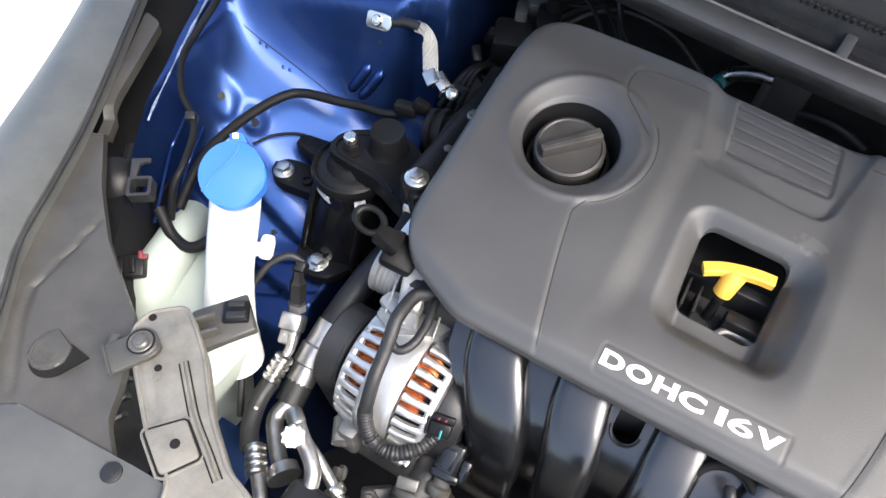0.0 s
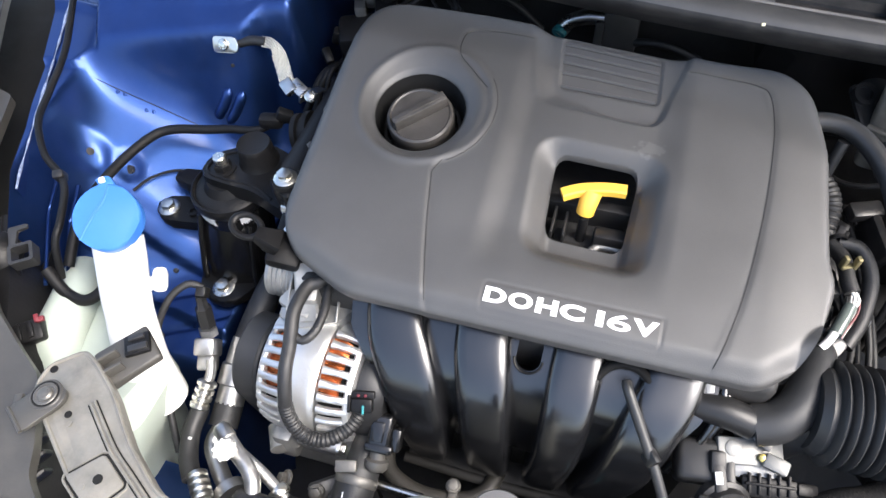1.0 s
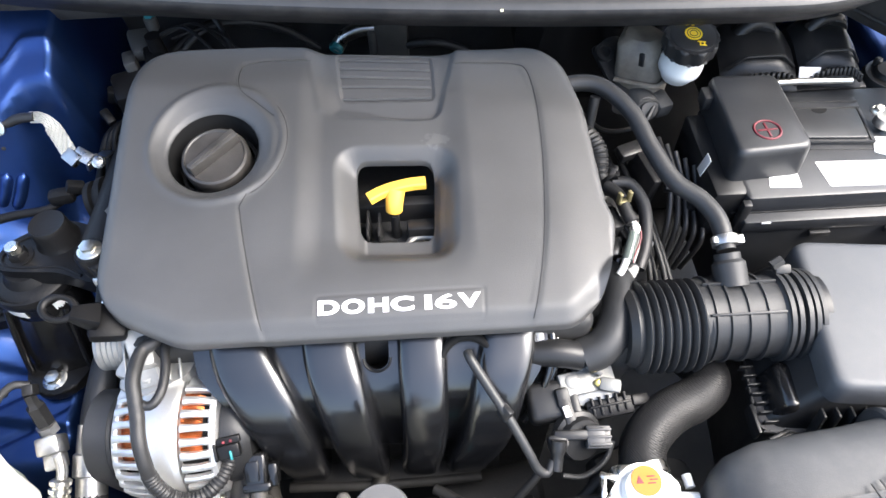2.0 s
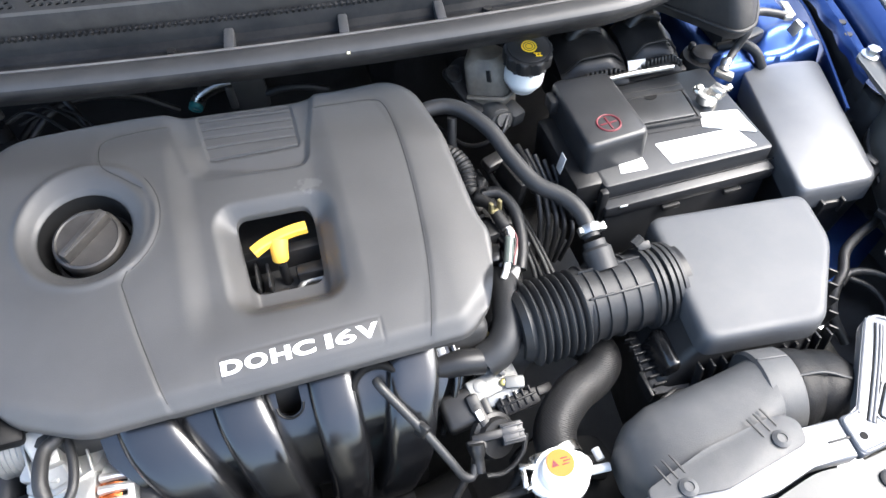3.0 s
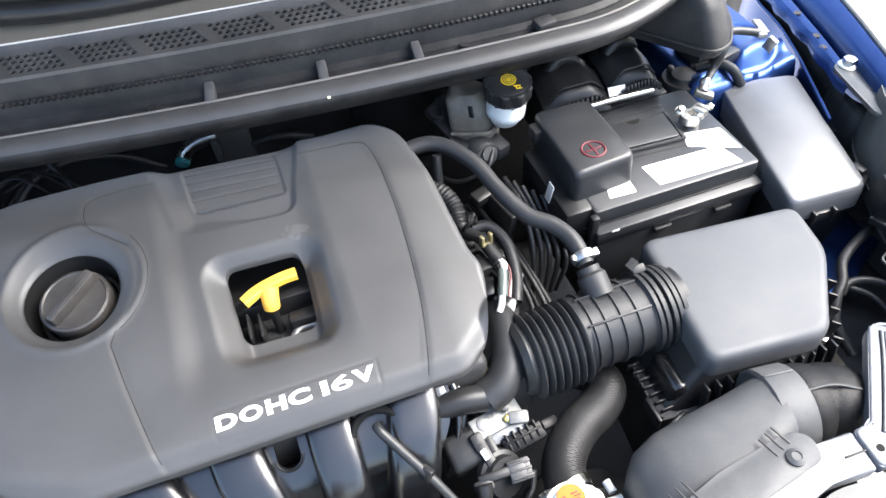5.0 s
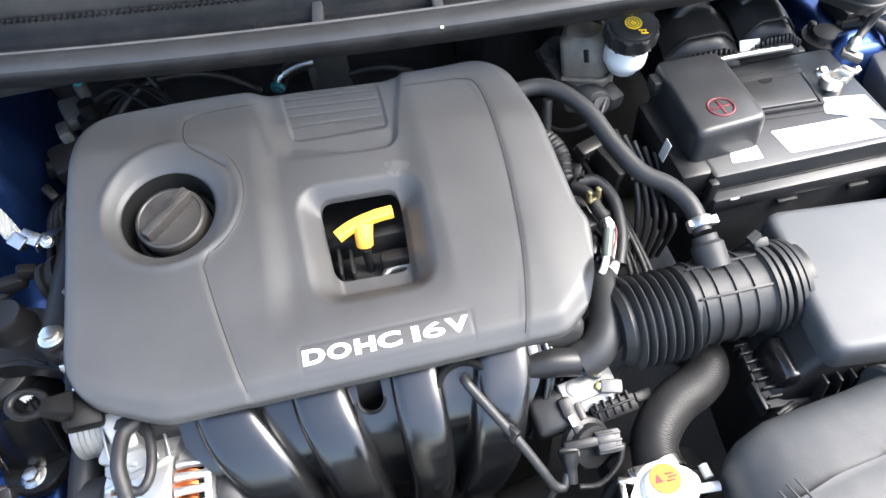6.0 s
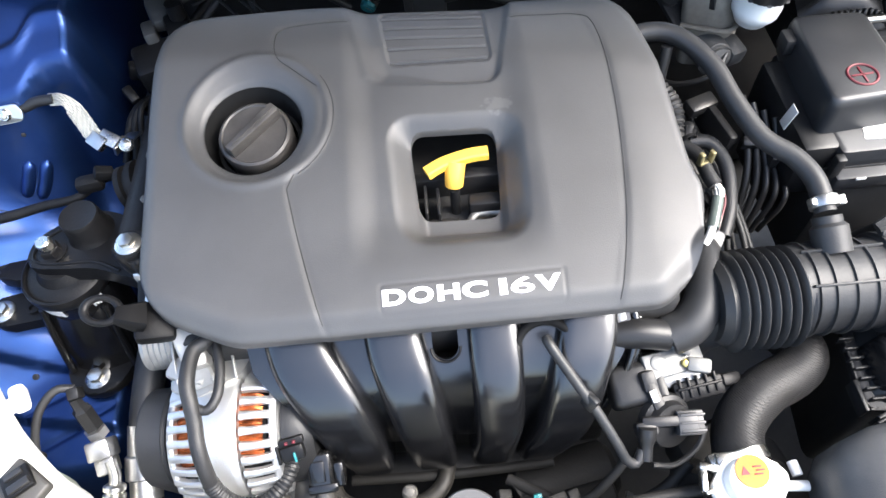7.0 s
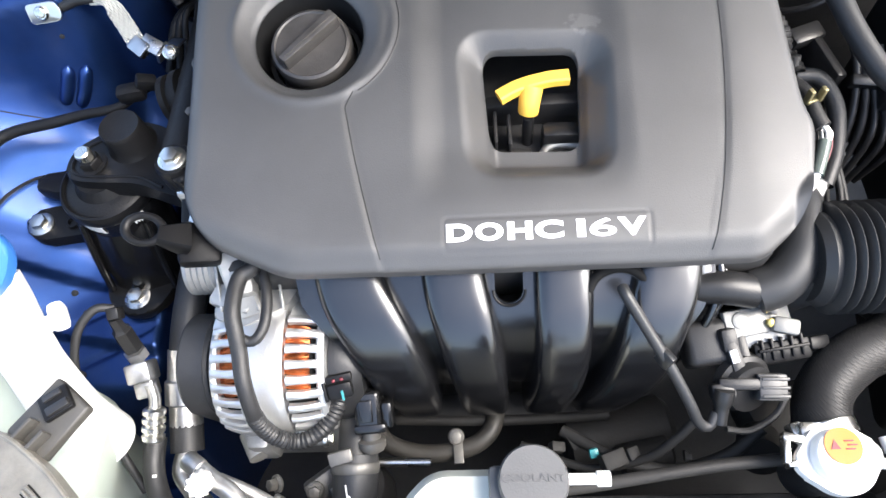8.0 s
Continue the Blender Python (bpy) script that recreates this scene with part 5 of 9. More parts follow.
def build_lamp_bracket(s, material, label, plate, rib, pad, holes, tab, head):
    """A pressed headlamp bracket; outlines in plan, holes as x, y, radius, lift."""
    root = thing("lamp_bracket", (head[0], head[1], 0.76), label, "bracket", "headlamp brackets")
    z = 0.785
    part("plate", prism(rounded(plate, 0.006, 3), z - 0.014, z, 0.0012, 2), material, root)
    line = [(x, y, z) for x, y in rib]
    edge = rounded(plate, 0.009, 3)

    def around(poly, out, lift):
        """The outline pushed outwards by so much, closed, as points in space."""
        n = len(poly)
        turn = 1 if sum(poly[i - 1][0] * poly[i][1] - poly[i][0] * poly[i - 1][1] for i in range(n)) > 0 else -1
        pts = []
        for i in range(n):
            t = (Vector(poly[(i + 1) % n]) - Vector(poly[i - 1])).normalized()
            pts.append((poly[i][0] + turn * t.y * out, poly[i][1] - turn * t.x * out, z + lift))
        return pts + pts[:1]

    part("rim", tube(around(edge, -0.0022, 0.0), 0.0018, 8, 0.006), material, root)
    along = (Vector(rib[-1]) - Vector(rib[0])).normalized()
    for k in (-0.5, 0.5):
        part("rib", tube([(x + along.y * 0.0036 * k, y - along.x * 0.0036 * k, w + 0.0006) for x, y, w in line], 0.0014, 8), material, root)
    # black lines laid on the plate for the shade in its grooves
    for k in (-1.05, 1.05):
        part("groove", tube([(x + along.y * 0.0036 * k, y - along.x * 0.0036 * k, w + 0.0002) for x, y, w in line], 0.0007, 6), VOID, root, "groove drawn as a black shade line")
    padline = rounded(pad, 0.004, 3)
    part("pad", prism(padline, z - 0.004, z + 0.0018, 0.0010, 2), material, root)
    part("pad_groove", tube(around(padline, 0.0010, 0.0003), 0.0008, 6, 0.004), VOID, root, "groove drawn as a black shade line")
    part("pad_ridge", tube(around(padline, 0.0032, 0.0), 0.0012, 6, 0.004), material, root)
    for x, y, r, d in holes:
        # larger holes are discs coloured black for the shade inside
        part("hole", lathe([(r, z + min(d, 0.002) - 0.001), (r, z + min(d, 0.002) + 0.0004)], 16, Matrix.Translation((x, y, 0))), VOID if r > 0.003 else material, root)
    part("lamp_tab", merge(prism(rounded(tab, 0.005, 3), z + 0.001, z + 0.0062, 0.0008), tube([(*tab[0], z + 0.006), (*tab[-1], z + 0.006)], 0.0018, 8), block(0.008, 0.024, 0.026, 0.002, pose(tab[0][0] - s * 0.004, tab[0][1] + 0.004, z - 0.009, 0, 0, -s * 25)), block(0.012, 0.012, 0.012, 0.002, pose(tab[0][0] - s * 0.010, tab[0][1] - 0.010, z - 0.022, 0, 0, -s * 25))), HOUSING if s < 0 else JET, root, "plastic headlamp tab")
    part("boss", lathe([(0.0142, z + 0.005), (0.0142, z + 0.0066), (0.0132, z + 0.0074)], 30, Matrix.Translation((*head, 0))), HOUSING if s < 0 else JET, root)
    part("washer", lathe([(0.0105, z + 0.006), (0.0105, z + 0.0080), (0.0098, z + 0.0086), (0.0088, z + 0.0086), (0.0084, z + 0.0078)], 26, Matrix.Translation((*head, 0))), RUSTED, root)
    part("washer_gap", lathe([(0.0122, z + 0.0070), (0.0122, z + 0.0077)], 26, Matrix.Translation((*head, 0))), VOID, root, "dark gap round the washer")
    bolt((*head, z + 0.0078), r=0.0046, flange=0.0070, h=0.0035, parent=root, material=RUSTED)


build_lamp_bracket(-1, TAN, "dusty beige-grey steel headlamp bracket with pressed ribs",
                   [(-0.420, -0.313), (-0.449, -0.287), (-0.448, -0.264), (-0.423, -0.242), (-0.404, -0.251), (-0.372, -0.273), (-0.332, -0.310), (-0.292, -0.337), (-0.262, -0.345), (-0.255, -0.385), (-0.318, -0.395), (-0.328, -0.369), (-0.366, -0.353)],
                   [(-0.386, -0.287), (-0.362, -0.306), (-0.342, -0.321), (-0.316, -0.336), (-0.294, -0.349)],
                   [(-0.371, -0.349), (-0.349, -0.324), (-0.318, -0.342), (-0.335, -0.369)],
                   [(-0.342, -0.344, 0.0042, 0.0058), (-0.401, -0.302, 0.0033, 0.0002), (-0.440, -0.268, 0.0036, 0.0002), (-0.395, -0.309, 0.0026, 0.0006), (-0.352, -0.353, 0.0028, 0.0056)],
                   [(-0.453, -0.312), (-0.436, -0.285), (-0.421, -0.281), (-0.410, -0.285), (-0.409, -0.296), (-0.428, -0.328)], (-0.427, -0.2925))
build_lamp_bracket(1, SILVERB, "pale silver steel headlamp bracket with pressed ribs",
                   [(0.461, -0.309), (0.480, -0.309), (0.552, -0.226), (0.566, -0.224), (0.585, -0.239), (0.584, -0.270), (0.556, -0.300), (0.529, -0.329), (0.500, -0.343), (0.459, -0.347)],
                   [(0.562, -0.236), (0.546, -0.256), (0.528, -0.277), (0.500, -0.308), (0.487, -0.322)],
                   [(0.498, -0.319), (0.526, -0.293), (0.540, -0.313), (0.516, -0.336)],
                   [(0.517, -0.314, 0.0042, 0.0058), (0.552, -0.275, 0.0033, 0.0002), (0.472, -0.331, 0.0036, 0.0002)],
                   [(0.615, -0.275), (0.590, -0.262), (0.575, -0.257), (0.565, -0.266), (0.575, -0.283), (0.606, -0.298)], (0.577, -0.268))


def build_tank_strap():
    root = thing("washer_bracket", (-0.40, -0.22, 0.77), "dark dusty plastic bracket holding the washer bottle", "bracket")
    shape = rounded([(-0.422, -0.242), (-0.391, -0.200), (-0.359, -0.225), (-0.388, -0.266), (-0.402, -0.268)], 0.003, 3)
    part("plate", prism(shape, 0.764, 0.774, 0.002), HOUSING, root)
    part("clip_pad", block(0.022, 0.024, 0.006, 0.002, pose(-0.385, -0.222, 0.776, 0, 0, -56)), JET, root, "black square clip")
    part("clip", merge(block(0.007, 0.018, 0.006, 0.001, pose(-0.381, -0.226, 0.779, 0, 0, -56)), block(0.005, 0.015, 0.005, 0.001, pose(-0.388, -0.217, 0.779, 0, 0, -56))), SATIN, root)
    for k in range(2):
        part("web", block(0.0035, 0.030, 0.012, 0.0008, pose(-0.406 + 0.012 * k, -0.247 - 0.010 * k, 0.779, 0, 0, -38)), HOUSING, root)


build_tank_strap()


# ---------------------------------------------------------------- headlamp and its housing on each side

LAMPS = []


def build_headlamp(s, label, inner, outer, z0, z1):
    root = thing("headlamp", (outer[2][0], outer[2][1], 0.6), label, "headlamp", "headlamps")
    inner, outer = smooth_2d(inner), smooth_2d(outer)
    n = 26
    rows, lens = [], []
    for t in [i / n for i in range(n + 1)]:
        a, b = inner[round(t * (len(inner) - 1))], outer[round(t * (len(outer) - 1))]
        z = lerp(z0, z1, t)
        # the far lamp's inner rim falls away behind the relay
        dip = 0.050 * soft(-0.19, -0.125, a[1]) if s > 0 else 0.0
        rows.append([(lerp(a[0], b[0], q), lerp(a[1], b[1], q), z + 0.020 * math.sin(math.pi * min(1, q * 0.8)) - (0.02 if q == 0 else 0) - dip * max(0, 1 - q / 0.6)) for q in (0, 0.02, 0.15, 0.3, 0.45, 0.6, 0.75, 0.9, 1.0)])
        lens.append([(b[0] + s * o, b[1] - o * 0.3, z + w) for o, w in ((-0.002, 0.011), (0.004, 0.013), (0.03, 0.008), (0.09, -0.03), (0.17, -0.11), (0.22, -0.22))])
    part("top_cover", loft(rows, caps=False, closed=False), LAMPTOP, root, "dusty pale grey lamp housing top")
    part("lens", loft(lens, caps=False, closed=False), LENS, root, "glossy clear lamp lens")
    LAMPS.append(root)
    seal = [(a[0], a[1], lerp(z0, z1, i / len(inner)) - 0.004 - (0.050 * soft(-0.19, -0.125, a[1]) if s > 0 else 0.0)) for i, a in enumerate(inner)]
    part("seal", tube(seal[:: max(1, len(seal) // 14)], 0.0026, 10), RUBBER, root, "dark rubber edge seal")


build_headlamp(-1, "headlamp with a dusty grey housing top and pale lens", [(-0.505, -0.450), (-0.530, -0.372), (-0.568, -0.317), (-0.598, -0.277), (-0.624, -0.220), (-0.661, -0.141), (-0.710, -0.053), (-0.781, 0.069), (-0.86, 0.20), (-0.915, 0.30), (-0.965, 0.40)],
               [(-0.62, -0.50), (-0.640, -0.40), (-0.675, -0.290), (-0.720, -0.187), (-0.761, -0.093), (-0.811, 0.006), (-0.87, 0.10), (-0.92, 0.2), (-0.985, 0.31), (-1.03, 0.40)], 0.795, 0.800)
build_headlamp(1, "headlamp with a pale grey housing top and bright lens", [(0.618, -0.420), (0.622, -0.320), (0.626, -0.240), (0.640, -0.217), (0.657, -0.200), (0.690, -0.166), (0.713, -0.095), (0.748, -0.020), (0.766, 0.015), (0.790, 0.045)],
               [(0.66, -0.46), (0.665, -0.34), (0.685, -0.235), (0.735, -0.154), (0.760, -0.101), (0.781, -0.042), (0.801, 0.029), (0.812, 0.055)], 0.79, 0.800)


def build_lamp_back():
    root = thing("headlamp_shroud", (-0.55, -0.27, 0.70), "dusty grey plastic headlamp shroud with a moulded finger tab", "shroud")
    rim = rounded([(-0.775, 0.062), (-0.745, 0.055), (-0.690, -0.070), (-0.660, -0.120), (-0.602, -0.179), (-0.549, -0.222), (-0.498, -0.253), (-0.462, -0.273), (-0.423, -0.330), (-0.411, -0.356), (-0.372, -0.385), (-0.50, -0.400), (-0.568, -0.322), (-0.600, -0.279), (-0.626, -0.220), (-0.663, -0.141), (-0.712, -0.053)], 0.008, 3)
    flat = poly_distance(rim)
    joint = line_distance([(-0.572, -0.208), (-0.566, -0.255), (-0.563, -0.300), (-0.547, -0.326), (-0.496, -0.380)])
    well = lambda p: np.hypot(p[:, 0] + 0.672, p[:, 1] + 0.108) - 0.013  # noqa: E731

    def height(p):
        return 0.775 + 0.004 * np.sin(p[:, 0] * 30 + p[:, 1] * 22) * 0.5 - 0.0028 * np.exp(-((joint(p) / 0.0022) ** 2)) - 0.012 * np.exp(-((np.maximum(well(p), 0) / 0.006) ** 2))

    part("skin", relief((-0.78, -0.36, -0.405, 0.07), 0.0035, flat, height, 0.012), HOUSING, root, angle=50)
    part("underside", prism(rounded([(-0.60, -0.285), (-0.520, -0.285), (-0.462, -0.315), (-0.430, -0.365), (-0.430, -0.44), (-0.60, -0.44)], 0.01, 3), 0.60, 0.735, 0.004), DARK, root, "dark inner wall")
    for k in range(3):
        part("inner_rib", block(0.006, 0.05, 0.03, 0.003, pose(-0.452 + 0.010 * k, -0.335 - 0.014 * k, 0.742, 0, 25, -30)), BLACK, root)
    m = pose(-0.497, -0.337, 0.7725, 0, 0, 12)
    half = [(0.0185 * math.cos(a), 0.0185 * math.sin(a)) for a in [math.pi * 0.92 + math.pi * 1.0 * i / 18 for i in range(19)]] + [(0.0165, 0.009), (-0.006, 0.021), (-0.014, 0.013)]
    tab = part("finger_tab", moved(prism(half, 0.0, 0.0065, 0.0018), m), HOUSING, root)
    for k in range(1, 7):
        arc = [m @ Vector((0.0026 * k * math.cos(a), 0.0026 * k * math.sin(a), 0.0066)) for a in [math.pi * 0.9 + math.pi * 1.04 * i / 14 for i in range(15)]]
        part("tab_ring", tube(arc, 0.0006, 6, 0.002), HOUSING, tab)
    # solid black piece in place of the shaded pocket by the tab
    part("tab_pocket_shade", moved(prism([(0.0050 + 0.0195 * math.cos(radians(a)), -0.0040 + 0.0195 * math.sin(radians(a))) for a in range(-165, -15, 10)] + [(0.034, 0.006), (0.014, 0.012)], -0.002, 0.0048, 0.0), m), VOID, root, "black piece for the shade in the tab's pocket")


build_lamp_back()


def prism_at(m, poly, z0, z1):
    return moved(prism(poly, z0, z1, 0.0008), m)


def build_lamp_rear():
    root = LAMPS[0]
    body = part("rear_housing", merge(loft([[(x, y, z) for x, y in rounded(p, 0.02, 4)] for z, p in ((0.62, [(-0.64, -0.10), (-0.55, -0.20), (-0.50, -0.28), (-0.60, -0.30), (-0.68, -0.15)]), (0.70, [(-0.64, -0.095), (-0.560, -0.185), (-0.51, -0.27), (-0.60, -0.29), (-0.68, -0.14)]), (0.735, [(-0.645, -0.11), (-0.585, -0.19), (-0.53, -0.27), (-0.60, -0.28), (-0.68, -0.15)]))])), JET, root, "black rear housing")
    part("rib", tube([(-0.645, -0.105, 0.745), (-0.625, -0.14, 0.735), (-0.605, -0.165, 0.72), (-0.575, -0.19, 0.70)], 0.008, 10), JET, body)
    part("bulge", moved(lathe([(0.03, -0.02), (0.028, 0.006), (0.018, 0.014), (0.001, 0.015)], 24), pose(-0.632, -0.150, 0.735, 20, 30, 0)), JET, body)
    # U-shaped clip
    m = pose(-0.585, -0.150, 0.752, 10, 0, 35)
    ring_ = [(-0.013, -0.012), (0.013, -0.012), (0.013, 0.012), (-0.013, 0.012)]
    walls = [[m @ Vector((x * k, y * k, z)) for x, y in rounded(ring_, 0.003, 3)] for k, z in ((1, -0.008), (1, 0.008), (0.72, 0.008), (0.72, -0.008))]
    part("clip", loft(walls, caps=False), BLACKM, body, "grey open clip")
    part("clip_tongue", prism_at(m, rounded([(-0.012, 0.012), (-0.004, 0.012), (-0.003, 0.030), (0.009, 0.030), (0.009, 0.036), (-0.012, 0.036)], 0.002, 2), 0.003, 0.007), BLACKM, body)
    m = pose(-0.548, -0.220, 0.716, 20, 0, 38)
    part("plug", merge(block(0.034, 0.024, 0.022, 0.003, m), block(0.006, 0.016, 0.004, 0.001, m @ pose(-0.006, 0, 0.012)), block(0.006, 0.016, 0.004, 0.001, m @ pose(0.006, 0, 0.012))), JET, root)
    part("plug_lock", merge(block(0.008, 0.006, 0.005, 0.001, m @ pose(0.018, 0.008, 0.012)), block(0.005, 0.009, 0.003, 0.001, m @ pose(0.015, 0.010, 0.014))), RED, body, "small red lock")
    part("lead", tube([(-0.565, -0.152, 0.735), (-0.54, -0.165, 0.716), (-0.515, -0.165, 0.712), (-0.50, -0.145, 0.72), (-0.505, -0.115, 0.735)], 0.0065, 12), JETTAPE, root, "black taped lead")


build_lamp_rear()


def build_front_panel(s, label):
    root = thing("front_shroud", (MIDDLE + s * 0.42, -0.42, 0.76), label, "shroud", "front shrouds")
    shape = [(-0.492, -0.385), (-0.426, -0.379), (-0.359, -0.373), (-0.325, -0.371), (-0.285, -0.40), (-0.25, -0.60), (-0.60, -0.60), (-0.535, -0.46)] if s < 0 else [(0.545, -0.341), (0.454, -0.350), (0.416, -0.346), (0.365, -0.357), (0.30, -0.385), (0.28, -0.60), (0.70, -0.60), (0.60, -0.42)]
    part("panel", prism(rounded(shape, 0.012, 4), 0.765, 0.7785, 0.004, 2), PANEL, root)
    spot = (-0.372, -0.386) if s < 0 else (0.472, -0.370)
    part("clip", merge(lathe([(0.0085, 0.777), (0.0085, 0.7805), (0.006, 0.7815)], 22, Matrix.Translation((*spot, 0))), box(spot[0] - 0.004, spot[0] + 0.004, spot[1] - 0.001, spot[1] + 0.001, 0.781, 0.7825, 0.0002)), BLACK, root, "black push clip")


build_front_panel(-1, "dusty grey plastic front shroud with a push clip")
build_front_panel(1, "pale grey plastic front shroud with a push clip")


# ---------------------------------------------------------------- air conditioning lines
def crimp(a, b, r):
    a, b = Vector(a), Vector(b)
    prof = []
    for k in range(4):
        z = k * 0.0085
        prof += [(r * 0.78, z), (r, z + 0.002), (r, z + 0.006), (r * 0.78, z + 0.008)]
    return lathe(prof, 20, aim(a, b - a))


def build_ac_line():
    root = thing("ac_hose", (-0.39, -0.2, 0.60), "silver and black air conditioning hose with crimped ends", "hose")
    part("sensor", merge(lathe([(0.010, 0), (0.010, 0.028), (0.007, 0.031), (0.006, 0.044)], 6, aim((-0.402, -0.137, 0.652), (-0.15, 0.45, 0.9)))), BLACK, root, "black pressure sensor plug")
    part("fitting", merge(block(0.024, 0.020, 0.030, 0.003, pose(-0.394, -0.157, 0.645, 25, 0, 15)), block(0.020, 0.018, 0.020, 0.003, pose(-0.392, -0.170, 0.632, 25, 0, 15)), lathe([(0.011, 0), (0.011, 0.010)], 6, aim((-0.399, -0.143, 0.648), (-0.15, 0.45, 0.9)))), ALLOY, root)
    part("stub", tube([(-0.386, -0.168, 0.64), (-0.382, -0.182, 0.632), (-0.383, -0.195, 0.628)], 0.006, 14), ALLOY, root)
    part("upper_crimp", crimp((-0.381, -0.190, 0.632), (-0.385, -0.225, 0.612), 0.0112), ZINC, root)
    part("hose", tube([(-0.384, -0.215, 0.612), (-0.384, -0.243, 0.605), (-0.374, -0.270, 0.602), (-0.358, -0.290, 0.604)], 0.0105, 14), RUBBER, root)
    part("paint_dot", block(0.004, 0.003, 0.002, 0.0005, pose(-0.377, -0.2525, 0.6145, 0, 0, 0)), LABEL, root, "white paint dot")
    part("lower_crimp", crimp((-0.3545, -0.284, 0.606), (-0.325, -0.315, 0.612), 0.0115), ZINC, root)
    part("pipe", tube([(-0.331, -0.308, 0.610), (-0.308, -0.330, 0.608), (-0.28, -0.36, 0.59)], 0.0075, 14), ALLOY, root)
    root = thing("ac_suction_pipe", (-0.36, -0.2, 0.58), "thick aluminium pipe with a black hose end", "pipe")
    part("hose", tube([(-0.345, 0.0, 0.66), (-0.352, -0.06, 0.655), (-0.358, -0.11, 0.640), (-0.360, -0.14, 0.628)], 0.0165, 16), RUBBER, root)
    part("ferrule", tube([(-0.360, -0.13, 0.632), (-0.361, -0.165, 0.616), (-0.36, -0.20, 0.60)], lambda s, t: 0.0175 if t < 0.4 else (0.020 if t < 0.72 else 0.0165), 18, 0.002), ALLOY, root)
    part("band", tube([(-0.360, -0.20, 0.60), (-0.358, -0.225, 0.592)], 0.0165, 16), RUBBER, root)
    part("pipe", tube([(-0.358, -0.222, 0.594), (-0.362, -0.244, 0.588), (-0.348, -0.262, 0.588), (-0.329, -0.280, 0.589), (-0.312, -0.293, 0.59)], 0.0098, 16), ALLOY, root)
    part("collar", lathe([(0.0185, -0.006), (0.0185, 0.006), (0.015, 0.008)], 22, aim((-0.316, -0.290, 0.590), (-0.8, 0.55, -0.1))), ALLOY, root)
    root = thing("ac_service_port", (-0.29, -0.27, 0.62), "aluminium pipe with a ribbed white service cap", "pipe")
    part("pipe", tube([(-0.315, -0.251, 0.675), (-0.293, -0.266, 0.675), (-0.271, -0.281, 0.673), (-0.262, -0.296, 0.668), (-0.262, -0.318, 0.65), (-0.27, -0.34, 0.62)], 0.0080, 14), ALLOY, root)
    star = [((0.0108 if k % 2 else 0.0092) * math.cos(math.pi * k / 9), (0.0108 if k % 2 else 0.0092) * math.sin(math.pi * k / 9)) for k in range(18)]
    part("cap", moved(prism(star, 0, 0.018, 0.002), aim((-0.300, -0.268, 0.681), (0.25, -0.35, 1))), LABEL, root, "white ribbed cap")
    part("stub", lathe([(0.0090, 0), (0.0090, 0.014), (0.0070, 0.017)], 14, aim((-0.306, -0.257, 0.676), (-0.8, 0.55, 0.05))), ALLOY, root)
    part("branch", tube([(-0.292, -0.264, 0.665), (-0.262, -0.276, 0.655), (-0.235, -0.290, 0.645)], 0.0058, 12), ALLOY, root)
    part("branch_nut", lathe([(0.009, -0.006), (0.0105, -0.004), (0.0105, 0.004), (0.009, 0.006)], 20, aim((-0.243, -0.286, 0.648), (0.8, -0.4, -0.3))), ZINC, root)


build_ac_line()


def build_sensor_lead():
    root = thing("pressure_sensor_lead", (-0.42, -0.10, 0.66), "thin black lead with a small plug on the hose", "cable")
    part("lead", tube([(-0.408, -0.108, 0.694), (-0.425, -0.112, 0.700), (-0.442, -0.135, 0.690), (-0.448, -0.17, 0.66), (-0.43, -0.21, 0.62), (-0.405, -0.26, 0.57)], 0.0042, 10), RUBBER, root)
    part("plug", block(0.012, 0.012, 0.016, 0.002, pose(-0.407, -0.113, 0.692, 25, 0, 10)), BLACK, root)
    part("tie", block(0.012, 0.006, 0.012, 0.002, pose(-0.447, -0.165, 0.665, 0, 0, 20)), TAPE, root)


build_sensor_lead()


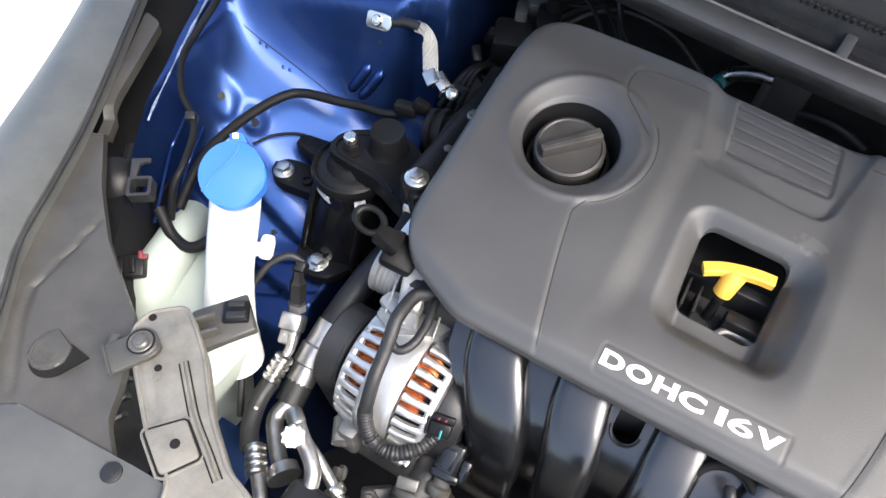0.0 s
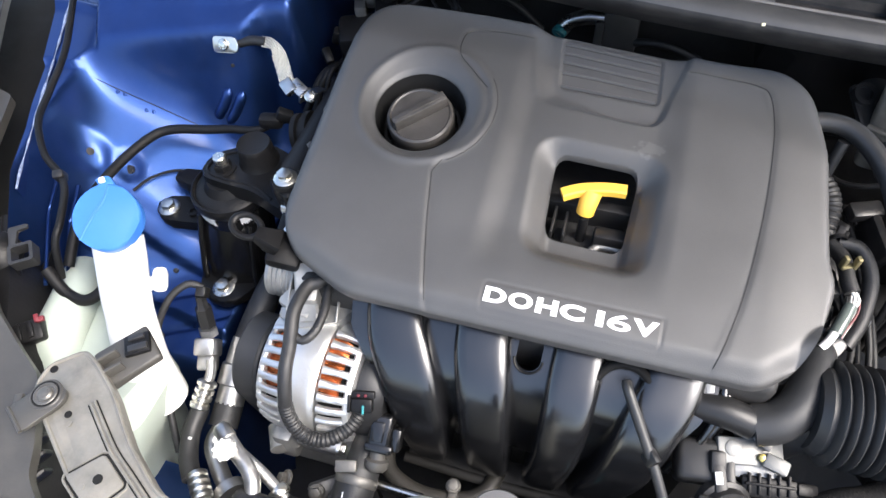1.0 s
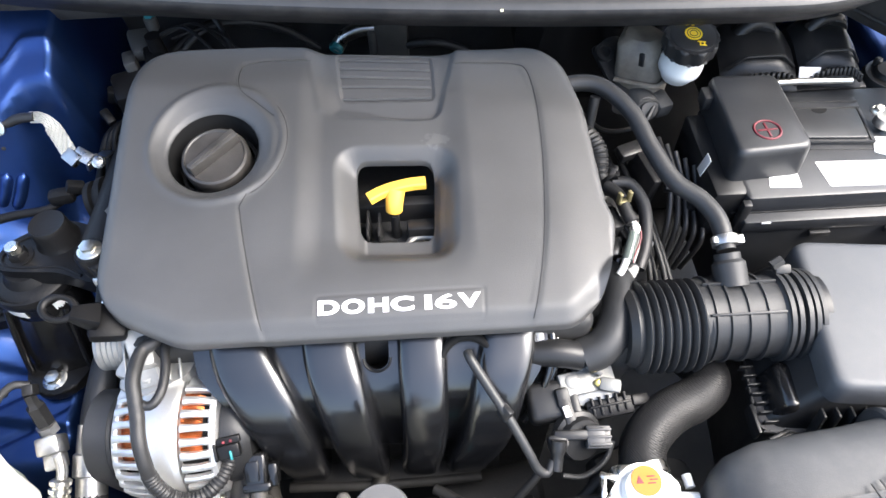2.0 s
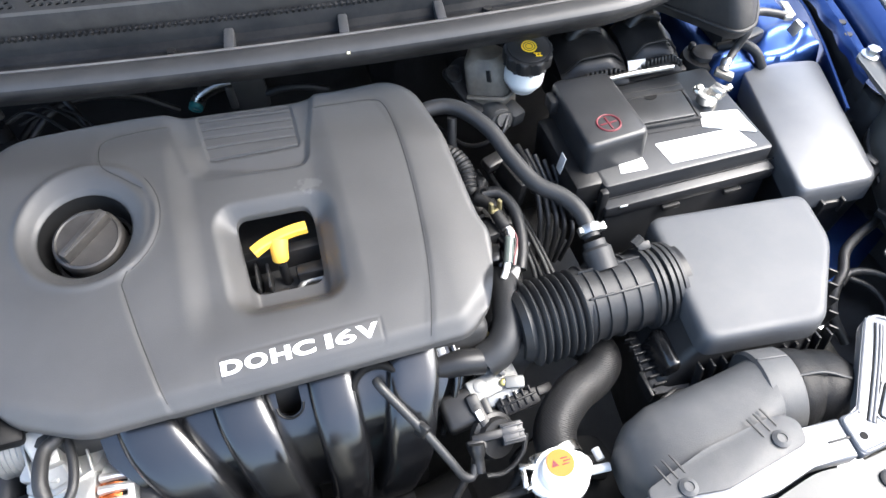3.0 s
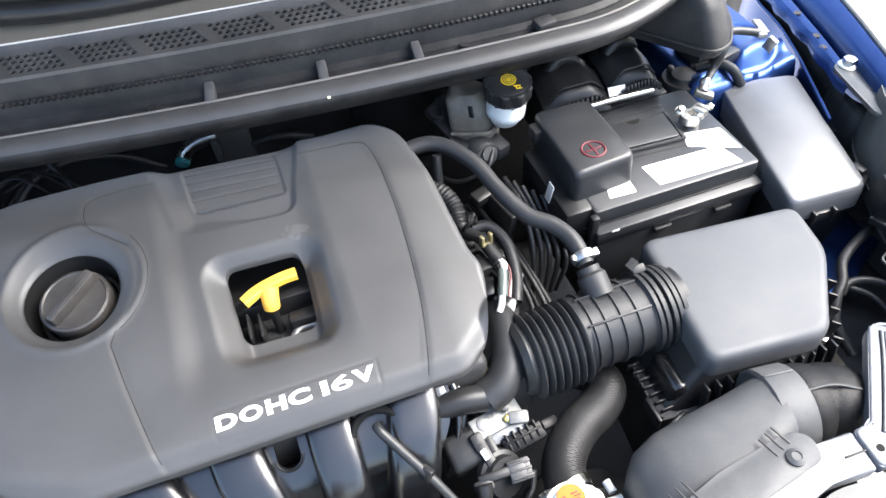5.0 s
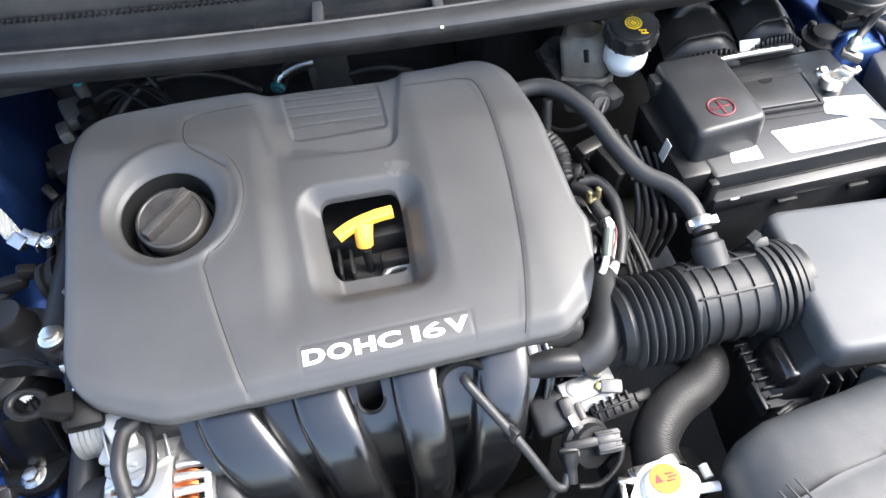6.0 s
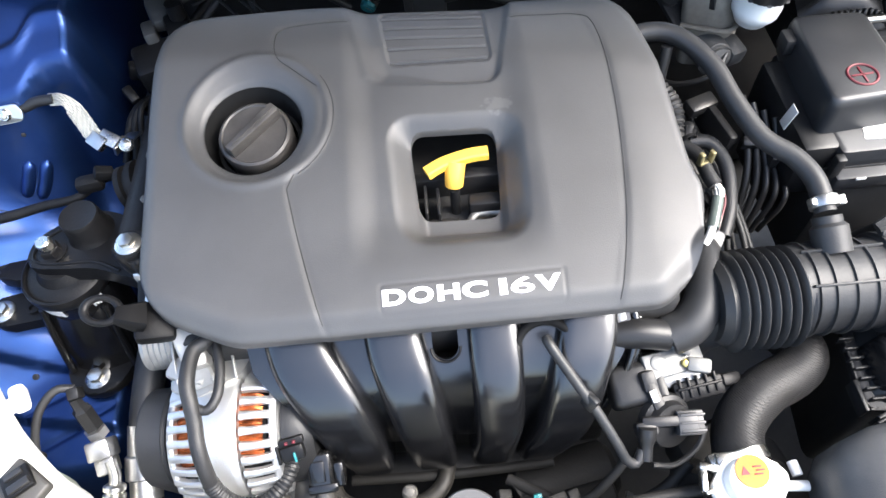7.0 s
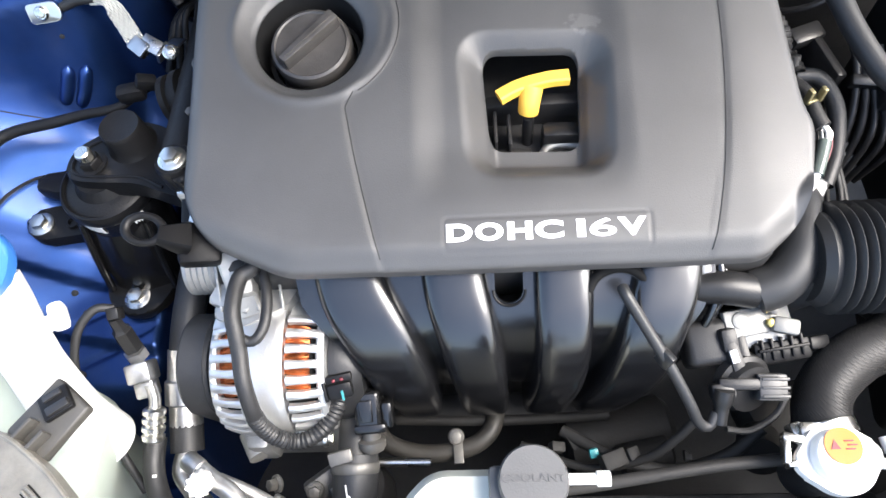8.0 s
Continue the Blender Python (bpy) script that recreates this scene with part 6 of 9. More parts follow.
# ---------------------------------------------------------------- air intake
def build_air_box():
    root = thing("air_filter_box", (0.49, -0.12, 0.60), "charcoal plastic air filter box with a smooth sloping lid", "air box")
    top = [(0.4145, -0.034), (0.604, -0.054), (0.592, -0.122), (0.524, -0.209), (0.395, -0.196)]
    cx, cy = 0.50, -0.12

    def grown(k, dx=0.0, dy=0.0):
        out = []
        for x, y in top:
            d = Vector((x - cx, y - cy)).normalized() * k
            out.append((x + d.x + (dx if x < 0.45 else 0), y + d.y + dy))
        return rounded(out, 0.016, 6)

    rings = [[(x, y, z) for x, y in grown(k)] for k, z in ((0.0050, 0.7440), (0.0050, 0.7600), (0.0040, 0.7690), (0.0015, 0.7740), (-0.0030, 0.7762), (-0.0090, 0.7768))]
    part("lid", loft(rings), LID, root, angle=60)
    part("lid_skirt", loft([[(x, y, z) for x, y in grown(k, dx)] for k, z, dx in ((0.0130, 0.698, -0.030), (0.0085, 0.722, -0.016), (0.0030, 0.7465, -0.002))]), BLACK, root, "black ribbed skirt under the lid")
    flange = grown(0.020, -0.034)
    part("flange", prism(flange, 0.690, 0.6995, 0.002), BLACK, root)
    part("flange_rim", tube([(x, y, 0.7000) for x, y in flange + flange[:1]], 0.0016, 6, 0.006), BLACK, root)
    base = [[(x, y, z) for x, y in grown(k, dx)] for k, z, dx in ((0.008, 0.50, -0.02), (0.012, 0.62, -0.028), (0.014, 0.691, -0.032))]
    part("base", loft(base), BLACK, root)
    # ribs down the front of the skirt, and clips
    for k in range(12):
        t = k / 11
        x, y = lerp(0.392, 0.545, t), lerp(-0.2105, -0.2145, t)
        part("rib", block(0.0026, 0.011, 0.040, 0.0006, pose(x, y, 0.720, -10, 0, -4)), BLACK, root)
    for k in range(5):
        t = k / 4
        part("rib", block(0.011, 0.0026, 0.036, 0.0006, pose(lerp(0.553, 0.600, t), lerp(-0.205, -0.140, t), 0.720, 0, 10, -38)), BLACK, root)
    for k in range(7):
        part("side_rib", block(0.014, 0.0024, 0.010, 0.0005, pose(0.3515 + 0.001 * k, -0.140 - 0.010 * k, 0.702, 0, 0, 0)), BLACK, root)
    part("corner_clip", merge(block(0.024, 0.004, 0.02, 0.001, pose(0.362, -0.213, 0.694, 0, 0, 20)), block(0.004, 0.03, 0.018, 0.001, pose(0.345, -0.195, 0.694, 0, 0, 0)), block(0.030, 0.0030, 0.003, 0.0008, pose(0.362, -0.2165, 0.703, 0, 0, 20))), BLACK, root)
    part("lug", block(0.024, 0.052, 0.044, 0.009, pose(0.374, -0.172, 0.708, 0, 16, 0), 3), GLOSS, root)
    part("spring_clip", merge(block(0.022, 0.010, 0.004, 0.001, pose(0.568, -0.186, 0.708, 0, 0, 30)), block(0.006, 0.020, 0.003, 0.001, pose(0.575, -0.176, 0.712, 0, 0, 30))), STEEL, root, "bright spring clip")
    # outlet spigot
    m = pose(0, -0.100, 0.742, 0, 90, 0)
    part("spigot", lathe([(0.036, 0.380), (0.041, 0.382), (0.041, 0.42)], 36, m), BLACK, root)


build_air_box()


def build_intake_pipe():
    root = thing("intake_pipe", (0.32, -0.10, 0.70), "black rubber intake pipe with deep bellows and ribs", "intake pipe")
    y0, z0 = -0.102, 0.743
    prof = []
    n = 7
    for k in range(n):
        x = 0.234 + k * 0.0090
        prof += [(0.0400, x), (0.0470, x + 0.0024), (0.0482, x + 0.0038), (0.0470, x + 0.0052), (0.0400, x + 0.0076)]
    part("bellows", lathe([(0.036, 0.222), (0.041, 0.229)] + prof + [(0.0425, 0.300)], 48, pose(0, y0 - 0.004, z0 - 0.002, 0, 90, 0)), RUBBER, root)
    m = pose(0, y0, z0, 0, 90, 0)
    part("barrel", lathe([(0.0425, 0.294), (0.0425, 0.300), (0.0425, 0.372), (0.0445, 0.374)], 48, m), RUBBER, root)
    for x in (0.3045, 0.319, 0.337, 0.3555):
        part("rib", lathe([(0.0425, x - 0.002), (0.0448, x - 0.0012), (0.0448, x + 0.0012), (0.0425, x + 0.002)], 48, m, caps=False), RUBBER, root)
    for a in (65, 112):
        part("long_rib", block(0.074, 0.0026, 0.004, 0.0008, pose(0.335, y0 - 0.0436 * math.cos(radians(a)), z0 + 0.0436 * math.sin(radians(a)), 90 - a, 0, 0)), RUBBER, root)
    for x, r in ((0.377, 0.0472), (0.3845, 0.0472), (0.393, 0.0485), (0.4005, 0.0478), (0.4075, 0.0470)):
        part("cuff", lathe([(0.0435, x - 0.0032), (r, x - 0.0022), (r, x + 0.0022), (0.0435, x + 0.0032)], 48, m, caps=False), RUBBER, root)
    part("clamp_screw", merge(block(0.016, 0.010, 0.010, 0.002, pose(0.383, y0 + 0.030, z0 + 0.040, 35, 0, 0)), lathe([(0.0055, 0), (0.0055, 0.012)], 6, aim((0.372, y0 + 0.032, z0 + 0.044), (1, 0.4, 0.5)))), BLACKM, root, "dark clamp screw")
    # breather stub
    part("breather_stub", tube([(0.331, -0.085, 0.776), (0.330, -0.068, 0.786), (0.329, -0.056, 0.793)], lambda s, t: 0.0165 if t < 0.75 else 0.013, 20, 0.003), RUBBER, root)
    # elbow down to the throttle
    part("elbow", tube([(0.240, -0.106, 0.730), (0.224, -0.104, 0.712), (0.212, -0.104, 0.68), (0.206, -0.106, 0.63)], lambda s, t: lerp(0.034, 0.028, t), 24), RUBBER, root)
    part("outer_elbow", tube([(0.228, -0.030, 0.735), (0.226, -0.060, 0.752), (0.220, -0.090, 0.754), (0.211, -0.112, 0.748), (0.196, -0.127, 0.740), (0.178, -0.132, 0.734)], lambda s, t: lerp(0.017, 0.019, soft(0, 1, t)), 22), RUBBER, root)


build_intake_pipe()


def build_breather():
    root = thing("breather_hose", (0.28, 0.04, 0.78), "black rubber breather hose with a bright spring clamp", "hose")
    pts = [(0.165, 0.150, 0.835), (0.205, 0.158, 0.842), (0.235, 0.148, 0.842), (0.262, 0.112, 0.834), (0.276, 0.068, 0.822), (0.293, 0.028, 0.812), (0.316, 0.004, 0.808), (0.328, -0.022, 0.803), (0.330, -0.052, 0.793)]
    part("hose", tube(pts, 0.0096, 16), RUBBER, root)
    m = aim((0.330, -0.043, 0.7965), (0.02, -0.95, -0.32))
    part("clamp", merge(lathe([(0.0128, -0.005), (0.0132, -0.004), (0.0132, 0.004), (0.0128, 0.005)], 24, m), block(0.006, 0.007, 0.009, 0.001, m @ pose(0.0145, 0.003, 0)), block(0.005, 0.008, 0.007, 0.001, m @ pose(-0.013, 0.005, 0))), ALLOY, root, "bright spring clamp")


build_breather()


def build_snorkel():
    root = thing("air_snorkel", (0.36, -0.28, 0.72), "grey plastic air snorkel screwed to the front crossmember", "air duct")
    rows = []
    for x, y0, y1, zt, zb, r in ((0.268, -0.300, -0.262, 0.748, 0.70, 0.014), (0.280, -0.318, -0.246, 0.764, 0.69, 0.020), (0.305, -0.322, -0.237, 0.774, 0.68, 0.026), (0.345, -0.320, -0.232, 0.779, 0.68, 0.030), (0.385, -0.318, -0.228, 0.782, 0.685, 0.032), (0.412, -0.304, -0.224, 0.785, 0.69, 0.034), (0.425, -0.296, -0.222, 0.787, 0.70, 0.034)):
        rows.append([(x + 0.08 * (y + 0.27), y, z) for y, z in rounded([(y0, zb), (y1, zb), (y1, zt), (y0, zt)], r, 6)])
    part("box", loft(rows), DUCT, root, angle=60)
    m = Matrix.Translation((0.448, -0.258, 0.742)) @ pose(0, 0, 0, 0, 0, -8)
    part("cuff", lathe([(0.043, -0.030), (0.046, -0.027), (0.046, 0.004), (0.0445, 0.006)], 40, m @ pose(0, 0, 0, 0, 90, 0)), DUCT, root)
    part("cuff_notch", block(0.03, 0.002, 0.003, 0.0006, m @ pose(-0.012, 0.02, 0.0415, 20, 0, 0)), DUCT, root)
    # flat tab with its two screws and slots
    tab = rounded([(0.262, -0.330), (0.262, -0.318), (0.330, -0.300), (0.408, -0.290), (0.424, -0.300), (0.420, -0.322), (0.330, -0.338)], 0.006, 3)
    part("tab", prism(tab, 0.780, 0.7865, 0.0015), DUCT, root)
    for x, y in ((0.398, -0.3125), (0.297, -0.327)):
        part("screw", merge(lathe([(0.0085, 0.786), (0.0085, 0.7885), (0.0045, 0.7905), (0.0045, 0.7895), (0.001, 0.7895)], 22, Matrix.Translation((x, y, 0)))), DUCT, root)
        for k in range(3):
            part("slot", block(0.0018, 0.020, 0.0012, 0.0003, pose(x - 0.016 + 0.0085 * k, y + 0.016 + 0.003 * k, 0.7868, 0, 0, 18)), DARK, root)
    root2 = thing("air_hose", (0.49, -0.26, 0.70), "black rubberised fabric hose on the snorkel", "hose")
    part("sleeve", tube([(0.452, -0.2585, 0.742), (0.475, -0.262, 0.741), (0.500, -0.272, 0.735), (0.522, -0.290, 0.715)], lambda s, t: 0.0425 + 0.0014 * math.sin(t * 17) + 0.0006 * math.sin(t * 41) - 0.003 * t, 36), JETTAPE, root2)
    part("seam", tube([(0.452, -0.262, 0.7855), (0.478, -0.266, 0.785), (0.503, -0.277, 0.778)], 0.0018, 8), RUBBER, root2)


build_snorkel()


def build_crossmember():
    root = thing("front_crossmember", (0.25, -0.33, 0.74), "pale silver painted front crossmember", "crossmember", kind="structure")
    bar = [(0.462, -0.3085), (0.405, -0.307), (0.380, -0.318), (0.24, -0.324), (0.24, -0.352), (0.37, -0.352), (0.414, -0.342), (0.458, -0.346)]
    part("bar", prism(rounded(bar, 0.004, 2), 0.766, 0.7835, 0.003), SILVERB, root)
    part("joint", block(0.0022, 0.042, 0.0014, 0.0003, pose(0.4595, -0.328, 0.7840, 0, 0, 88)), DARK, root)


build_crossmember()


# ---------------------------------------------------------------- battery
def build_battery():
    root = thing("battery", (0.50, 0.10, 0.58), "black car battery with pale labels on its lid", "battery")
    x0, x1, y0, y1, top = 0.386, 0.620, 0.028, 0.200, 0.775
    part("case", box(x0 + 0.002, x1 - 0.002, y0 - 0.012, y1, 0.585, 0.735, 0.004), BATTERY, root)
    part("ledge", box(x0 - 0.002, x1 + 0.002, y0 - 0.016, y1 + 0.002, 0.732, 0.752, 0.004), BATTERY, root)
    part("lid", prism(rounded([(x0, y0), (x1, y0), (x1, y1), (x0, y1)], 0.006, 3), 0.750, top, 0.003), BATTERY, root)
    part("raised_field", prism(rounded([(0.449, 0.108), (0.560, 0.101), (0.566, 0.180), (0.450, 0.187)], 0.004, 3), top - 0.001, top + 0.004, 0.0012), BATTERY, root)
    part("vent_cover", prism(rounded([(0.464, 0.112), (0.551, 0.106), (0.556, 0.156), (0.466, 0.161)], 0.004, 3), top + 0.003, top + 0.0075, 0.001), BATTERY, root)
    fence = rounded([(0.4605, 0.1085), (0.5545, 0.1020), (0.5600, 0.1600), (0.4630, 0.1650)], 0.004, 3)
    part("vent_groove", tube([(x, y, top + 0.0042) for x, y in fence + fence[:1]], 0.0016, 6, 0.004), DARK, root, "dark joint line")
    # no hollow is cut: a black patch gives the notch its shade
    part("thumb_notch", prism([(0.5105 + 0.0095 * math.cos(radians(q)), 0.1575 + 0.0075 * math.sin(radians(q))) for q in range(180, 361, 15)], top + 0.0066, top + 0.0081), VOID, root, "thumb notch, shade drawn as a black patch")
    part("groove", block(0.150, 0.0014, 0.001, 0.0002, pose(0.53, 0.0945, top + 0.0004, 0, 0, -4)), DARK, root)
    part("back_groove", block(0.110, 0.0014, 0.001, 0.0002, pose(0.51, 0.1750, top + 0.0042, 0, 0, -3)), DARK, root)
    part("seam", tube([(x0 - 0.0005, y0 + 0.002, 0.7520), (x0 + 0.003, y0 - 0.0015, 0.7520), (x1 - 0.003, y0 - 0.0015, 0.7520), (x1 + 0.0005, y0 + 0.002, 0.7520)], 0.0008, 6), VOID, root, "dark lid joint")
    for k in range(2):
        part("handle_notch", block(0.024, 0.006, 0.007, 0.001, pose(0.478 + 0.088 * k, y0 - 0.016, 0.727, 0, 0, 0)), DARK, root)
    part("neg_post", lathe([(0.0095, top), (0.009, top + 0.018), (0.008, top + 0.02)], 22, Matrix.Translation((0.583, 0.125, 0))), ZINC, root)
    for name, poly, mat_, h in (("main_label", [(0.482, 0.040), (0.600, 0.036), (0.590, 0.074), (0.478, 0.078)], LABEL, 0.0006), ("corner_label", [(0.552, 0.088), (0.614, 0.058), (0.612, 0.104), (0.562, 0.113)], LABEL, 0.0012), ("small_label", [(0.414, 0.043), (0.450, 0.041), (0.452, 0.062), (0.420, 0.064)], LABEL, 0.0006)):
        part(name, prism(rounded(poly, 0.002, 2), top - 0.0005, top + h, 0), mat_, root, "pale printed label")
    for k in range(4):
        part("print_bar", block(lerp(0.05, 0.09, (k * 37 % 5) / 5), 0.0022, 0.0006, 0.0001, pose(0.526, 0.046 + 0.007 * k, top + 0.0009, 0, 0, -2)), LABELY if k % 2 else PRINT_PALE, root)
    part("pull_tab", block(0.010, 0.0012, 0.003, 0.0004, pose(0.407, 0.0105, 0.7525, 0, 0, 0)), LABEL, root)


PRINT_PALE = surface("print_pale", (0.62, 0.6, 0.55), 0.6, vary=0.1)
build_battery()


def build_terminal_cover():
    root = thing("terminal_cover", (0.40, 0.11, 0.77), "black plastic positive terminal cover with a red plus mark", "terminal cover")
    rings = []
    for k, z in ((0.005, 0.772), (0.004, 0.784), (0.0025, 0.808), (0.0010, 0.8145), (-0.0015, 0.8173), (-0.0055, 0.8185)):
        c = Vector((0.413, 0.1225))
        rings.append([(x, y, z) for x, y in rounded([tuple(Vector(p) + (Vector(p) - c).normalized() * k) for p in ((0.372, 0.0585), (0.454, 0.0645), (0.453, 0.1845), (0.377, 0.1885))], 0.011, 5)])
    hood = part("hood", loft(rings), BATTERY, root, angle=60)
    part("skirt", merge(box(0.352, 0.392, 0.036, 0.170, 0.70, 0.775, 0.006), box(0.378, 0.388, 0.018, 0.028, 0.71, 0.775, 0.002)), BLACK, root)
    part("back_notch", block(0.012, 0.022, 0.02, 0.003, pose(0.370, 0.1675, 0.800, 0, 0, 0)), DARK, root)
    m = pose(0.4115, 0.0905, 0.8189, 0, 0, 4)
    rim = [m @ Vector((0.0145 * math.cos(a), 0.0145 * math.sin(a), 0)) for a in [2 * math.pi * i / 28 for i in range(29)]]
    part("plus_ring", tube(rim, 0.0013, 8, 0.003), RED, hood, "dark red ring")
    part("plus_mark", merge(block(0.022, 0.0022, 0.0014, 0.0004, m), block(0.0022, 0.022, 0.0014, 0.0004, m)), RED, hood, "dark red plus mark")
    part("side_label", block(0.0012, 0.013, 0.026, 0.0003, pose(0.3505, 0.082, 0.776, 0, 12, 0)), LABEL, root, "small white side label")


build_terminal_cover()


def build_negative():
    root = thing("battery_earth_clamp", (0.58, 0.13, 0.78), "bright steel earth clamp and cable on the battery", "clamp")
    part("clamp", merge(lathe([(0.009, 0.780), (0.0120, 0.781), (0.0125, 0.787), (0.0120, 0.793), (0.0085, 0.794)], 26, Matrix.Translation((0.577, 0.128, 0))), block(0.016, 0.012, 0.010, 0.002, pose(0.592, 0.134, 0.791, 0, 0, 25))), ALLOY, root)
    part("clamp_ear", block(0.005, 0.018, 0.014, 0.001, pose(0.590, 0.127, 0.792, 0, 0, 25)), ALLOY, root)
    part("clamp_ear", block(0.005, 0.018, 0.014, 0.001, pose(0.598, 0.131, 0.792, 0, 0, 25)), ALLOY, root)
    part("clamp_bolt", lathe([(0.003, -0.012), (0.003, 0.014), (0.0055, 0.0145), (0.0055, 0.019)], 6, pose(0.594, 0.123, 0.793, 0, 90, 25)), ZINC, root)
    bolt((0.569, 0.139, 0.792), (0, -0.3, 1), 0.005, 0.009, 0.007, parent=root)
    part("sensor", block(0.026, 0.014, 0.010, 0.003, pose(0.612, 0.150, 0.800, 0, 12, -38)), RUSTED, root, "dull cable terminal")
    part("crimp", lathe([(0.007, 0), (0.0075, 0.004), (0.006, 0.008), (0.0075, 0.012), (0.007, 0.018)], 18, aim((0.610, 0.152, 0.803), (0.6, 0.6, 0.5))), ALLOY, root)
    part("cable", tube([(0.618, 0.160, 0.806), (0.640, 0.175, 0.82), (0.648, 0.175, 0.845), (0.672, 0.200, 0.850), (0.700, 0.196, 0.846), (0.716, 0.190, 0.842)], 0.0055, 12), RUBBER, root)
    part("far_lug", merge(block(0.012, 0.032, 0.004, 0.001, pose(0.728, 0.205, 0.842, 0, 10, -15)), block(0.012, 0.016, 0.008, 0.002, pose(0.718, 0.190, 0.842, 0, 0, -20)), block(0.006, 0.014, 0.020, 0.001, pose(0.722, 0.172, 0.834, 20, 0, 20))), ALLOY, root)


build_negative()


def build_hold_down():
    root = thing("battery_hold_down", (0.50, 0.21, 0.76), "bright steel battery hold-down bar", "bracket")
    part("bar", tube([(0.452, 0.197, 0.793), (0.50, 0.195, 0.795), (0.560, 0.192, 0.795)], 0.0042, 10), STEEL, root)


build_hold_down()


# ---------------------------------------------------------------- boxes behind the battery, fuse box
def hump(t):
    """The hoods' outline: a flat crown with chamfered flanks."""
    return min(1.0, 0.52 + 2.1 * min(t, 1 - t), 0.90 + 0.35 * min(t, 1 - t))


def build_control_unit():
    root = thing("engine_control_unit", (0.52, 0.26, 0.72), "black engine control unit cover with two humped plugs", "control unit")
    part("tray", box(0.41, 0.60, 0.205, 0.32, 0.72, 0.772, 0.006), BLACK, root)
    for x0, x1, y1, zt in ((0.412, 0.507, 0.305, 0.812), (0.513, 0.588, 0.300, 0.815)):
        rows = []
        for t in [i / 10 for i in range(11)]:
            h = 0.775 + (zt - 0.775) * hump(t)
            rows.append([(lerp(x0, x1, t), y - 0.10 * (t - 0.5) * 0.1, z) for y, z in rounded([(0.206, 0.765), (y1, 0.765), (y1 - 0.006, h + 0.004), (0.262, h + 0.003), (0.226, h - 0.012)], 0.008, 3)])
        part("plug_hood", loft(rows), BLACK, root, angle=35)
        part("hood_rim", tube([(lerp(x0 + 0.004, x1 - 0.004, i / 12), 0.2290, 0.7720 + (zt - 0.7745) * hump(i / 12)) for i in range(13)], 0.0018, 8), BLACK, root)
        for k in range(13):
            t = k / 12
            z = 0.772 + (zt - 0.790) * hump(t)
            part("tooth", block(0.0036, 0.006, 0.010, 0.0008, pose(lerp(x0 + 0.006, x1 - 0.006, t), 0.2075, z, -20, 0, 0)), BLACK, root)
        part("saddle", tube([((x0 + x1) / 2 - 0.020, 0.275, zt - 0.004), ((x0 + x1) / 2 - 0.008, 0.278, zt + 0.009), ((x0 + x1) / 2 + 0.010, 0.280, zt + 0.009), ((x0 + x1) / 2 + 0.022, 0.278, zt - 0.006)], 0.010, 14), BLACK, root)
        part("conduit", tube([((x0 + x1) / 2 + 0.012, 0.272, zt - 0.004), ((x0 + x1) / 2 + 0.020, 0.305, zt + 0.004), ((x0 + x1) / 2 + 0.040, 0.345, zt - 0.010)], corrugated(0.0052, 0.0145, 0.0012), 16, 0.0013), TAPE, root, "black corrugated conduit")
    part("label", block(0.026, 0.020, 0.0012, 0.0003, pose(0.517, 0.212, 0.7895, 50, 0, -6)), LABEL, root, "small white label")
    root = thing("wiring_junction", (0.68, 0.26, 0.76), "grey and black wiring junction beside the blue strut tower", "connector")
    part("block", merge(box(0.655, 0.70, 0.225, 0.29, 0.76, 0.80, 0.008), block(0.05, 0.018, 0.02, 0.005, pose(0.690, 0.215, 0.795, 0, 0, 15))), BLACK, root)
    part("clip", block(0.03, 0.02, 0.010, 0.003, pose(0.668, 0.262, 0.806, 0, 0, -20)), DULL, root)
    part("canister", lathe([(0.030, 0.70), (0.033, 0.705), (0.033, 0.768), (0.030, 0.776), (0.020, 0.7765), (0.018, 0.782), (0.006, 0.783)], 32, Matrix.Translation((0.632, 0.222, 0))), BLACK, root)
    part("canister_lead", tube([(0.655, 0.225, 0.782), (0.676, 0.205, 0.796), (0.690, 0.190, 0.790), (0.700, 0.178, 0.770)], 0.007, 12), TAPE, root)
    for dx, dy in ((-0.010, 0.020), (0.022, 0.010)):
        part("stud", lathe([(0.005, 0.774), (0.005, 0.784), (0.003, 0.786)], 12, Matrix.Translation((0.632 + dx, 0.222 + dy, 0))), BLACKM, root)


build_control_unit()


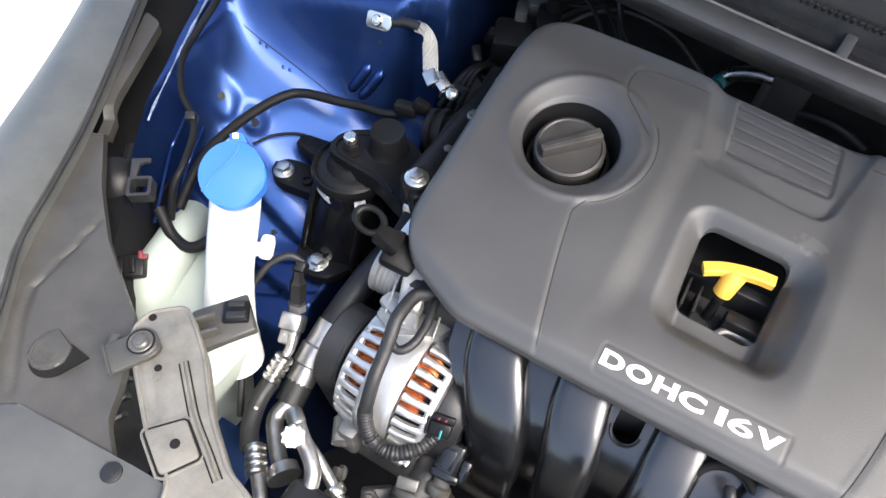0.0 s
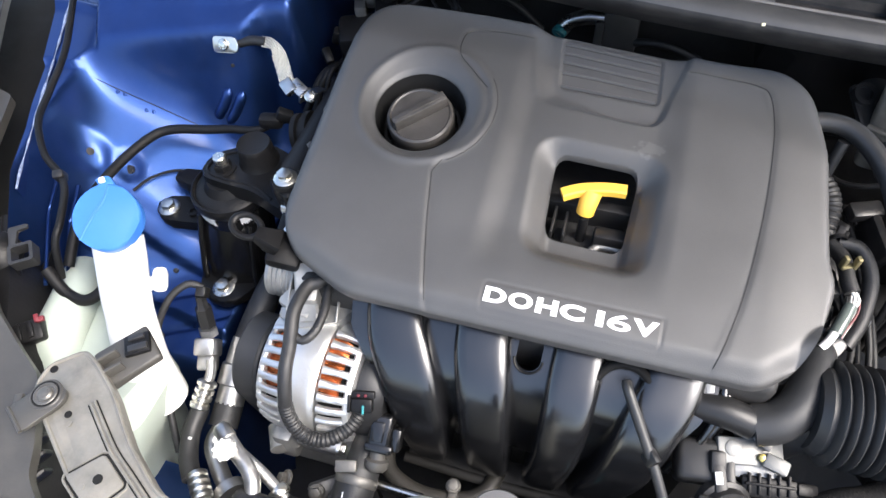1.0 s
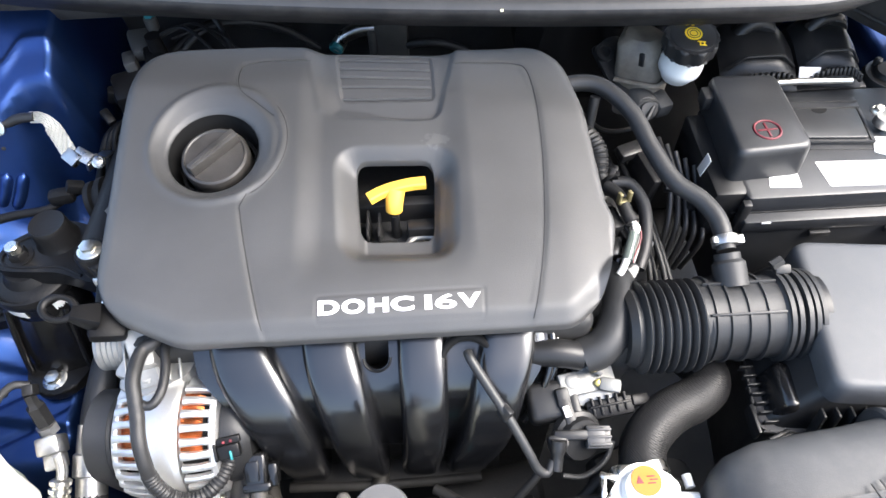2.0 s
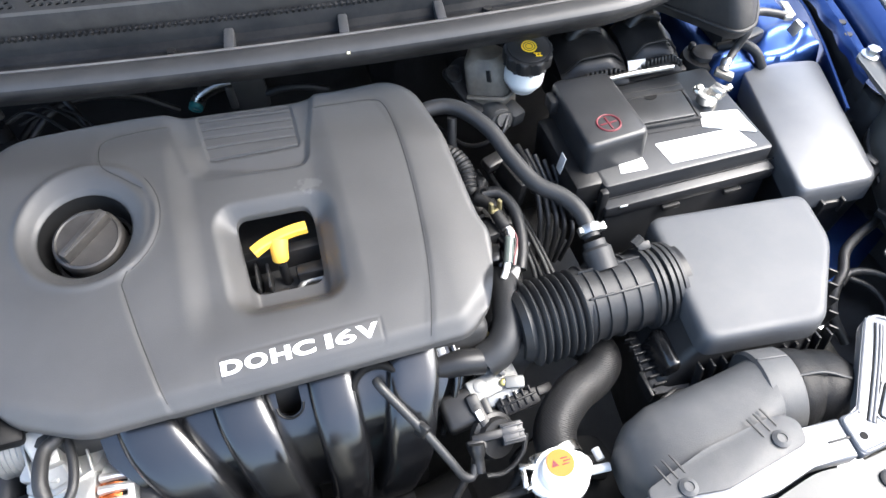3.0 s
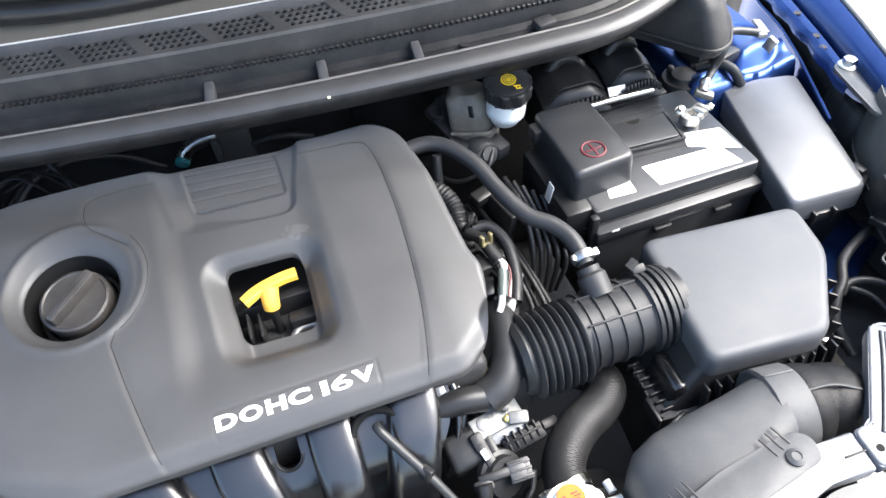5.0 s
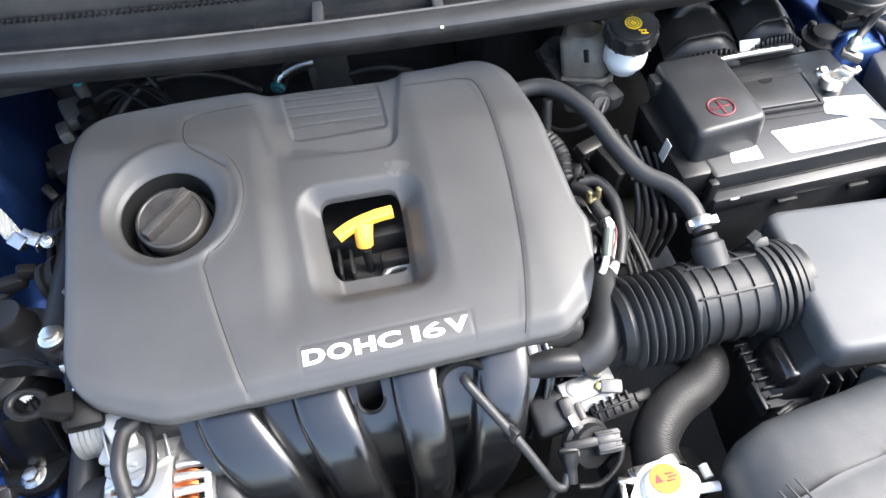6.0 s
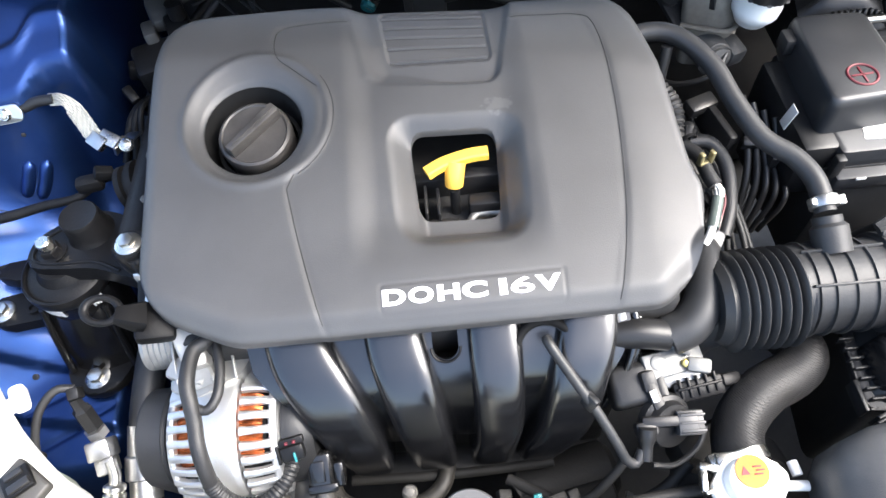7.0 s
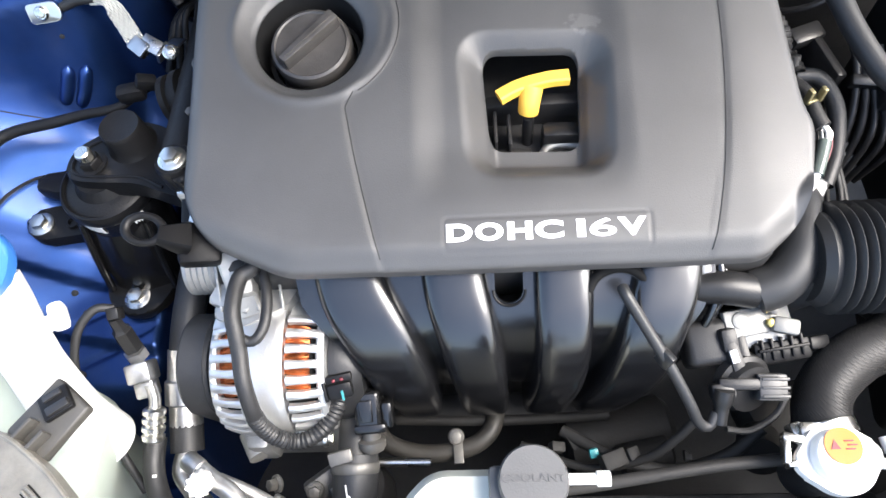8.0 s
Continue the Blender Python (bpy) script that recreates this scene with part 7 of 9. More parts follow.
def build_fuse_box():
    root = thing("fuse_box", (0.69, 0.07, 0.62), "charcoal plastic fuse box with a smooth lid", "fuse box")
    q = [(0.614, -0.040), (0.714, -0.047), (0.782, 0.166), (0.676, 0.190)]
    c = Vector((0.697, 0.068))
    rings = []
    for k, z in ((0.010, 0.735), (0.009, 0.755), (0.007, 0.7645), (0.0045, 0.7685), (0.000, 0.770)):
        rings.append([(x, y, z) for x, y in rounded([tuple(Vector(p) + (Vector(p) - c).normalized() * k) for p in q], 0.014, 5)])
    part("lid", loft(rings), FUSELID, root, angle=60)
    part("box", loft([[(x, y, z) for x, y in rounded([tuple(Vector(p) + (Vector(p) - c).normalized() * k) for p in q], 0.012, 4)] for k, z in ((-0.01, 0.58), (0.002, 0.70), (0.006, 0.736))]), BLACK, root)
    m = pose(0.660, -0.050, 0.735, 0, 0, -4)
    part("latch", merge(block(0.030, 0.012, 0.018, 0.003, m), block(0.004, 0.016, 0.022, 0.001, m @ pose(-0.014, -0.002, 0.002)), block(0.004, 0.016, 0.022, 0.001, m @ pose(0.014, -0.002, 0.002))), BLACK, root)
    part("back_latch", tube([(0.690, 0.193, 0.752), (0.694, 0.208, 0.765), (0.712, 0.205, 0.768), (0.716, 0.190, 0.755)], 0.004, 8), BLACK, root)
    part("corner_bracket", merge(block(0.03, 0.012, 0.02, 0.003, pose(0.728, -0.035, 0.745, 0, 0, 30)), block(0.012, 0.02, 0.014, 0.003, pose(0.733, -0.02, 0.758, 0, 0, 10))), BLACK, root)


build_fuse_box()


# ---------------------------------------------------------------- brake fluid reservoir
def build_brake_reservoir():
    root = thing("brake_reservoir", (0.33, 0.22, 0.74), "white brake fluid reservoir with a black lobed cap", "reservoir")
    m = pose(0.3470, 0.2055, 0.8640, 9, 0, 0)
    part("neck", lathe([(0.0190, -0.066), (0.0225, -0.058), (0.0262, -0.052), (0.0265, -0.042), (0.0225, -0.036), (0.0222, -0.018)], 36, m), WHITE, root)
    rows = [[(x, y, z) for x, y in rounded(q, 0.014, 4)] for z, q in ((0.74, [(0.275, 0.215), (0.325, 0.205), (0.352, 0.238), (0.30, 0.285)]), (0.80, [(0.270, 0.228), (0.322, 0.208), (0.352, 0.240), (0.30, 0.295)]), (0.828, [(0.270, 0.240), (0.315, 0.222), (0.345, 0.250), (0.30, 0.295)]), (0.836, [(0.280, 0.245), (0.312, 0.230), (0.334, 0.252), (0.30, 0.285)]))]
    tank = part("tank", loft(rows), STAINED, root, "stained beige tank")
    part("tank_seam", tube([(0.271, 0.222, 0.792), (0.300, 0.209, 0.792), (0.324, 0.205, 0.792), (0.354, 0.240, 0.792)], 0.0030, 8), STAINED, tank)
    part("level_mark", block(0.0030, 0.0100, 0.0160, 0.0010, pose(0.3005, 0.2235, 0.818, -20, 10, 26)), TAPE, tank, "dark level mark")
    lobes = [((0.0305 + 0.0019 * math.cos(9 * a)) * math.cos(a), (0.0305 + 0.0019 * math.cos(9 * a)) * math.sin(a)) for a in [2 * math.pi * i / 108 for i in range(108)]]
    cap = part("cap", moved(merge(prism(lobes, -0.020, 0.0, 0.0030, 3), lathe([(0.0262, -0.001), (0.0262, 0.0010), (0.0250, 0.0016), (0.001, 0.0016)], 40)), m), CAPTOP, root, "black lobed cap")
    top = m @ pose(0.0005, 0.0005, 0.0017)
    part("warning_disc", lathe([(0.0100, 0), (0.0100, 0.0007)], 30, top), YELLOWM, cap, "yellow brake symbol")
    for r in (0.0044, 0.0074):
        part("symbol_ring", tube([top @ Vector((r * math.cos(a), r * math.sin(a), 0.0006)) for a in [2 * math.pi * i / 24 for i in range(25)]], 0.0005, 6, 0.002), BLACK, cap)
    part("symbol_bar", moved(merge(block(0.0090, 0.0016, 0.0007, 0.0001, pose(0.006, -0.0135, 0.0004, 0, 0, -12)), block(0.0080, 0.0014, 0.0007, 0.0001, pose(0.0068, -0.0186, 0.0004, 0, 0, -12)), block(0.0016, 0.0056, 0.0007, 0.0001, pose(0.0042, -0.0158, 0.0004, 0, 0, -12)), block(0.0016, 0.0056, 0.0007, 0.0001, pose(0.0086, -0.0166, 0.0004, 0, 0, -12))), top), YELLOWM, cap)
    part("cap_text", lettering("DOT3", 0.0062, top @ pose(-0.006, 0.0165, 0.0003, 0, 0, 172), 0.0003, 0.0001, 1.3), YELLOWM, cap, "yellow lettering")
    part("cap_print", moved(merge(*[block(0.0026, 0.0044, 0.0006, 0.0001, pose(0.006 + 0.0042 * k, 0.0172 - 0.0008 * k, 0.0003, 0, 0, -8)) for k in range(3)]), top), YELLOWM, cap)


STAINED = surface("stained_tank", (0.15, 0.135, 0.110), 0.5, vary=0.4, grain=200, bump=0.2, dust=0.4, dust_colour=(0.14, 0.11, 0.08), blotch=40)
YELLOWM = surface("yellow_print", (0.92, 0.62, 0.02), 0.5, vary=0.05)
CAPTOP = surface("lobed_cap_plastic", (0.016, 0.016, 0.0165), 0.5, vary=0.15, grain=500, bump=0.2, spec=0.4)
build_brake_reservoir()


def build_master_cylinder():
    root = thing("brake_servo", (0.27, 0.33, 0.78), "black brake servo with its master cylinder", "brake servo")
    part("drum", lathe([(0.05, -0.05), (0.098, -0.036), (0.104, -0.030), (0.104, -0.022), (0.110, -0.016), (0.110, 0.035), (0.08, 0.06)], 52, pose(0.27, 0.37, 0.775, 90, 0, 0)), GLOSS, root)
    for r in (0.092, 0.076):
        part("drum_bead", tube([(0.27 + r * math.cos(a), 0.37 - 0.036, 0.775 + r * math.sin(a)) for a in [2 * math.pi * i / 40 for i in range(41)]], 0.0034, 8), GLOSS, root)
    part("cylinder", tube([(0.285, 0.35, 0.775), (0.30, 0.25, 0.765), (0.310, 0.190, 0.762)], 0.020, 18), DULLD, root, "grimy cast master cylinder")
    part("outlet", merge(lathe([(0.0150, 0), (0.0155, 0.004), (0.0150, 0.012), (0.0105, 0.014), (0.0095, 0.018)], 24, aim((0.309, 0.198, 0.764), (0.1, -0.85, 0.5))), block(0.022, 0.030, 0.024, 0.005, pose(0.332, 0.205, 0.762, 10, 0, 20))), DULLD, root)
    part("lever", merge(moved(prism(rounded([(-0.012, 0.014), (0.012, 0.014), (0.010, -0.040), (0.018, -0.062), (-0.006, -0.062)], 0.007, 4), 0, 0.006, 0.0015), pose(0.262, 0.258, 0.800, 30, 0, 22)), lathe([(0.0125, 0.004), (0.0125, 0.010), (0.0080, 0.010), (0.0080, 0.004)], 24, pose(0.262, 0.258, 0.802, 30, 0, 22))), SATIN, root)
    part("line", tube([(0.318, 0.186, 0.775), (0.300, 0.170, 0.760), (0.262, 0.190, 0.735), (0.235, 0.26, 0.72)], 0.0032, 8), SATIN, root)


build_master_cylinder()


# ---------------------------------------------------------------- far side body
def build_far_wing():
    root = thing("far_inner_wing", (0.80, 0.1, 0.7), "glossy metallic blue wing edge and strut tower", "body panel", kind="structure")

    def height(p):
        x, y = p[:, 0], p[:, 1]
        z = 0.60 + 0.180 * npstep(0.135, 0.185, y - 0.10 * (x - 0.70)) + 0.012 * np.exp(-(((y - 0.21 - 0.2 * (x - 0.7)) / 0.012) ** 2))
        z = z + 0.16 * npstep(0.775, 0.800, x - 0.10 * y) * (1 - npstep(0.10, 0.2, y))
        z = z - 0.09 * (1 - npstep(0.585, 0.64, x))
        # pressed dome, bead and step of the tower's top
        z = z + 0.016 * np.exp(-(((x - 0.735) / 0.045) ** 2 + ((y - 0.255) / 0.040) ** 2) ** 2) - 0.010 * np.exp(-(((x - 0.70 - 0.3 * (y - 0.2)) / 0.008) ** 2))
        z = z - 0.007 * np.exp(-((np.hypot(x - 0.735, y - 0.255) - 0.062) / 0.006) ** 2)
        return z

    def keep(p):
        return np.minimum(np.minimum(p[:, 0] - 0.535, 0.80 - p[:, 0]), np.minimum(p[:, 1] - 0.10, 0.45 - p[:, 1]))

    part("panel", relief((0.53, 0.805, 0.095, 0.455), 0.005, keep, height, 0.0), BLUE, root, angle=80)
    inner = smooth_2d([(0.880, 0.46), (0.858, 0.36), (0.845, 0.300), (0.827, 0.219), (0.812, 0.165), (0.800, 0.128), (0.788, 0.083)])
    outer = smooth_2d([(0.965, 0.46), (0.925, 0.33), (0.896, 0.239), (0.874, 0.17), (0.855, 0.117), (0.836, 0.06), (0.822, 0.019)])
    n = 20
    rows, lip, inside = [], [], []
    for k in range(n + 1):
        a, b = inner[round(k / n * (len(inner) - 1))], outer[round(k / n * (len(outer) - 1))]
        at = lambda q: (lerp(a[0], b[0], q), lerp(a[1], b[1], q))  # noqa: E731
        wave = 0.003 * math.sin(k * 1.9)
        rows.append([(a[0] - 0.003 + wave, a[1], 0.789), (a[0] - 0.002 + wave, a[1], 0.797), (a[0] + wave, a[1], 0.800), (*at(0.10), 0.8035), (*at(0.20), 0.800), (*at(0.34), 0.801), (*at(0.38), 0.792), (*at(0.44), 0.792), (*at(0.50), 0.815), (*at(0.62), 0.822), (*at(0.9), 0.829), (b[0], b[1], 0.825), (b[0] + 0.004, b[1], 0.812), (b[0] + 0.012, b[1], 0.70), (b[0] + 0.02, b[1], 0.30)])
        lip.append((b[0] + 0.001, b[1], 0.8275))
        inside.append([(a[0] - 0.001 + wave, a[1], 0.792), (a[0] + 0.010, a[1], 0.700)])
    part("wing", loft(rows, caps=False, closed=False), BLUE, root, angle=40)
    # the inner face takes a dark colour for its shade, not the blue
    part("wing_inside", loft(inside, caps=False, closed=False), DARK, root, "inner face of the wing, coloured dark for shade")
    part("wing_lip", tube(lip[::2], 0.0035, 8), LAMPTOP, root, "dusty wing edge")
    side_lip = smooth_2d([(0.868, 0.40), (0.843, 0.339), (0.831, 0.27), (0.807, 0.196), (0.781, 0.13), (0.753, 0.061)])
    part("inner_lip", tube([(x, y, 0.786 - 0.012 * i / len(side_lip)) for i, (x, y) in enumerate(side_lip)][::2], 0.0024, 8), BLUE, root)
    part("inner_upright", loft([[(x, y, 0.785 - 0.012 * i / len(side_lip)) for i, (x, y) in enumerate(side_lip)], [(x - 0.004, y - 0.004, 0.66) for x, y in side_lip]], caps=False, closed=False), BLUE, root)
    # dark sheet that puts the shade behind the lip into colour
    part("gutter", loft([[(x + 0.001, y, 0.745) for x, y in side_lip], [(x + 0.05, y + 0.01, 0.735) for x, y in side_lip]], caps=False, closed=False), DARK, root, "gutter behind the wing, coloured dark for shade")
    bolt((0.817, 0.119, 0.8055), r=0.009, flange=0.0135, h=0.011, parent=root, material=STEEL)
    for x, y in ((0.822, 0.172), (0.833, 0.200), (0.850, 0.262)):
        part("slot", lathe([(0.0055, 0.8005), (0.0055, 0.8028)], 16, Matrix.Translation((x, y, 0))), DARK, root)
    tab = rounded([(0.797, 0.124), (0.820, 0.136), (0.832, 0.122), (0.828, 0.092), (0.842, 0.060), (0.800, 0.000), (0.776, 0.020), (0.787, 0.075)], 0.006, 3)
    part("lamp_tab", prism(tab, 0.799, 0.8055, 0.002), LAMPTOP, root, "grey lamp fixing tab")
    part("lower_panel", prism(rounded([(0.625, -0.02), (0.79, -0.005), (0.795, -0.060), (0.672, -0.125), (0.615, -0.095)], 0.008, 3), 0.632, 0.655, 0.004), BLUE, root)
    part("arch_liner", relief((0.62, 0.82, -0.34, 0.16), 0.008, lambda p: np.minimum(np.minimum(p[:, 0] - 0.625, 0.815 - p[:, 0]), np.minimum(p[:, 1] + 0.33, 0.115 - p[:, 1])),
                              lambda p: 0.625 + 0.15 * npstep(0.765, 0.80, p[:, 0]) + 0.01 * np.sin(p[:, 0] * 70) * np.sin(p[:, 1] * 50)), DARK, root, "dark plastic liner")


build_far_wing()


def build_far_wiring():
    root = thing("lamp_loom", (0.66, -0.14, 0.66), "black wiring loom beside the fuse box", "cable")
    part("run", tube([(0.735, -0.060, 0.70), (0.717, -0.082, 0.718), (0.680, -0.097, 0.720), (0.648, -0.114, 0.720), (0.630, -0.137, 0.715), (0.614, -0.150, 0.708), (0.602, -0.172, 0.69), (0.615, -0.20, 0.66)], 0.0062, 12), TAPE, root)
    part("branch", tube([(0.622, -0.148, 0.708), (0.640, -0.139, 0.712), (0.663, -0.146, 0.713), (0.680, -0.163, 0.713), (0.685, -0.178, 0.713)], 0.0048, 10), TAPE, root)
    part("branch", tube([(0.640, -0.142, 0.706), (0.658, -0.160, 0.702), (0.664, -0.185, 0.695), (0.655, -0.21, 0.68)], 0.0036, 10), TAPE, root)
    part("branch", tube([(0.715, -0.098, 0.735), (0.706, -0.118, 0.735), (0.708, -0.140, 0.730), (0.700, -0.165, 0.72)], 0.0036, 10), TAPE, root)
    root = thing("lamp_plug", (0.68, -0.19, 0.70), "black headlamp plug with a green tag", "connector")
    part("plug", merge(block(0.026, 0.018, 0.016, 0.003, pose(0.678, -0.192, 0.712, 0, 0, -52)), block(0.014, 0.014, 0.012, 0.002, pose(0.684, -0.176, 0.714, 0, 0, -52))), PLUGDARK, root)
    part("lever", block(0.018, 0.003, 0.004, 0.001, pose(0.668, -0.198, 0.722, 0, 0, -52)), LAMPTOP, root, "pale lock lever")
    part("seal_ring", block(0.004, 0.010, 0.004, 0.001, pose(0.682, -0.176, 0.722, 0, 0, -52)), BRASS, root, "yellow wire seal")
    part("tag", lathe([(0.006, 0), (0.0065, 0.003), (0.005, 0.006), (0.001, 0.007)], 16, pose(0.693, -0.183, 0.736, 20, 10, 0)), GREEN, root, "small green tag")
    root = thing("relay_box", (0.735, -0.07, 0.72), "small black relay box by the lamp", "relay")
    part("box", block(0.034, 0.042, 0.042, 0.005, pose(0.727, -0.0790, 0.764, 0, 10, -28)), BLACK, root)
    part("lid", block(0.022, 0.034, 0.006, 0.002, pose(0.7320, -0.0785, 0.784, 0, 10, -28)), LID, root, "grey relay lid")
    part("foot", merge(block(0.014, 0.066, 0.020, 0.003, pose(0.722, -0.118, 0.752, 0, 10, -6)), block(0.012, 0.03, 0.010, 0.002, pose(0.708, -0.098, 0.745, 0, 0, 20))), BLACK, root)
    root = thing("lamp_clip", (0.73, -0.145, 0.75), "bent steel clip at the headlamp's corner", "bracket")
    part("clip", merge(block(0.032, 0.012, 0.004, 0.001, pose(0.727, -0.145, 0.768, 0, 10, -62)), block(0.012, 0.016, 0.003, 0.001, pose(0.735, -0.160, 0.772, 0, 0, -62)), block(0.020, 0.006, 0.012, 0.001, pose(0.718, -0.132, 0.762, 0, 0, -30))), RUSTED, root)
    hoop = [pose(0.687, -0.140, 0.732, 20, 0, 25) @ Vector(v) for v in ((-0.008, -0.006, 0), (0.008, -0.006, 0), (0.009, 0.006, 0), (-0.007, 0.007, 0), (-0.008, -0.006, 0))]
    part("hoop", tube(hoop, 0.0018, 6, 0.003), RUSTED, root)


build_far_wiring()


# ---------------------------------------------------------------- cooling
def build_radiator_cap():
    root = thing("radiator", (0.1, -0.32, 0.30), "dark radiator with a bright filler cap and fan shroud", "radiator")
    at = Matrix.Translation((0.211, -0.268, 0))
    ears = []
    for i in range(64):
        a = 2 * math.pi * i / 64
        r = 0.0265 + 0.0065 * max(0, math.cos(2 * (a - 0.15))) ** 3
        ears.append((r * math.cos(a), r * math.sin(a)))
    cap = part("filler_cap", merge(moved(prism(ears, 0.722, 0.732, 0.003, 2), at), lathe([(0.022, 0.731), (0.021, 0.7385), (0.019, 0.7405), (0.0005, 0.7405)], 40, at)), LABEL, root, "bright white metal filler cap")
    part("label", lathe([(0.0135, 0.7408), (0.0135, 0.7416)], 34, Matrix.Translation((0.211, -0.2605, 0))), ORANGE, cap, "orange warning label")
    part("label_mark", merge(*[block(0.007, 0.0011, 0.0005, 0.0001, pose(0.2155 + 0.002 * (k % 2), -0.2570 - 0.0030 * k, 0.7419, 0, 0, 0)) for k in range(3)], prism([(0.2015, -0.263), (0.2085, -0.263), (0.205, -0.256)], 0.7417, 0.7421)), RED, cap)
    part("cap_clip", merge(block(0.016, 0.006, 0.010, 0.001, pose(0.181, -0.252, 0.728, 0, 0, -15)), block(0.005, 0.022, 0.010, 0.001, pose(0.175, -0.260, 0.726, 0, 0, -10)), block(0.014, 0.005, 0.010, 0.001, pose(0.180, -0.270, 0.726, 0, 0, 10))), ZINC, root, "bright clamp ears")
    part("spout", merge(tube([(0.232, -0.268, 0.715), (0.250, -0.270, 0.717), (0.262, -0.271, 0.717)], 0.0045, 12), tube([(0.256, -0.250, 0.716), (0.257, -0.262, 0.716)], 0.0045, 10)), LABEL, root, "white overflow spout")
    part("neck", lathe([(0.020, 0.66), (0.020, 0.70), (0.025, 0.705), (0.025, 0.722)], 30, at), BLACK, root)
    part("core", box(-0.27, 0.42, -0.345, -0.315, 0.28, 0.655, 0.004), DARK, root)
    part("top_tank", box(-0.28, 0.27, -0.35, -0.295, 0.645, 0.675, 0.01, 3), BLACK, root)
    for k in range(26):
        x = -0.02 + 0.0125 * k
        part("tank_rib", block(0.004, 0.050, 0.010, 0.001, pose(x, -0.322, 0.677, 0, 0, 0)), BLACK, root)
    part("fan_shroud", box(-0.26, 0.30, -0.30, -0.275, 0.30, 0.60, 0.006), DARK, root)
    part("overflow_pipe", tube([(0.19, -0.262, 0.700), (0.12, -0.268, 0.702), (0.03, -0.280, 0.70), (-0.02, -0.285, 0.698)], 0.0052, 12), GRIME, root, "thin black overflow pipe")


build_radiator_cap()


def build_radiator_hose():
    root = thing("radiator_hose", (0.27, -0.2, 0.64), "thick black radiator hose with a herringbone weave", "hose")
    part("hose", tube([(0.290, -0.060, 0.64), (0.310, -0.105, 0.665), (0.318, -0.130, 0.680), (0.314, -0.150, 0.685), (0.296, -0.164, 0.685), (0.270, -0.175, 0.685), (0.247, -0.192, 0.684), (0.232, -0.211, 0.684), (0.225, -0.238, 0.687), (0.222, -0.262, 0.690)], 0.0232, 26), WEAVE, root, angle=60)
    m = aim((0.2245, -0.240, 0.690), (0.2, -1, 0))
    part("clamp", merge(lathe([(0.0244, -0.006), (0.0252, -0.005), (0.0252, 0.005), (0.0244, 0.006)], 36, m, caps=False), block(0.010, 0.016, 0.014, 0.002, pose(0.196, -0.243, 0.702, 0, 0, 10)), block(0.018, 0.012, 0.010, 0.002, pose(0.203, -0.243, 0.712, 0, 0, 0))), ZINC, root, "bright spring clamp")
    root = thing("lower_hose", (-0.15, -0.29, 0.6), "black coolant hose with a steel band clamp", "hose")
    part("hose", tube([(-0.175, -0.240, 0.640), (-0.175, -0.270, 0.632), (-0.179, -0.31, 0.615), (-0.187, -0.36, 0.59)], 0.021, 22), RUBBER, root)
    m = aim((-0.175, -0.252, 0.638), (0, -1, -0.25))
    part("clamp", merge(lathe([(0.0218, -0.0048), (0.0224, -0.004), (0.0224, 0.004), (0.0218, 0.0048)], 32, m, caps=False), block(0.022, 0.012, 0.008, 0.002, pose(-0.184, -0.247, 0.662, 20, 0, 15))), RUSTED, root, "bright band clamp")
    part("neck", tube([(-0.175, -0.205, 0.642), (-0.175, -0.245, 0.640)], 0.0165, 20), BLACKM, root)
    part("paint_mark", block(0.004, 0.012, 0.001, 0.0003, pose(-0.178, -0.275, 0.6515, 15, 0, 8)), LABEL, root, "white paint mark")


def weave_material():
    m = surface("woven_hose", (0.012, 0.012, 0.0125), 0.5, vary=0.2, grain=300, bump=0.2, dust=0.04, spec=0.35)
    nt, n = m.node_tree, m.node_tree.nodes
    tc, bp, low = n.new("ShaderNodeTexCoord"), n.new("ShaderNodeBump"), n.new("ShaderNodeMath")
    low.operation = "MULTIPLY"
    for k, turn in enumerate((0.6, -0.6)):
        wv, mp = n.new("ShaderNodeTexWave"), n.new("ShaderNodeMapping")
        wv.wave_type, wv.bands_direction = "BANDS", "DIAGONAL"
        wv.inputs["Scale"].default_value, wv.inputs["Distortion"].default_value = 200, 0.6
        mp.inputs["Rotation"].default_value = (turn, turn * 0.5, turn)
        nt.links.new(tc.outputs["Object"], mp.inputs["Vector"])
        nt.links.new(mp.outputs["Vector"], wv.inputs["Vector"])
        nt.links.new(wv.outputs["Fac"], low.inputs[k])
    bp.inputs["Strength"].default_value, bp.inputs["Distance"].default_value = 0.5, 0.0006
    nt.links.new(low.outputs[0], bp.inputs["Height"])
    old = n["Principled BSDF"].inputs["Normal"].links[0].from_socket
    nt.links.new(old, bp.inputs["Normal"])
    nt.links.new(bp.outputs["Normal"], n["Principled BSDF"].inputs["Normal"])
    return m


WEAVE = weave_material()
build_radiator_hose()


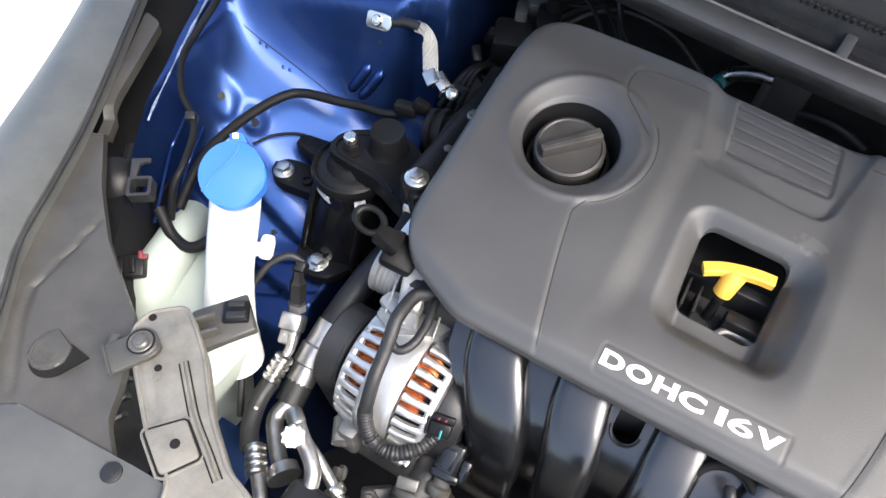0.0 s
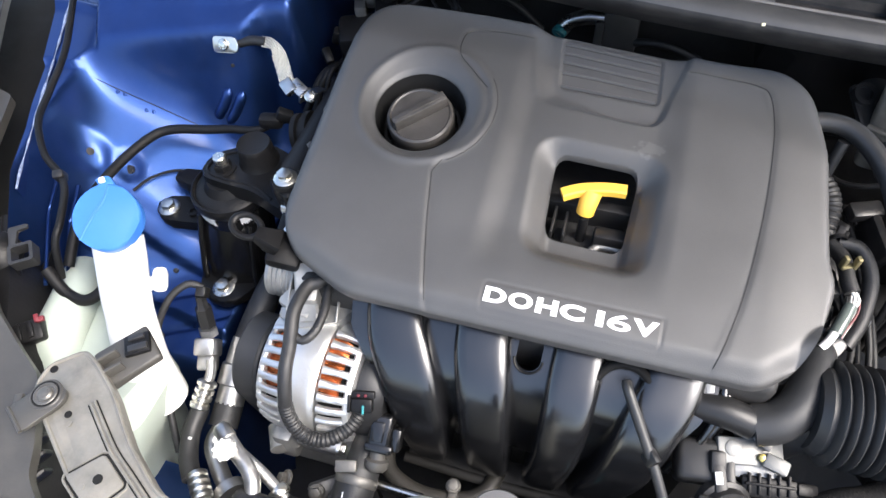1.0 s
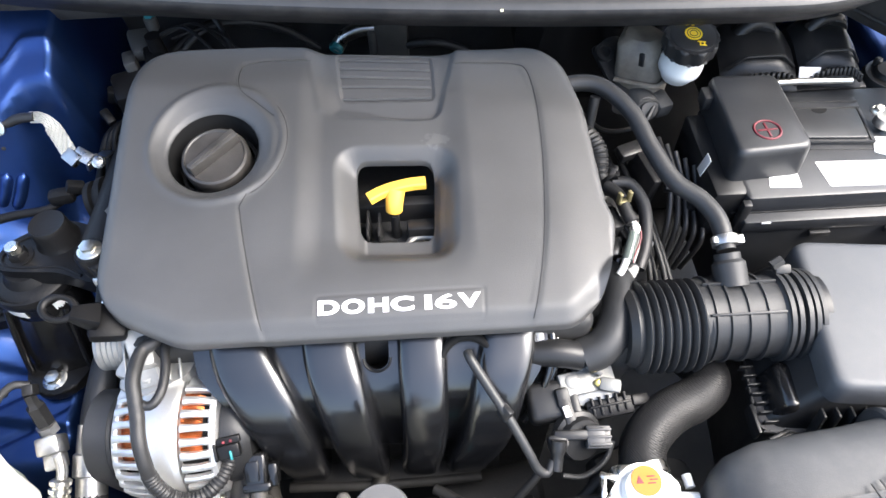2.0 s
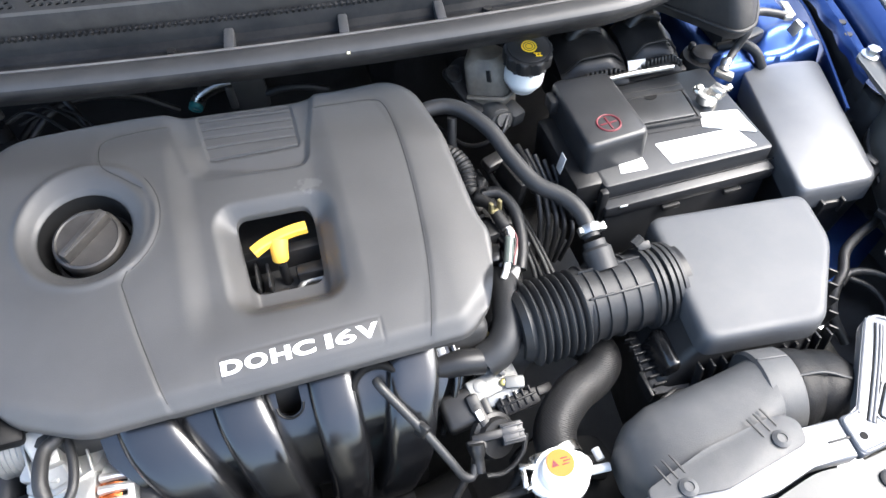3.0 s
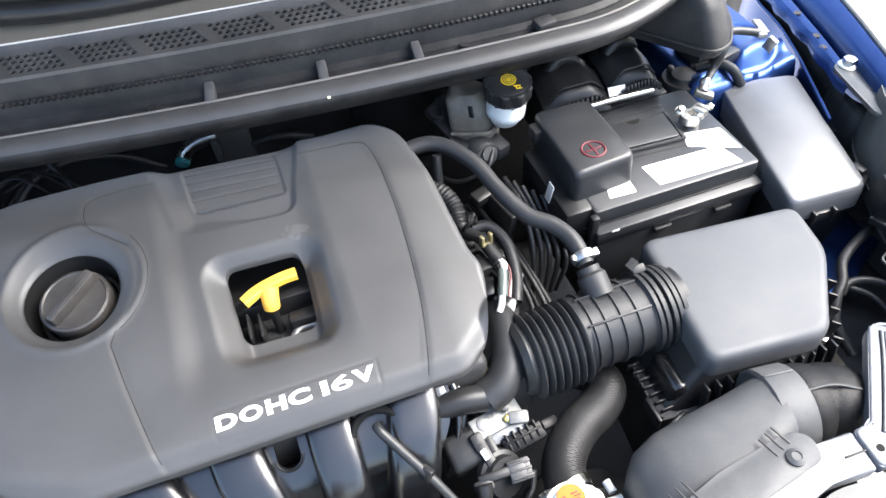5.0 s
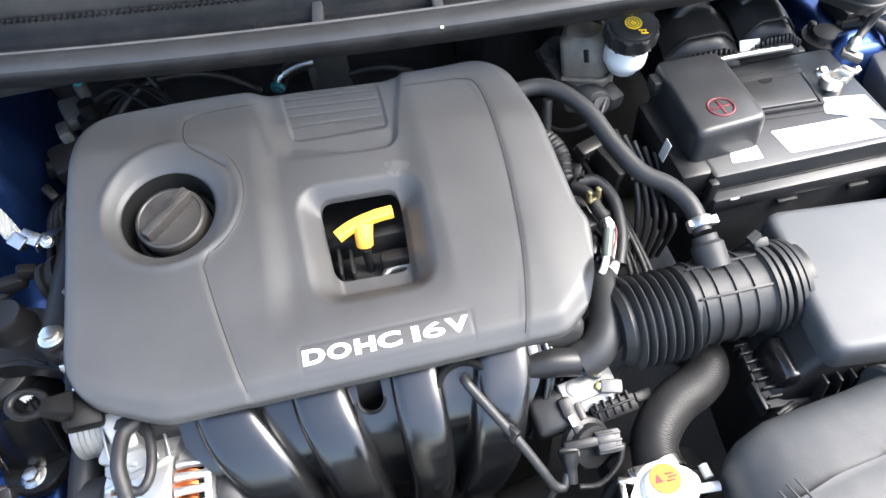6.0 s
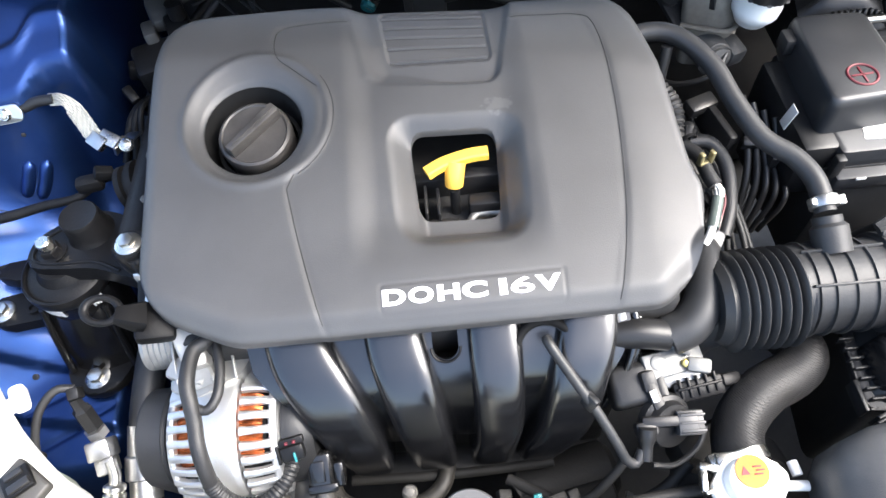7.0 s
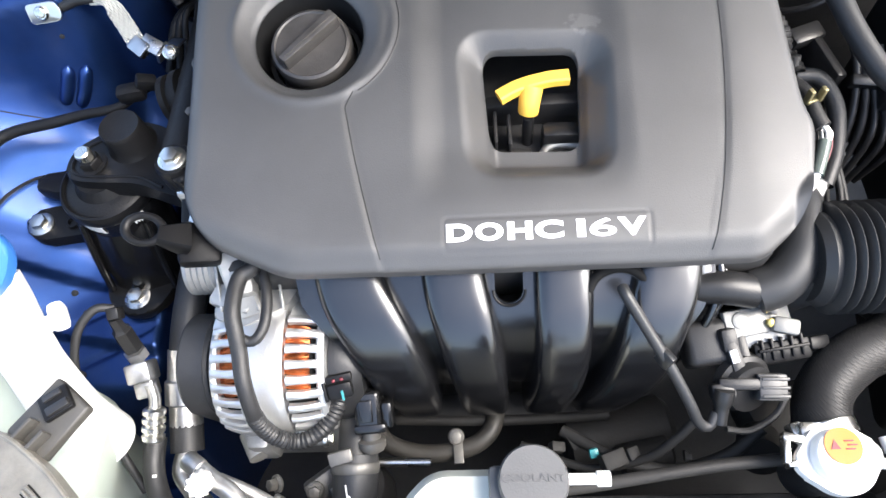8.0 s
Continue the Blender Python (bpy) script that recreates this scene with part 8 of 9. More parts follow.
def build_coolant_tank():
    root = thing("coolant_bottle", (-0.06, -0.32, 0.6), "white coolant bottle with a black lettered cap", "coolant bottle")
    rows = [[(x, y, z) for x, y in rounded(p, 0.014, 4)] for z, p in ((0.60, [(-0.13, -0.40), (0.01, -0.40), (0.01, -0.276), (-0.095, -0.276), (-0.125, -0.305)]), (0.738, [(-0.125, -0.40), (0.005, -0.40), (0.005, -0.272), (-0.097, -0.272), (-0.122, -0.298)]), (0.752, [(-0.115, -0.395), (-0.003, -0.395), (-0.003, -0.279), (-0.094, -0.279), (-0.114, -0.300)]))]
    part("tank", loft(rows), CREAM, root)
    cap = part("cap", merge(lathe([(0.0235, 0.745), (0.0245, 0.750), (0.0245, 0.784), (0.023, 0.787), (0.0005, 0.787)], 40, Matrix.Translation((-0.021, -0.287, 0))), block(0.012, 0.03, 0.024, 0.004, pose(-0.046, -0.29, 0.765, 0, 0, 0))), CAPGREY, root, "charcoal coolant cap")
    part("cap_text", lettering("COOLANT", 0.0078, pose(-0.021, -0.286, 0.7873), 0.0004, 0.0001, 1.15), CAPGREY, cap)
    part("nipple", lathe([(0.004, 0), (0.004, 0.02), (0.0055, 0.021), (0.0055, 0.03)], 14, aim((0.003, -0.285, 0.772), (1, 0, 0))), WHITE, root)


CREAM = surface("cream_polythene", (0.62, 0.63, 0.55), 0.45, vary=0.06, grain=200, bump=0.08, dust=0.08, sub=0.15)
CAPGREY = surface("cap_grey", (0.075, 0.075, 0.076), 0.5, vary=0.06, grain=600, bump=0.2)
build_coolant_tank()


# ---------------------------------------------------------------- low down between engine and radiator
def build_low_clutter():
    root = thing("starter_motor", (0.10, -0.20, 0.48), "grimy starter motor low beside the engine", "starter motor")
    part("case", lathe([(0.028, -0.03), (0.034, -0.026), (0.034, 0.08), (0.026, 0.088), (0.01, 0.09)], 28, pose(0.06, -0.205, 0.505, 0, 90, 10)), GRIME, root)
    part("solenoid", lathe([(0.016, 0), (0.018, 0.003), (0.018, 0.05), (0.012, 0.054)], 22, pose(0.085, -0.235, 0.535, 0, 90, 10)), GRIME, root)
    bolt((0.150, -0.232, 0.540), (1, 0, 0.1), 0.005, 0.006, 0.007, parent=root, material=RUSTED)
    root = thing("coolant_pipe", (-0.11, -0.22, 0.54), "grimy steel coolant pipe clipped below the manifold", "pipe")
    part("pipe", tube([(-0.175, -0.150, 0.555), (-0.172, -0.188, 0.560), (-0.160, -0.213, 0.560), (-0.123, -0.226, 0.558), (-0.080, -0.223, 0.558), (-0.055, -0.211, 0.560), (-0.044, -0.190, 0.560), (-0.040, -0.150, 0.555)], 0.0095, 16), PLATEGRIME, root)
    part("clip", merge(block(0.010, 0.030, 0.003, 0.001, pose(-0.0835, -0.2245, 0.5685, -8, 0, 4)), block(0.010, 0.003, 0.020, 0.001, pose(-0.0835, -0.2105, 0.560, 0, 0, 4))), RUSTED, root, "tarnished pipe clip")
    bolt((-0.0855, -0.2120, 0.570), (0, -0.2, 1), 0.006, 0.006, 0.0085, parent=root, material=RUSTED)
    root = thing("lower_wiring", (0.1, -0.24, 0.55), "tangled dark wiring and clips low in the bay", "cable")
    part("run", tube([(0.02, -0.215, 0.60), (0.07, -0.245, 0.612), (0.12, -0.255, 0.606), (0.165, -0.245, 0.62), (0.195, -0.225, 0.64)], 0.006, 10), GRIME, root)
    part("run", tube([(-0.02, -0.225, 0.585), (0.04, -0.250, 0.60), (0.09, -0.248, 0.63), (0.115, -0.235, 0.655), (0.13, -0.222, 0.668)], 0.0042, 10), GRIME, root)
    part("plug", merge(block(0.024, 0.016, 0.014, 0.002, pose(0.062, -0.247, 0.622, 10, 10, 20)), block(0.012, 0.012, 0.010, 0.002, pose(0.080, -0.242, 0.624, 10, 10, 20))), GRIME, root)
    part("tag", block(0.009, 0.009, 0.006, 0.002, pose(0.046, -0.240, 0.617, 20, 0, 10)), TEAL, root, "teal plug insert")
    part("clip", merge(block(0.014, 0.010, 0.012, 0.002, pose(0.013, -0.232, 0.607, 0, 20, 0)), block(0.01, 0.018, 0.008, 0.002, pose(0.03, -0.225, 0.60, 20, 0, 30))), GRIME, root, "small tarnished clip")
    root = thing("coolant_housing", (0.24, -0.17, 0.55), "dark cast coolant housing beneath the radiator hose", "housing")
    part("casting", merge(block(0.07, 0.06, 0.05, 0.010, pose(0.235, -0.205, 0.580, 10, 0, 20)), block(0.05, 0.03, 0.03, 0.006, pose(0.27, -0.23, 0.60, 20, 10, -15)), lathe([(0.018, 0), (0.020, 0.006), (0.020, 0.03)], 24, aim((0.205, -0.225, 0.600), (-0.3, -0.7, 0.6)))), GRIME, root)
    part("shield", prism(rounded([(0.245, -0.300), (0.325, -0.270), (0.305, -0.195), (0.27, -0.185)], 0.008, 3), 0.580, 0.586, 0.001), GRIME, root, "dull shield plate")
    bolt((0.245, -0.215, 0.604), (0, -0.2, 1), 0.006, 0.007, 0.009, parent=root, material=RUSTED)


build_low_clutter()


# ---------------------------------------------------------------- throttle corner
def build_throttle():
    root = thing("throttle_body", (0.19, -0.15, 0.66), "cast aluminium throttle body with black connectors", "throttle body")
    part("top_plate", merge(block(0.060, 0.024, 0.007, 0.002, pose(0.182, -0.149, 0.7125, 18, 6, 12)), block(0.022, 0.014, 0.010, 0.003, pose(0.204, -0.156, 0.7150, 18, 0, -14)), lathe([(0.0075, 0), (0.0075, 0.006), (0.005, 0.007)], 16, pose(0.166, -0.150, 0.714, 18, 6, 0))), PLATEGREY, root, "dull aluminium top plate")
    part("casting", merge(block(0.062, 0.036, 0.05, 0.008, pose(0.184, -0.146, 0.680, 20, 0, -4)), block(0.020, 0.014, 0.012, 0.003, pose(0.160, -0.146, 0.706, 20, 0, 20)), block(0.012, 0.022, 0.016, 0.003, pose(0.178, -0.136, 0.712, 20, 0, 40))), DULL, root)
    part("bracket", merge(block(0.044, 0.010, 0.004, 0.001, pose(0.182, -0.150, 0.712, 25, 10, 14)), block(0.004, 0.018, 0.018, 0.001, pose(0.162, -0.147, 0.705, 10, 0, 20)), block(0.018, 0.006, 0.012, 0.001, pose(0.190, -0.140, 0.720, 30, 10, -30))), RUSTED, root, "dull folded bracket")
    cover_ = part("gear_cover", merge(block(0.050, 0.020, 0.020, 0.004, pose(0.204, -0.169, 0.690, 25, 0, 8)), block(0.022, 0.012, 0.010, 0.003, pose(0.236, -0.164, 0.694, 20, 20, 14))), JET, root, "ribbed black gear cover")
    for k in range(5):
        part("cover_rib", block(0.0026, 0.019, 0.005, 0.0008, pose(0.186 + 0.0085 * k, -0.173 + 0.0015 * k, 0.7005, 25, 0, 8)), JET, cover_)
    part("cover_rail", block(0.044, 0.0026, 0.004, 0.0008, pose(0.204, -0.171, 0.7020, 25, 0, 8)), JET, cover_)
    bolt((0.190, -0.098, 0.722), (0, -0.3, 1), 0.005, 0.006, 0.0075, parent=root, material=BRASS)
    part("brass_screw", lathe([(0.0040, 0), (0.0040, 0.005), (0.002, 0.006)], 6, aim((0.192, -0.152, 0.713), (0.1, -0.4, 1))), BRASS, root)
    root = thing("purge_valve", (0.15, -0.19, 0.68), "black purge valve with pipe stubs and a plug", "valve")
    part("can", merge(block(0.046, 0.040, 0.034, 0.007, pose(0.143, -0.163, 0.697, 14, -4, 6), 3), block(0.010, 0.036, 0.026, 0.003, pose(0.166, -0.168, 0.700, 14, 0, 8)), lathe([(0.024, -0.006), (0.026, -0.004), (0.026, 0.004), (0.022, 0.006), (0.021, 0.014), (0.004, 0.016)], 30, pose(0.166, -0.196, 0.690, 50, 0, 25))), BLACK, root)
    part("port", tube([(0.120, -0.126, 0.738), (0.150, -0.130, 0.742), (0.176, -0.133, 0.738)], 0.0145, 20), BLACK, root)
    part("port_bracket", block(0.010, 0.016, 0.012, 0.002, pose(0.134, -0.113, 0.752, 30, 0, 10)), DULL, root, "small bright bracket")
    part("flange", merge(block(0.014, 0.020, 0.016, 0.003, pose(0.154, -0.166, 0.713, 25, 0, 10)), block(0.012, 0.034, 0.014, 0.003, pose(0.158, -0.182, 0.708, 20, 0, 16))), BLACK, root)
    part("white_spot", block(0.0065, 0.011, 0.002, 0.0008, pose(0.1560, -0.182, 0.7165, 22, 0, 16)), LABEL, root, "white paint spot")
    m = pose(0.184, -0.205, 0.704, 20, 0, -2)
    plug = part("plug", merge(block(0.024, 0.022, 0.014, 0.002, m), block(0.018, 0.018, 0.018, 0.002, m @ pose(-0.003, 0, 0.001))), PLUGGREY, root, "dark grey ribbed plug")
    for k in range(3):
        part("plug_rib", block(0.022, 0.0026, 0.004, 0.0008, m @ pose(0.001, -0.007 + 0.007 * k, 0.009)), PLUGGREY, plug)
    part("arm", merge(block(0.036, 0.010, 0.012, 0.003, pose(0.158, -0.203, 0.708, 20, 0, -2)), block(0.020, 0.014, 0.012, 0.003, pose(0.144, -0.208, 0.706, 20, 0, 6))), BLACK, root)
    part("nozzle", tube([(0.140, -0.232, 0.694), (0.142, -0.220, 0.702), (0.144, -0.208, 0.712)], lambda s, t: 0.0062 if t < 0.5 else 0.0085, 14), BLACK, root)
    part("wire", tube([(0.146, -0.236, 0.690), (0.168, -0.236, 0.684), (0.190, -0.224, 0.690), (0.199, -0.208, 0.700)], 0.0028, 8), TAPE, root)
    root = thing("vacuum_hose", (0.1, -0.19, 0.70), "thin black vacuum hose across the manifold", "hose")
    part("hose", tube([(0.0605, -0.140, 0.772), (0.063, -0.148, 0.772), (0.080, -0.172, 0.754), (0.097, -0.196, 0.737), (0.113, -0.220, 0.716), (0.122, -0.232, 0.700), (0.131, -0.234, 0.694), (0.138, -0.224, 0.699)], 0.0047, 12), RUBBER, root)
    part("clip", block(0.008, 0.014, 0.014, 0.002, pose(0.0925, -0.190, 0.742, 0, 30, 35)), BLACK, root)


PLUGGREY = surface("plug_grey", (0.045, 0.045, 0.046), 0.42, vary=0.1, grain=500, bump=0.15, dust=0.1)
build_throttle()


def build_engine_loom():
    root = thing("injector_loom", (0.24, 0.03, 0.76), "taped injector wiring loom beside the engine cover", "cable")
    part("run", tube([(0.200, 0.125, 0.80), (0.216, 0.110, 0.805), (0.226, 0.088, 0.798), (0.226, 0.06, 0.785), (0.24, 0.035, 0.785), (0.244, 0.012, 0.783), (0.248, 0.000, 0.781)], lambda s, t: lerp(0.0105, 0.0072, soft(0.2, 0.7, t)) + (0.0008 * math.sin(2 * math.pi * s / 0.0046) if t < 0.52 else 0), 14, 0.0012), TAPE, root)
    part("inner_run", tube([(0.196, 0.105, 0.782), (0.212, 0.085, 0.780), (0.216, 0.055, 0.770), (0.222, 0.030, 0.764), (0.236, 0.000, 0.756)], corrugated(0.0044, 0.0066, 0.0006), 12, 0.0012), TAPE, root)
    for k, (x, y, z) in enumerate(((0.214, 0.098, 0.792), (0.232, 0.052, 0.792), (0.222, 0.020, 0.782))):
        part("tie", lathe([(0.0102 - 0.0012 * k, -0.0022), (0.0112 - 0.0012 * k, -0.0015), (0.0112 - 0.0012 * k, 0.0015), (0.0102 - 0.0012 * k, 0.0022)], 16, aim((x, y, z), (0.3, -1, -0.2)), caps=False), JET, root)
    for k in range(4):
        x, y = 0.236 + 0.004 * k, 0.026 - 0.004 * k
        part("lead", tube([(x, y, 0.784), (x + 0.010, y - 0.022, 0.776 - 0.002 * k), (x + 0.006 - 0.003 * k, y - 0.050, 0.764), (x - 0.010, y - 0.070, 0.752)], 0.0012, 6), (TAPE, LABEL, TAPE, RED)[k], root)
    part("outer_run", tube([(0.236, 0.055, 0.785), (0.256, 0.05, 0.785), (0.268, 0.025, 0.775), (0.264, -0.012, 0.76), (0.252, -0.04, 0.75)], 0.0075, 12), TAPE, root)
    part("wire", merge(tube([(0.247, 0.002, 0.782), (0.250, -0.006, 0.781), (0.247, -0.016, 0.779)], 0.0016, 6), tube([(0.250, 0.003, 0.781), (0.254, -0.006, 0.780), (0.249, -0.017, 0.778)], 0.0016, 6)), LABEL, root, "bare wires")
    part("clip", merge(block(0.004, 0.006, 0.016, 0.001, pose(0.236, 0.022, 0.796, 0, 0, 20)), block(0.004, 0.006, 0.016, 0.001, pose(0.247, 0.024, 0.796, 0, 0, 20)), block(0.014, 0.006, 0.004, 0.001, pose(0.242, 0.023, 0.790, 0, 0, 20))), BRASSY, root)
    part("sleeve", tube([(0.2465, -0.014, 0.779), (0.240, -0.030, 0.777), (0.234, -0.044, 0.774)], 0.0058, 14), CLEAR, root, "clear plastic sleeve over the wires")
    part("sleeve_end", tube([(0.234, -0.043, 0.775), (0.229, -0.052, 0.772), (0.224, -0.058, 0.768)], 0.0038, 12), LABEL, root)
    root = thing("injector_plugs", (0.22, 0.0, 0.74), "cluster of black plugs behind the engine cover", "connector")
    part("plug", block(0.022, 0.03, 0.024, 0.003, pose(0.228, 0.012, 0.765, 0, 0, 8)), BLACK, root)
    part("plug", block(0.020, 0.024, 0.022, 0.003, pose(0.226, -0.018, 0.758, 10, 0, -6)), GLOSS, root)
    part("plug", block(0.026, 0.020, 0.02, 0.003, pose(0.218, 0.075, 0.778, 0, 0, 12)), BLACK, root)
    for x, y, z, turn in ((0.214, 0.042, 0.762, 14), (0.238, 0.068, 0.772, -18), (0.246, -0.004, 0.758, 25), (0.230, 0.100, 0.775, 8)):
        m = pose(x, y, z, 12, 8, turn)
        plug = part("plug", merge(block(0.018, 0.024, 0.018, 0.002, m), block(0.013, 0.010, 0.013, 0.002, m @ pose(0, 0.015, 0.001))), JET, root)
        part("latch", block(0.007, 0.018, 0.003, 0.001, m @ pose(0, 0.003, 0.0105)), PLUGDARK, plug)
        part("seal", lathe([(0.0052, 0), (0.0052, 0.004), (0.0040, 0.005)], 12, m @ pose(0, -0.012, 0, 90, 0, 0)), DULLD, plug)
    part("rail_bolt", lathe([(0.0070, 0), (0.0070, 0.003), (0.0050, 0.0034), (0.0050, 0.009)], 6, pose(0.221, 0.118, 0.786, 10, 0, 0)), RUSTED, root)
    part("saddle", merge(block(0.030, 0.046, 0.010, 0.004, pose(0.250, -0.022, 0.756, 15, 20, -30)), block(0.022, 0.022, 0.014, 0.004, pose(0.237, -0.046, 0.756, 15, 10, -30))), GLOSS, root)
    root = thing("gear_cables", (0.30, 0.0, 0.70), "bundle of black cables going down beside the battery", "cable")
    for k, (dx, dz) in enumerate(((0, 0), (0.011, -0.012), (0.018, 0.002), (0.030, -0.010))):
        part("cable", tube([(0.258 + dx, 0.17, 0.715 + dz), (0.272 + dx, 0.10, 0.705 + dz), (0.288 + dx * 0.8, 0.04, 0.690 + dz), (0.292 + dx * 0.9, -0.01 - 0.006 * k, 0.66 + dz), (0.268 + dx, -0.06, 0.62)], 0.0036, 10), TAPE, root)
    part("sheath", tube([(0.246, 0.12, 0.70), (0.262, 0.07, 0.685), (0.272, 0.02, 0.66), (0.27, -0.03, 0.62)], 0.009, 12), TAPE, root)
    part("fixing", merge(block(0.02, 0.03, 0.018, 0.004, pose(0.262, 0.085, 0.70, 10, 0, 20))), SATIN, root)
    for k in range(5):
        x = 0.318 + 0.008 * k
        part("cable", tube([(x, 0.150 - 0.012 * k, 0.755), (x + 0.006, 0.105 - 0.010 * k, 0.742 - 0.006 * k), (x + 0.003, 0.060 - 0.008 * k, 0.705), (x - 0.010, 0.025, 0.650)], 0.0042 - 0.0003 * k, 10), (SATIN, TAPE)[k % 2], root)
    part("cable_clamp", merge(block(0.034, 0.012, 0.016, 0.003, pose(0.332, 0.085, 0.735, 24, 0, -10)), block(0.010, 0.022, 0.030, 0.003, pose(0.346, 0.070, 0.725, 10, 0, -10))), SATIN, root)
    part("bracket", merge(block(0.012, 0.060, 0.040, 0.004, pose(0.300, 0.120, 0.720, 0, 10, 12)), block(0.036, 0.020, 0.016, 0.004, pose(0.288, 0.150, 0.735, 10, 0, 20)), block(0.024, 0.016, 0.030, 0.004, pose(0.272, 0.060, 0.700, 0, 0, 30))), SATIN, root)
    part("stub", tube([(0.226, 0.142, 0.835), (0.222, 0.130, 0.80), (0.220, 0.12, 0.77)], 0.006, 10), RUBBER, root)


CLEAR = surface("clear_sleeve", (0.10, 0.12, 0.11), 0.15, vary=0.2, grain=300, bump=0.2, coat=0.6)
BRASSY = surface("dull_clip", (0.3, 0.26, 0.14), 0.45, metal=0.6, vary=0.2)
build_engine_loom()


# ---------------------------------------------------------------- scuttle panel and windscreen foot
def scuttle_y(x):
    return 0.180 - 0.12 * x + 0.11 * x * x + 1.9 * max(0, x - 0.42) ** 2 + 0.5 * max(0, -0.40 - x) ** 2


def strip(offsets, x0=-0.62, x1=0.66, n=70):
    """A sheet that follows the scuttle's front edge: offsets back from it and heights."""
    rows = []
    for i in range(n + 1):
        x = lerp(x0, x1, i / n)
        rows.append([(x, scuttle_y(x) + dy, z) for dy, z in offsets])
    return loft(rows, caps=False, closed=False)


def build_scuttle():
    root = thing("scuttle_panel", (0.1, 0.25, 0.9), "charcoal plastic scuttle panel with a ribbed trough", "scuttle panel", kind="structure")
    part("front_seal", strip([(0.0045, 0.9325), (0.008, 0.9365), (0.014, 0.9390), (0.021, 0.9400), (0.028, 0.9388), (0.0325, 0.9345), (0.035, 0.926)]), SEAL, root, "smooth grey rubber bonnet seal", angle=60)
    part("seal_skirt", strip([(0.034, 0.892), (0.018, 0.908), (0.009, 0.917), (0.0045, 0.924), (0.0032, 0.930), (0.0055, 0.9330)]), DARKCOWL, root, "darker lower seal lip", angle=60)
    part("seal_bead", strip([(0.0305, 0.9372), (0.0315, 0.9386), (0.0330, 0.9386), (0.0340, 0.9372)]), SEALEDGE, root, "pale worn seal edge")
    part("trough", strip([(0.034, 0.928), (0.045, 0.927), (0.0545, 0.9285), (0.0555, 0.931), (0.064, 0.935), (0.068, 0.952)]), DARKCOWL, root)
    part("step", strip([(0.0675, 0.950), (0.071, 0.953), (0.073, 0.972), (0.076, 0.9785)]), STEPGREY, root)
    for x in (-0.005, 0.122, 0.233):
        y = scuttle_y(x)
        part("rib", block(0.011, 0.032, 0.014, 0.002, pose(x, y + 0.050, 0.9345, 6, 0, -6)), RIBGREY, root)
    part("wide_rib", block(0.026, 0.020, 0.014, 0.004, pose(0.392, scuttle_y(0.392) + 0.052, 0.934, 6, 0, 8)), COWL, root)
    for x in (-0.07, 0.29):
        part("stud", lathe([(0.005, 0.929), (0.005, 0.933)], 16, Matrix.Translation((x, scuttle_y(x) + 0.05, 0))), DARKCOWL, root)
    for k in range(150):
        x = -0.50 + 0.0068 * k
        part("tooth", block(0.0034, 0.004, 0.006, 0.0007, pose(x, scuttle_y(x) + 0.0675, 0.9535, 25, 0, 0)), DARKCOWL, root)
    part("rub_mark", block(0.0034, 0.0028, 0.0012, 0.0005, pose(0.118, scuttle_y(0.118) + 0.004, 0.9325, 45, 0, 0)), LABELY, root, "small yellowish rub mark")


RIBGREY = surface("rib_grey", (0.07, 0.07, 0.073), 0.4, vary=0.1, grain=600, bump=0.2)
SEALEDGE = surface("worn_seal_edge", (0.15, 0.14, 0.13), 0.4, vary=0.3, grain=300, bump=0.1)
STEPGREY = surface("step_grey", (0.015, 0.0152, 0.016), 0.5, vary=0.15, grain=900, bump=0.3, dust=0.08, spec=0.35)
DARKCOWL = surface("dark_scuttle", (0.012, 0.0125, 0.014), 0.5, vary=0.2, grain=600, bump=0.3, dust=0.08, spec=0.3)
build_scuttle()


